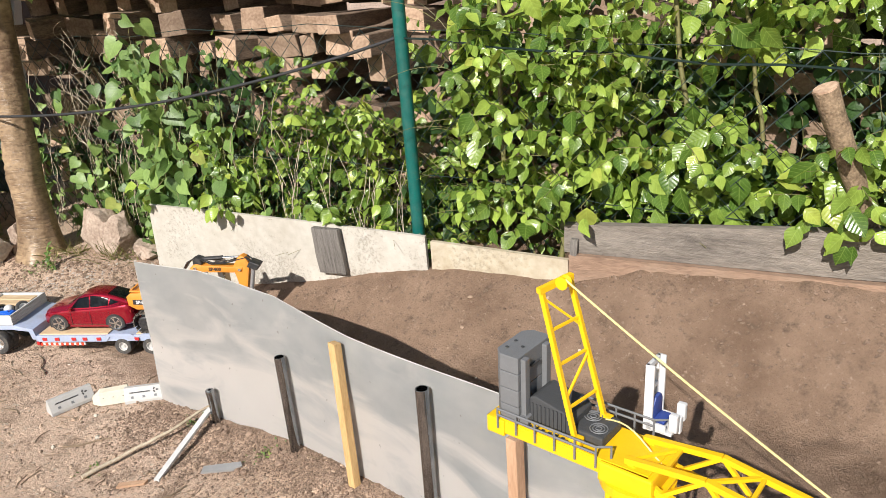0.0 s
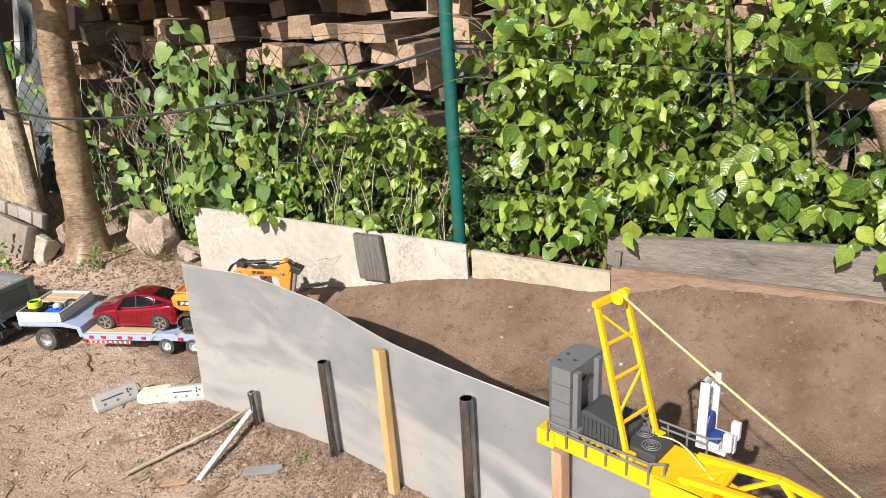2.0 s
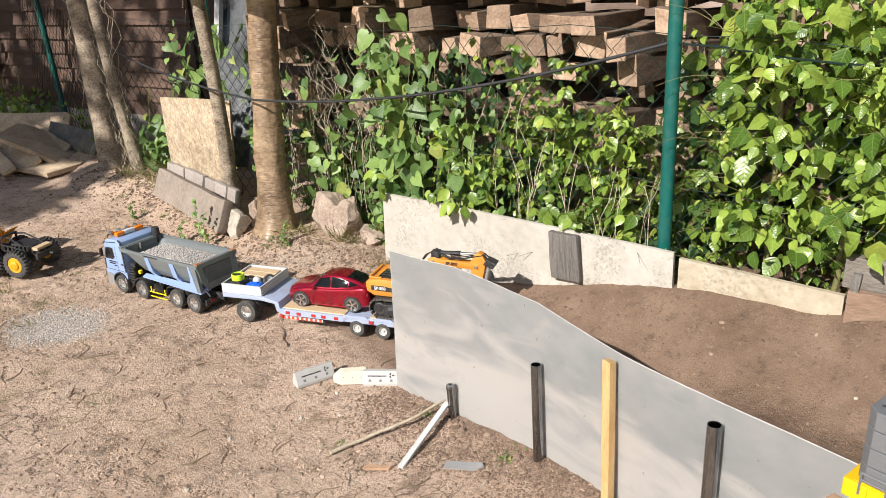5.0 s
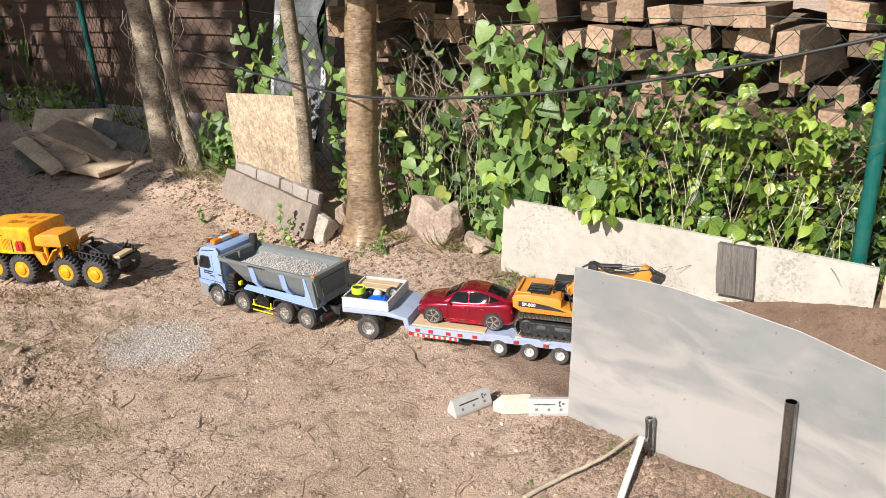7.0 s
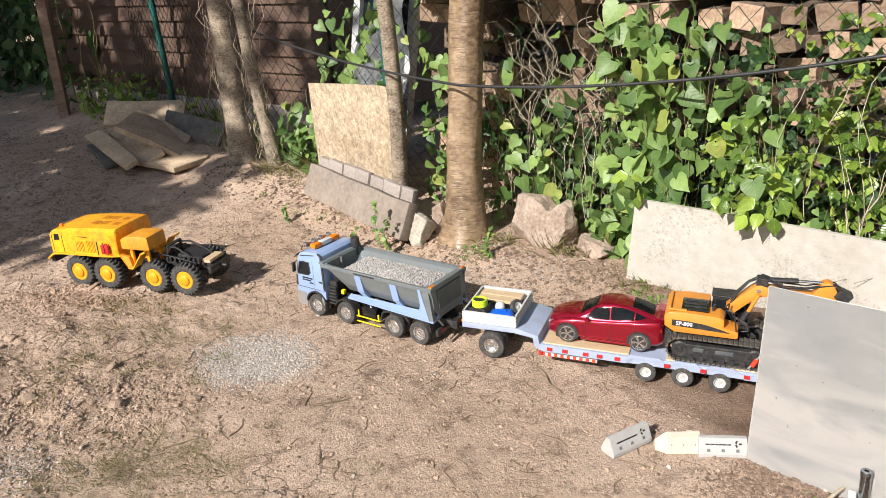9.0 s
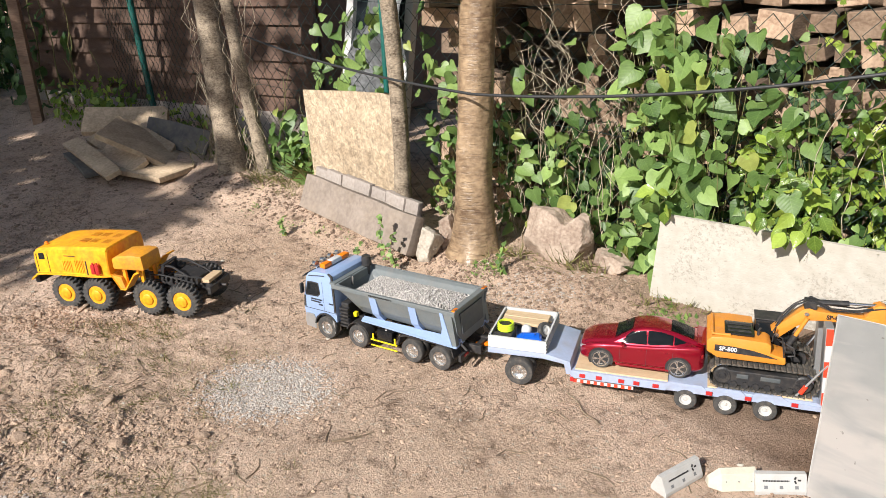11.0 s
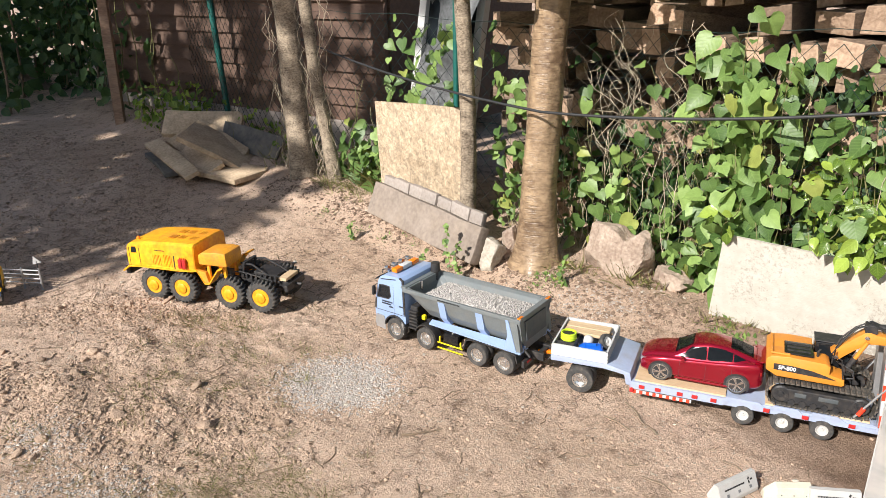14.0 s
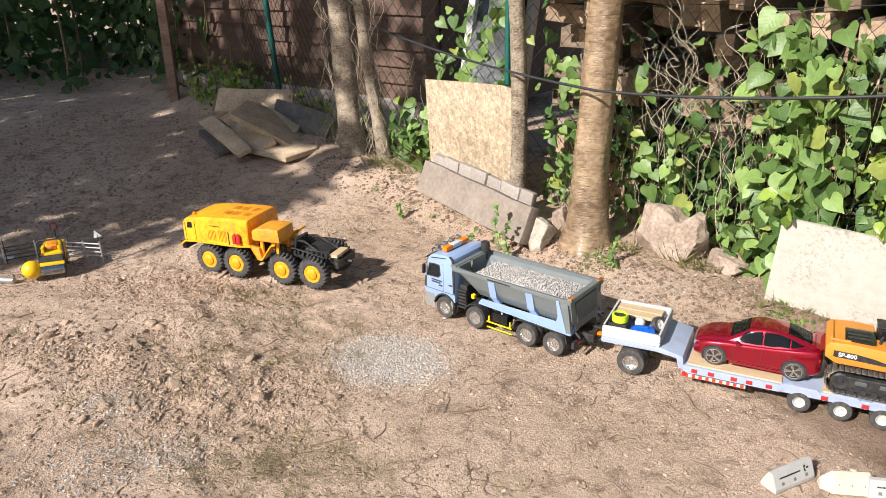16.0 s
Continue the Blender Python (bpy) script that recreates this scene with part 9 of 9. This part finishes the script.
tree("tree", (-7.75, -2.2), (0.02, 0.03), 4.6, 0.18, 0.12, BARK, "tall leafy tree behind the yard", (0.0, 0.4, 6.0), (2.0, 1.6, 0.9), 1500, 0.2, 43.0, limbs=8, flare=1.4)

tree("tree", (-9.0, 1.1), (0.0, 0.03), 3.4, 0.16, 0.11, BARK, "leafy tree shading the shed", (0.0, 0.4, 4.4), (1.5, 1.4, 0.8), 3200, 0.2, 51.0, limbs=7, flare=1.4)

# ---- weeds and dry grass ----
def tuft(name, spots, mat, label, blades, size, wide=0.03, kind="grass"):
    rng = random.Random(len(spots))
    rows = []
    for x, y, s in spots:
        for _ in range(int(blades * s)):
            a, r = rng.uniform(0, 6.28), abs(rng.gauss(0, wide)) * s
            p = Vector((x + r * math.cos(a), y + r * math.sin(a), 0))
            p.z = rough_height(p.x, p.y) - 0.002
            tip = Vector((math.cos(a) * rng.uniform(0.2, 0.9), math.sin(a) * rng.uniform(0.2, 0.9), rng.uniform(0.35, 1))).normalized()
            n = tip.orthogonal().normalized()
            n = (n - tip * n.dot(tip)).normalized()
            rows.append((Matrix.Translation(p) @ Matrix((tip.cross(n), tip, n)).transposed().to_4x4(), size * rng.uniform(0.5, 1.2) * s, kind, 0.1, 0.4))
    return tagged(leaf_object(name, rows, mat), label, "grass")


rng = random.Random(14)
spots = [(-2.72 + rng.gauss(0, 0.22), 2.2 + rng.gauss(0, 0.2), rng.uniform(0.4, 1.1)) for _ in range(38)] + [(-2.75 + rng.gauss(0, 0.3), 1.75 + rng.gauss(0, 0.15), rng.uniform(0.4, 0.9)) for _ in range(26)]
spots += [(-2.9 + rng.uniform(-0.2, 0.2), 2.5 + rng.gauss(0, 0.04), rng.uniform(0.5, 1)) for _ in range(16)] + [(-1.95 + rng.gauss(0, 0.25), 1.7 + rng.gauss(0, 0.1), rng.uniform(0.4, 0.8)) for _ in range(12)]
spots += [(-2.4 + rng.gauss(0, 0.18), 1.62 + rng.gauss(0, 0.07), rng.uniform(0.3, 0.7)) for _ in range(60)]
spots += [(-2.28 + rng.gauss(0, 0.12), 1.74 + rng.gauss(0, 0.08), rng.uniform(0.3, 0.7)) for _ in range(80)] + [(-2.62 + rng.gauss(0, 0.16), 1.95 + rng.gauss(0, 0.12), rng.uniform(0.2, 0.45)) for _ in range(60)]
tuft("dry_grass", spots, GRASS, "sparse dry yellowish grass tufts on the soil", 60, 0.03, 0.05)
spots = [tuple(at_fence(rng.uniform(-2.25, -1.95), rng.gauss(0.3, 0.1)).xy) + (rng.uniform(1.0, 2.6),) for _ in range(26)] + [tuple(at_fence(rng.uniform(-3.6, -2.2), rng.gauss(0.25, 0.12)).xy) + (rng.uniform(0.5, 1.3),) for _ in range(70)] + [tuple(at_fence(rng.uniform(-2.4, 0.2), rng.gauss(0.02, 0.06)).xy) + (rng.uniform(0.5, 1.2),) for _ in range(46)] + [(-1.08 + rng.gauss(0, 0.1), 2.86 + rng.gauss(0, 0.03), rng.uniform(0.5, 1)) for _ in range(10)]
tuft("long_grass", spots, GRASS, "long pale grass along the foot of the fence", 12, 0.075)
rng = random.Random(15)
spots = [(-1.12 + rng.gauss(0, 0.05), 2.80 + rng.gauss(0, 0.05), rng.uniform(0.6, 1.1)) for _ in range(9)] + [(-1.78 + rng.gauss(0, 0.04), 3.14 + rng.gauss(0, 0.04), rng.uniform(0.5, 1)) for _ in range(6)]
spots += [(-2.2 + rng.gauss(0, 0.05), 3.13 + rng.gauss(0, 0.03), rng.uniform(0.5, 1)) for _ in range(5)] + [(-0.735, 1.872, 0.8), (-0.72, 1.885, 0.7), (-0.485, 1.685, 0.8), (-0.47, 1.7, 0.7), (-0.94, 1.72, 0.6), (-2.6, 3.5, 1), (-2.75, 3.55, 0.9), (-3.0, 3.7, 1), (-2.45, 3.45, 0.8)]
tuft("weeds", spots, LEAF_VINE, "small green weeds sprouting from the soil", 30, 0.017, 0.035, "leaf")


# ---- loose soil, stones and gravel ----
def anywhere(x0, x1, y0, y1, keep=None):
    def f(rng):
        x, y = rng.uniform(x0, x1), rng.uniform(y0, y1)
        if keep and rng.random() > keep(x, y):
            return None
        return x, y
    return f


def loose(x, y):
    q = Vector((x, y, 0))
    k = S((noise.noise(q * 1.3 + Vector((4.1, 2.2, 0))) + 0.15) / 0.4)
    track = S((0.5 - abs(y - 2.45 - 0.12 * (-x - 1.4))) / 0.25)
    return max(0.06, k * (1 - 0.85 * track))


def inside(x, y):
    """1 on the driving ground behind the screen."""
    return S((x + 1.4) / 0.5) * S((0.67 * x + 0.745 * y - 0.92) / 0.12)


scatter("soil_crumbs", 105000, anywhere(-4.0, 0.6, 1.15, 3.5, lambda x, y: (0.3 + 0.7 * loose(x, y)) * (1 - 0.97 * inside(x, y))), (0.0013, 0.0085), CLOD, "loose brown soil crumbs strewn over the yard", "soil", 1, 2, skew=2.7, chip=0.45)
scatter("soil_clods", 9000, anywhere(-3.9, -1.0, 1.2, 2.3, lambda x, y: loose(x, y) ** 1.5), (0.0024, 0.0085), CLOD, "brown clods of loose earth", "soil", 1, 3)
def heaped(spots):
    def f(rng):
        x, y, r = spots[rng.randrange(len(spots))]
        return x + rng.gauss(0, r), y + rng.gauss(0, r * 0.6)
    return f


scatter("earth_lumps", 150, heaped([(-3.25, 1.9, 0.09), (-3.42, 1.97, 0.08), (-3.12, 2.05, 0.1), (-3.0, 1.6, 0.12), (-2.8, 1.9, 0.1), (-2.45, 2.0, 0.12), (-3.5, 2.42, 0.12), (-3.2, 2.5, 0.1), (-3.05, 1.75, 0.12)]), (0.007, 0.024), CLOD, "lumps of dug earth", "soil", 2, 12, chip=0.2)
scatter("turned_soil", 9000, heaped([(-3.4, 2.42, 0.14), (-3.15, 2.5, 0.12), (-3.25, 1.9, 0.12), (-2.5, 1.95, 0.15), (-2.85, 1.8, 0.14)]), (0.0016, 0.0095), CLOD, "crumbly turned soil", "soil", 1, 13, skew=2.4, chip=0.3)
scatter("pale_pebbles", 3800, heaped([(-2.75, 1.5, 0.11), (-2.9, 1.72, 0.07), (-2.62, 1.62, 0.08), (-1.55, 2.98, 0.12), (-1.9, 2.95, 0.12)]), (0.002, 0.006), GRAVEL, "small pale pebbles in the soil", "pebbles", 1, 14)
scatter("far_crumbs", 9000, anywhere(-6.2, -3.9, 2.4, 4.8), (0.003, 0.013), CLOD, "crumbs and litter on the shaded soil", "soil", 1, 4)
def along_screen(rng, far=9):
    k = rng.uniform(0, far)
    i = int(k)
    x = SCREEN[i][0] + (SCREEN[i + 1][0] - SCREEN[i][0]) * (k - i)
    y = SCREEN[i][1] + (SCREEN[i + 1][1] - SCREEN[i][1]) * (k - i)
    d = abs(rng.gauss(0, 0.11)) + 0.01
    return x - 0.7 * d + rng.gauss(0, 0.02), y - 0.7 * d + rng.gauss(0, 0.02)


scatter("dug_earth", 21000, along_screen, (0.0009, 0.006), DUG, "dug crumbly earth along the foot of the screen", "soil", 1, 5, skew=2.7, chip=0.48)
scatter("dug_lumps", 110, heaped([(-0.74, 1.9, 0.045), (-0.68, 1.86, 0.03), (-0.6, 1.8, 0.04), (-0.45, 1.66, 0.05), (-0.8, 1.93, 0.03)]), (0.004, 0.015), DUG, "lumps of dug earth along the foot of the screen", "soil", 2, 25, skew=1.6, chip=0.22)
def patch(cx, cy, rx, ry):
    def f(rng):
        a, r = rng.uniform(0, 6.2832), math.sqrt(rng.random())
        if rng.random() < S((r - 0.35) / 0.65) * 0.93:
            return None
        return cx + rx * r * math.cos(a) * rng.uniform(0.9, 1.15), cy + ry * r * math.sin(a) * rng.uniform(0.9, 1.15)
    return f


scatter("spilled_gravel", 11000, patch(-2.27, 2.25, 0.225, 0.195), (0.0026, 0.0058), GRAVEL, "patch of spilled pale grey gravel on the soil", "gravel", 1, 6)
scatter("packed_crumbs", 24000, anywhere(-1.2, 1.6, 1.2, 2.9, lambda x, y: inside(x, y) * (0.15 + 0.85 * S(((Vector((x, y)) - CORNER).dot(D) + 0.4) / 0.35))), (0.0009, 0.0045), DUG, "soil crumbs on the packed driving ground", "soil", 1, 16, skew=2.8, chip=0.45)
scatter("pebbles", 300, anywhere(-4.2, 0.9, 1.2, 3.3, lambda x, y: 1 - 0.9 * inside(x, y)), (0.003, 0.012), PALE_STONE, "pale pebbles scattered on the soil", "pebbles", 1, 7)
scatter("bank_clods", 3600, lambda rng: tuple(at_fence(rng.uniform(0.1, 3.0), -abs(rng.gauss(0.05, 0.12)) - 0.05).xy), (0.0012, 0.0085), DUG, "crumbled earth on the bank below the boards", "soil", 1, 19, skew=2.6, chip=0.45)
scatter("bank_stones", 5200, lambda rng: tuple(at_fence(rng.uniform(-2.6, 0.1), -abs(rng.gauss(0, 0.16)) - 0.02).xy), (0.002, 0.012), DUG, "small stones and litter on the bank by the fence", "stones", 1, 9, skew=2.6, chip=0.45)
rng = random.Random(33)
bm = bmesh.new()
for _ in range(900):
    x, y = rng.uniform(-4.2, 0.4), rng.uniform(1.2, 3.3)
    if (y < 1.9 and x > -0.3) or rng.random() < 0.8 * inside(x, y):
        continue
    a, L = rng.uniform(0, 6.28), rng.uniform(0.015, 0.09)
    pts = []
    for i in range(4):
        px, py = x + L * (i / 3 - 0.5) * math.cos(a + 0.3 * i * rng.uniform(-1, 1)), y + L * (i / 3 - 0.5) * math.sin(a + 0.3 * i * rng.uniform(-1, 1))
        pts.append((px, py, rough_height(px, py) + 0.002))
    pipe(bm, pts, rng.uniform(0.0006, 0.0018), 4)
tagged(part("twig_litter", bm, TWIG), "short dry twigs littering the soil", "twigs", kind="stuff")
for x, y, a, L, lab in ((-1.36, 2.30, 120, 0.18, "thin dark twig on the soil"), (-1.93, 2.06, 35, 0.12, "short dark twig on the soil"), (-1.0, 1.83, 15, 0.13, "short forked brown twig on the soil")):
    ground_pipe("twig", [(x + L * (i / 8 - 0.5) * math.cos(radians(a)) + 0.004 * math.sin(i * 1.4), y + L * (i / 8 - 0.5) * math.sin(radians(a)) + 0.004 * math.cos(i), 0.001) for i in range(9)], 0.0028, 6, TWIG, lab, "twig", 0.0015, group="twigs")
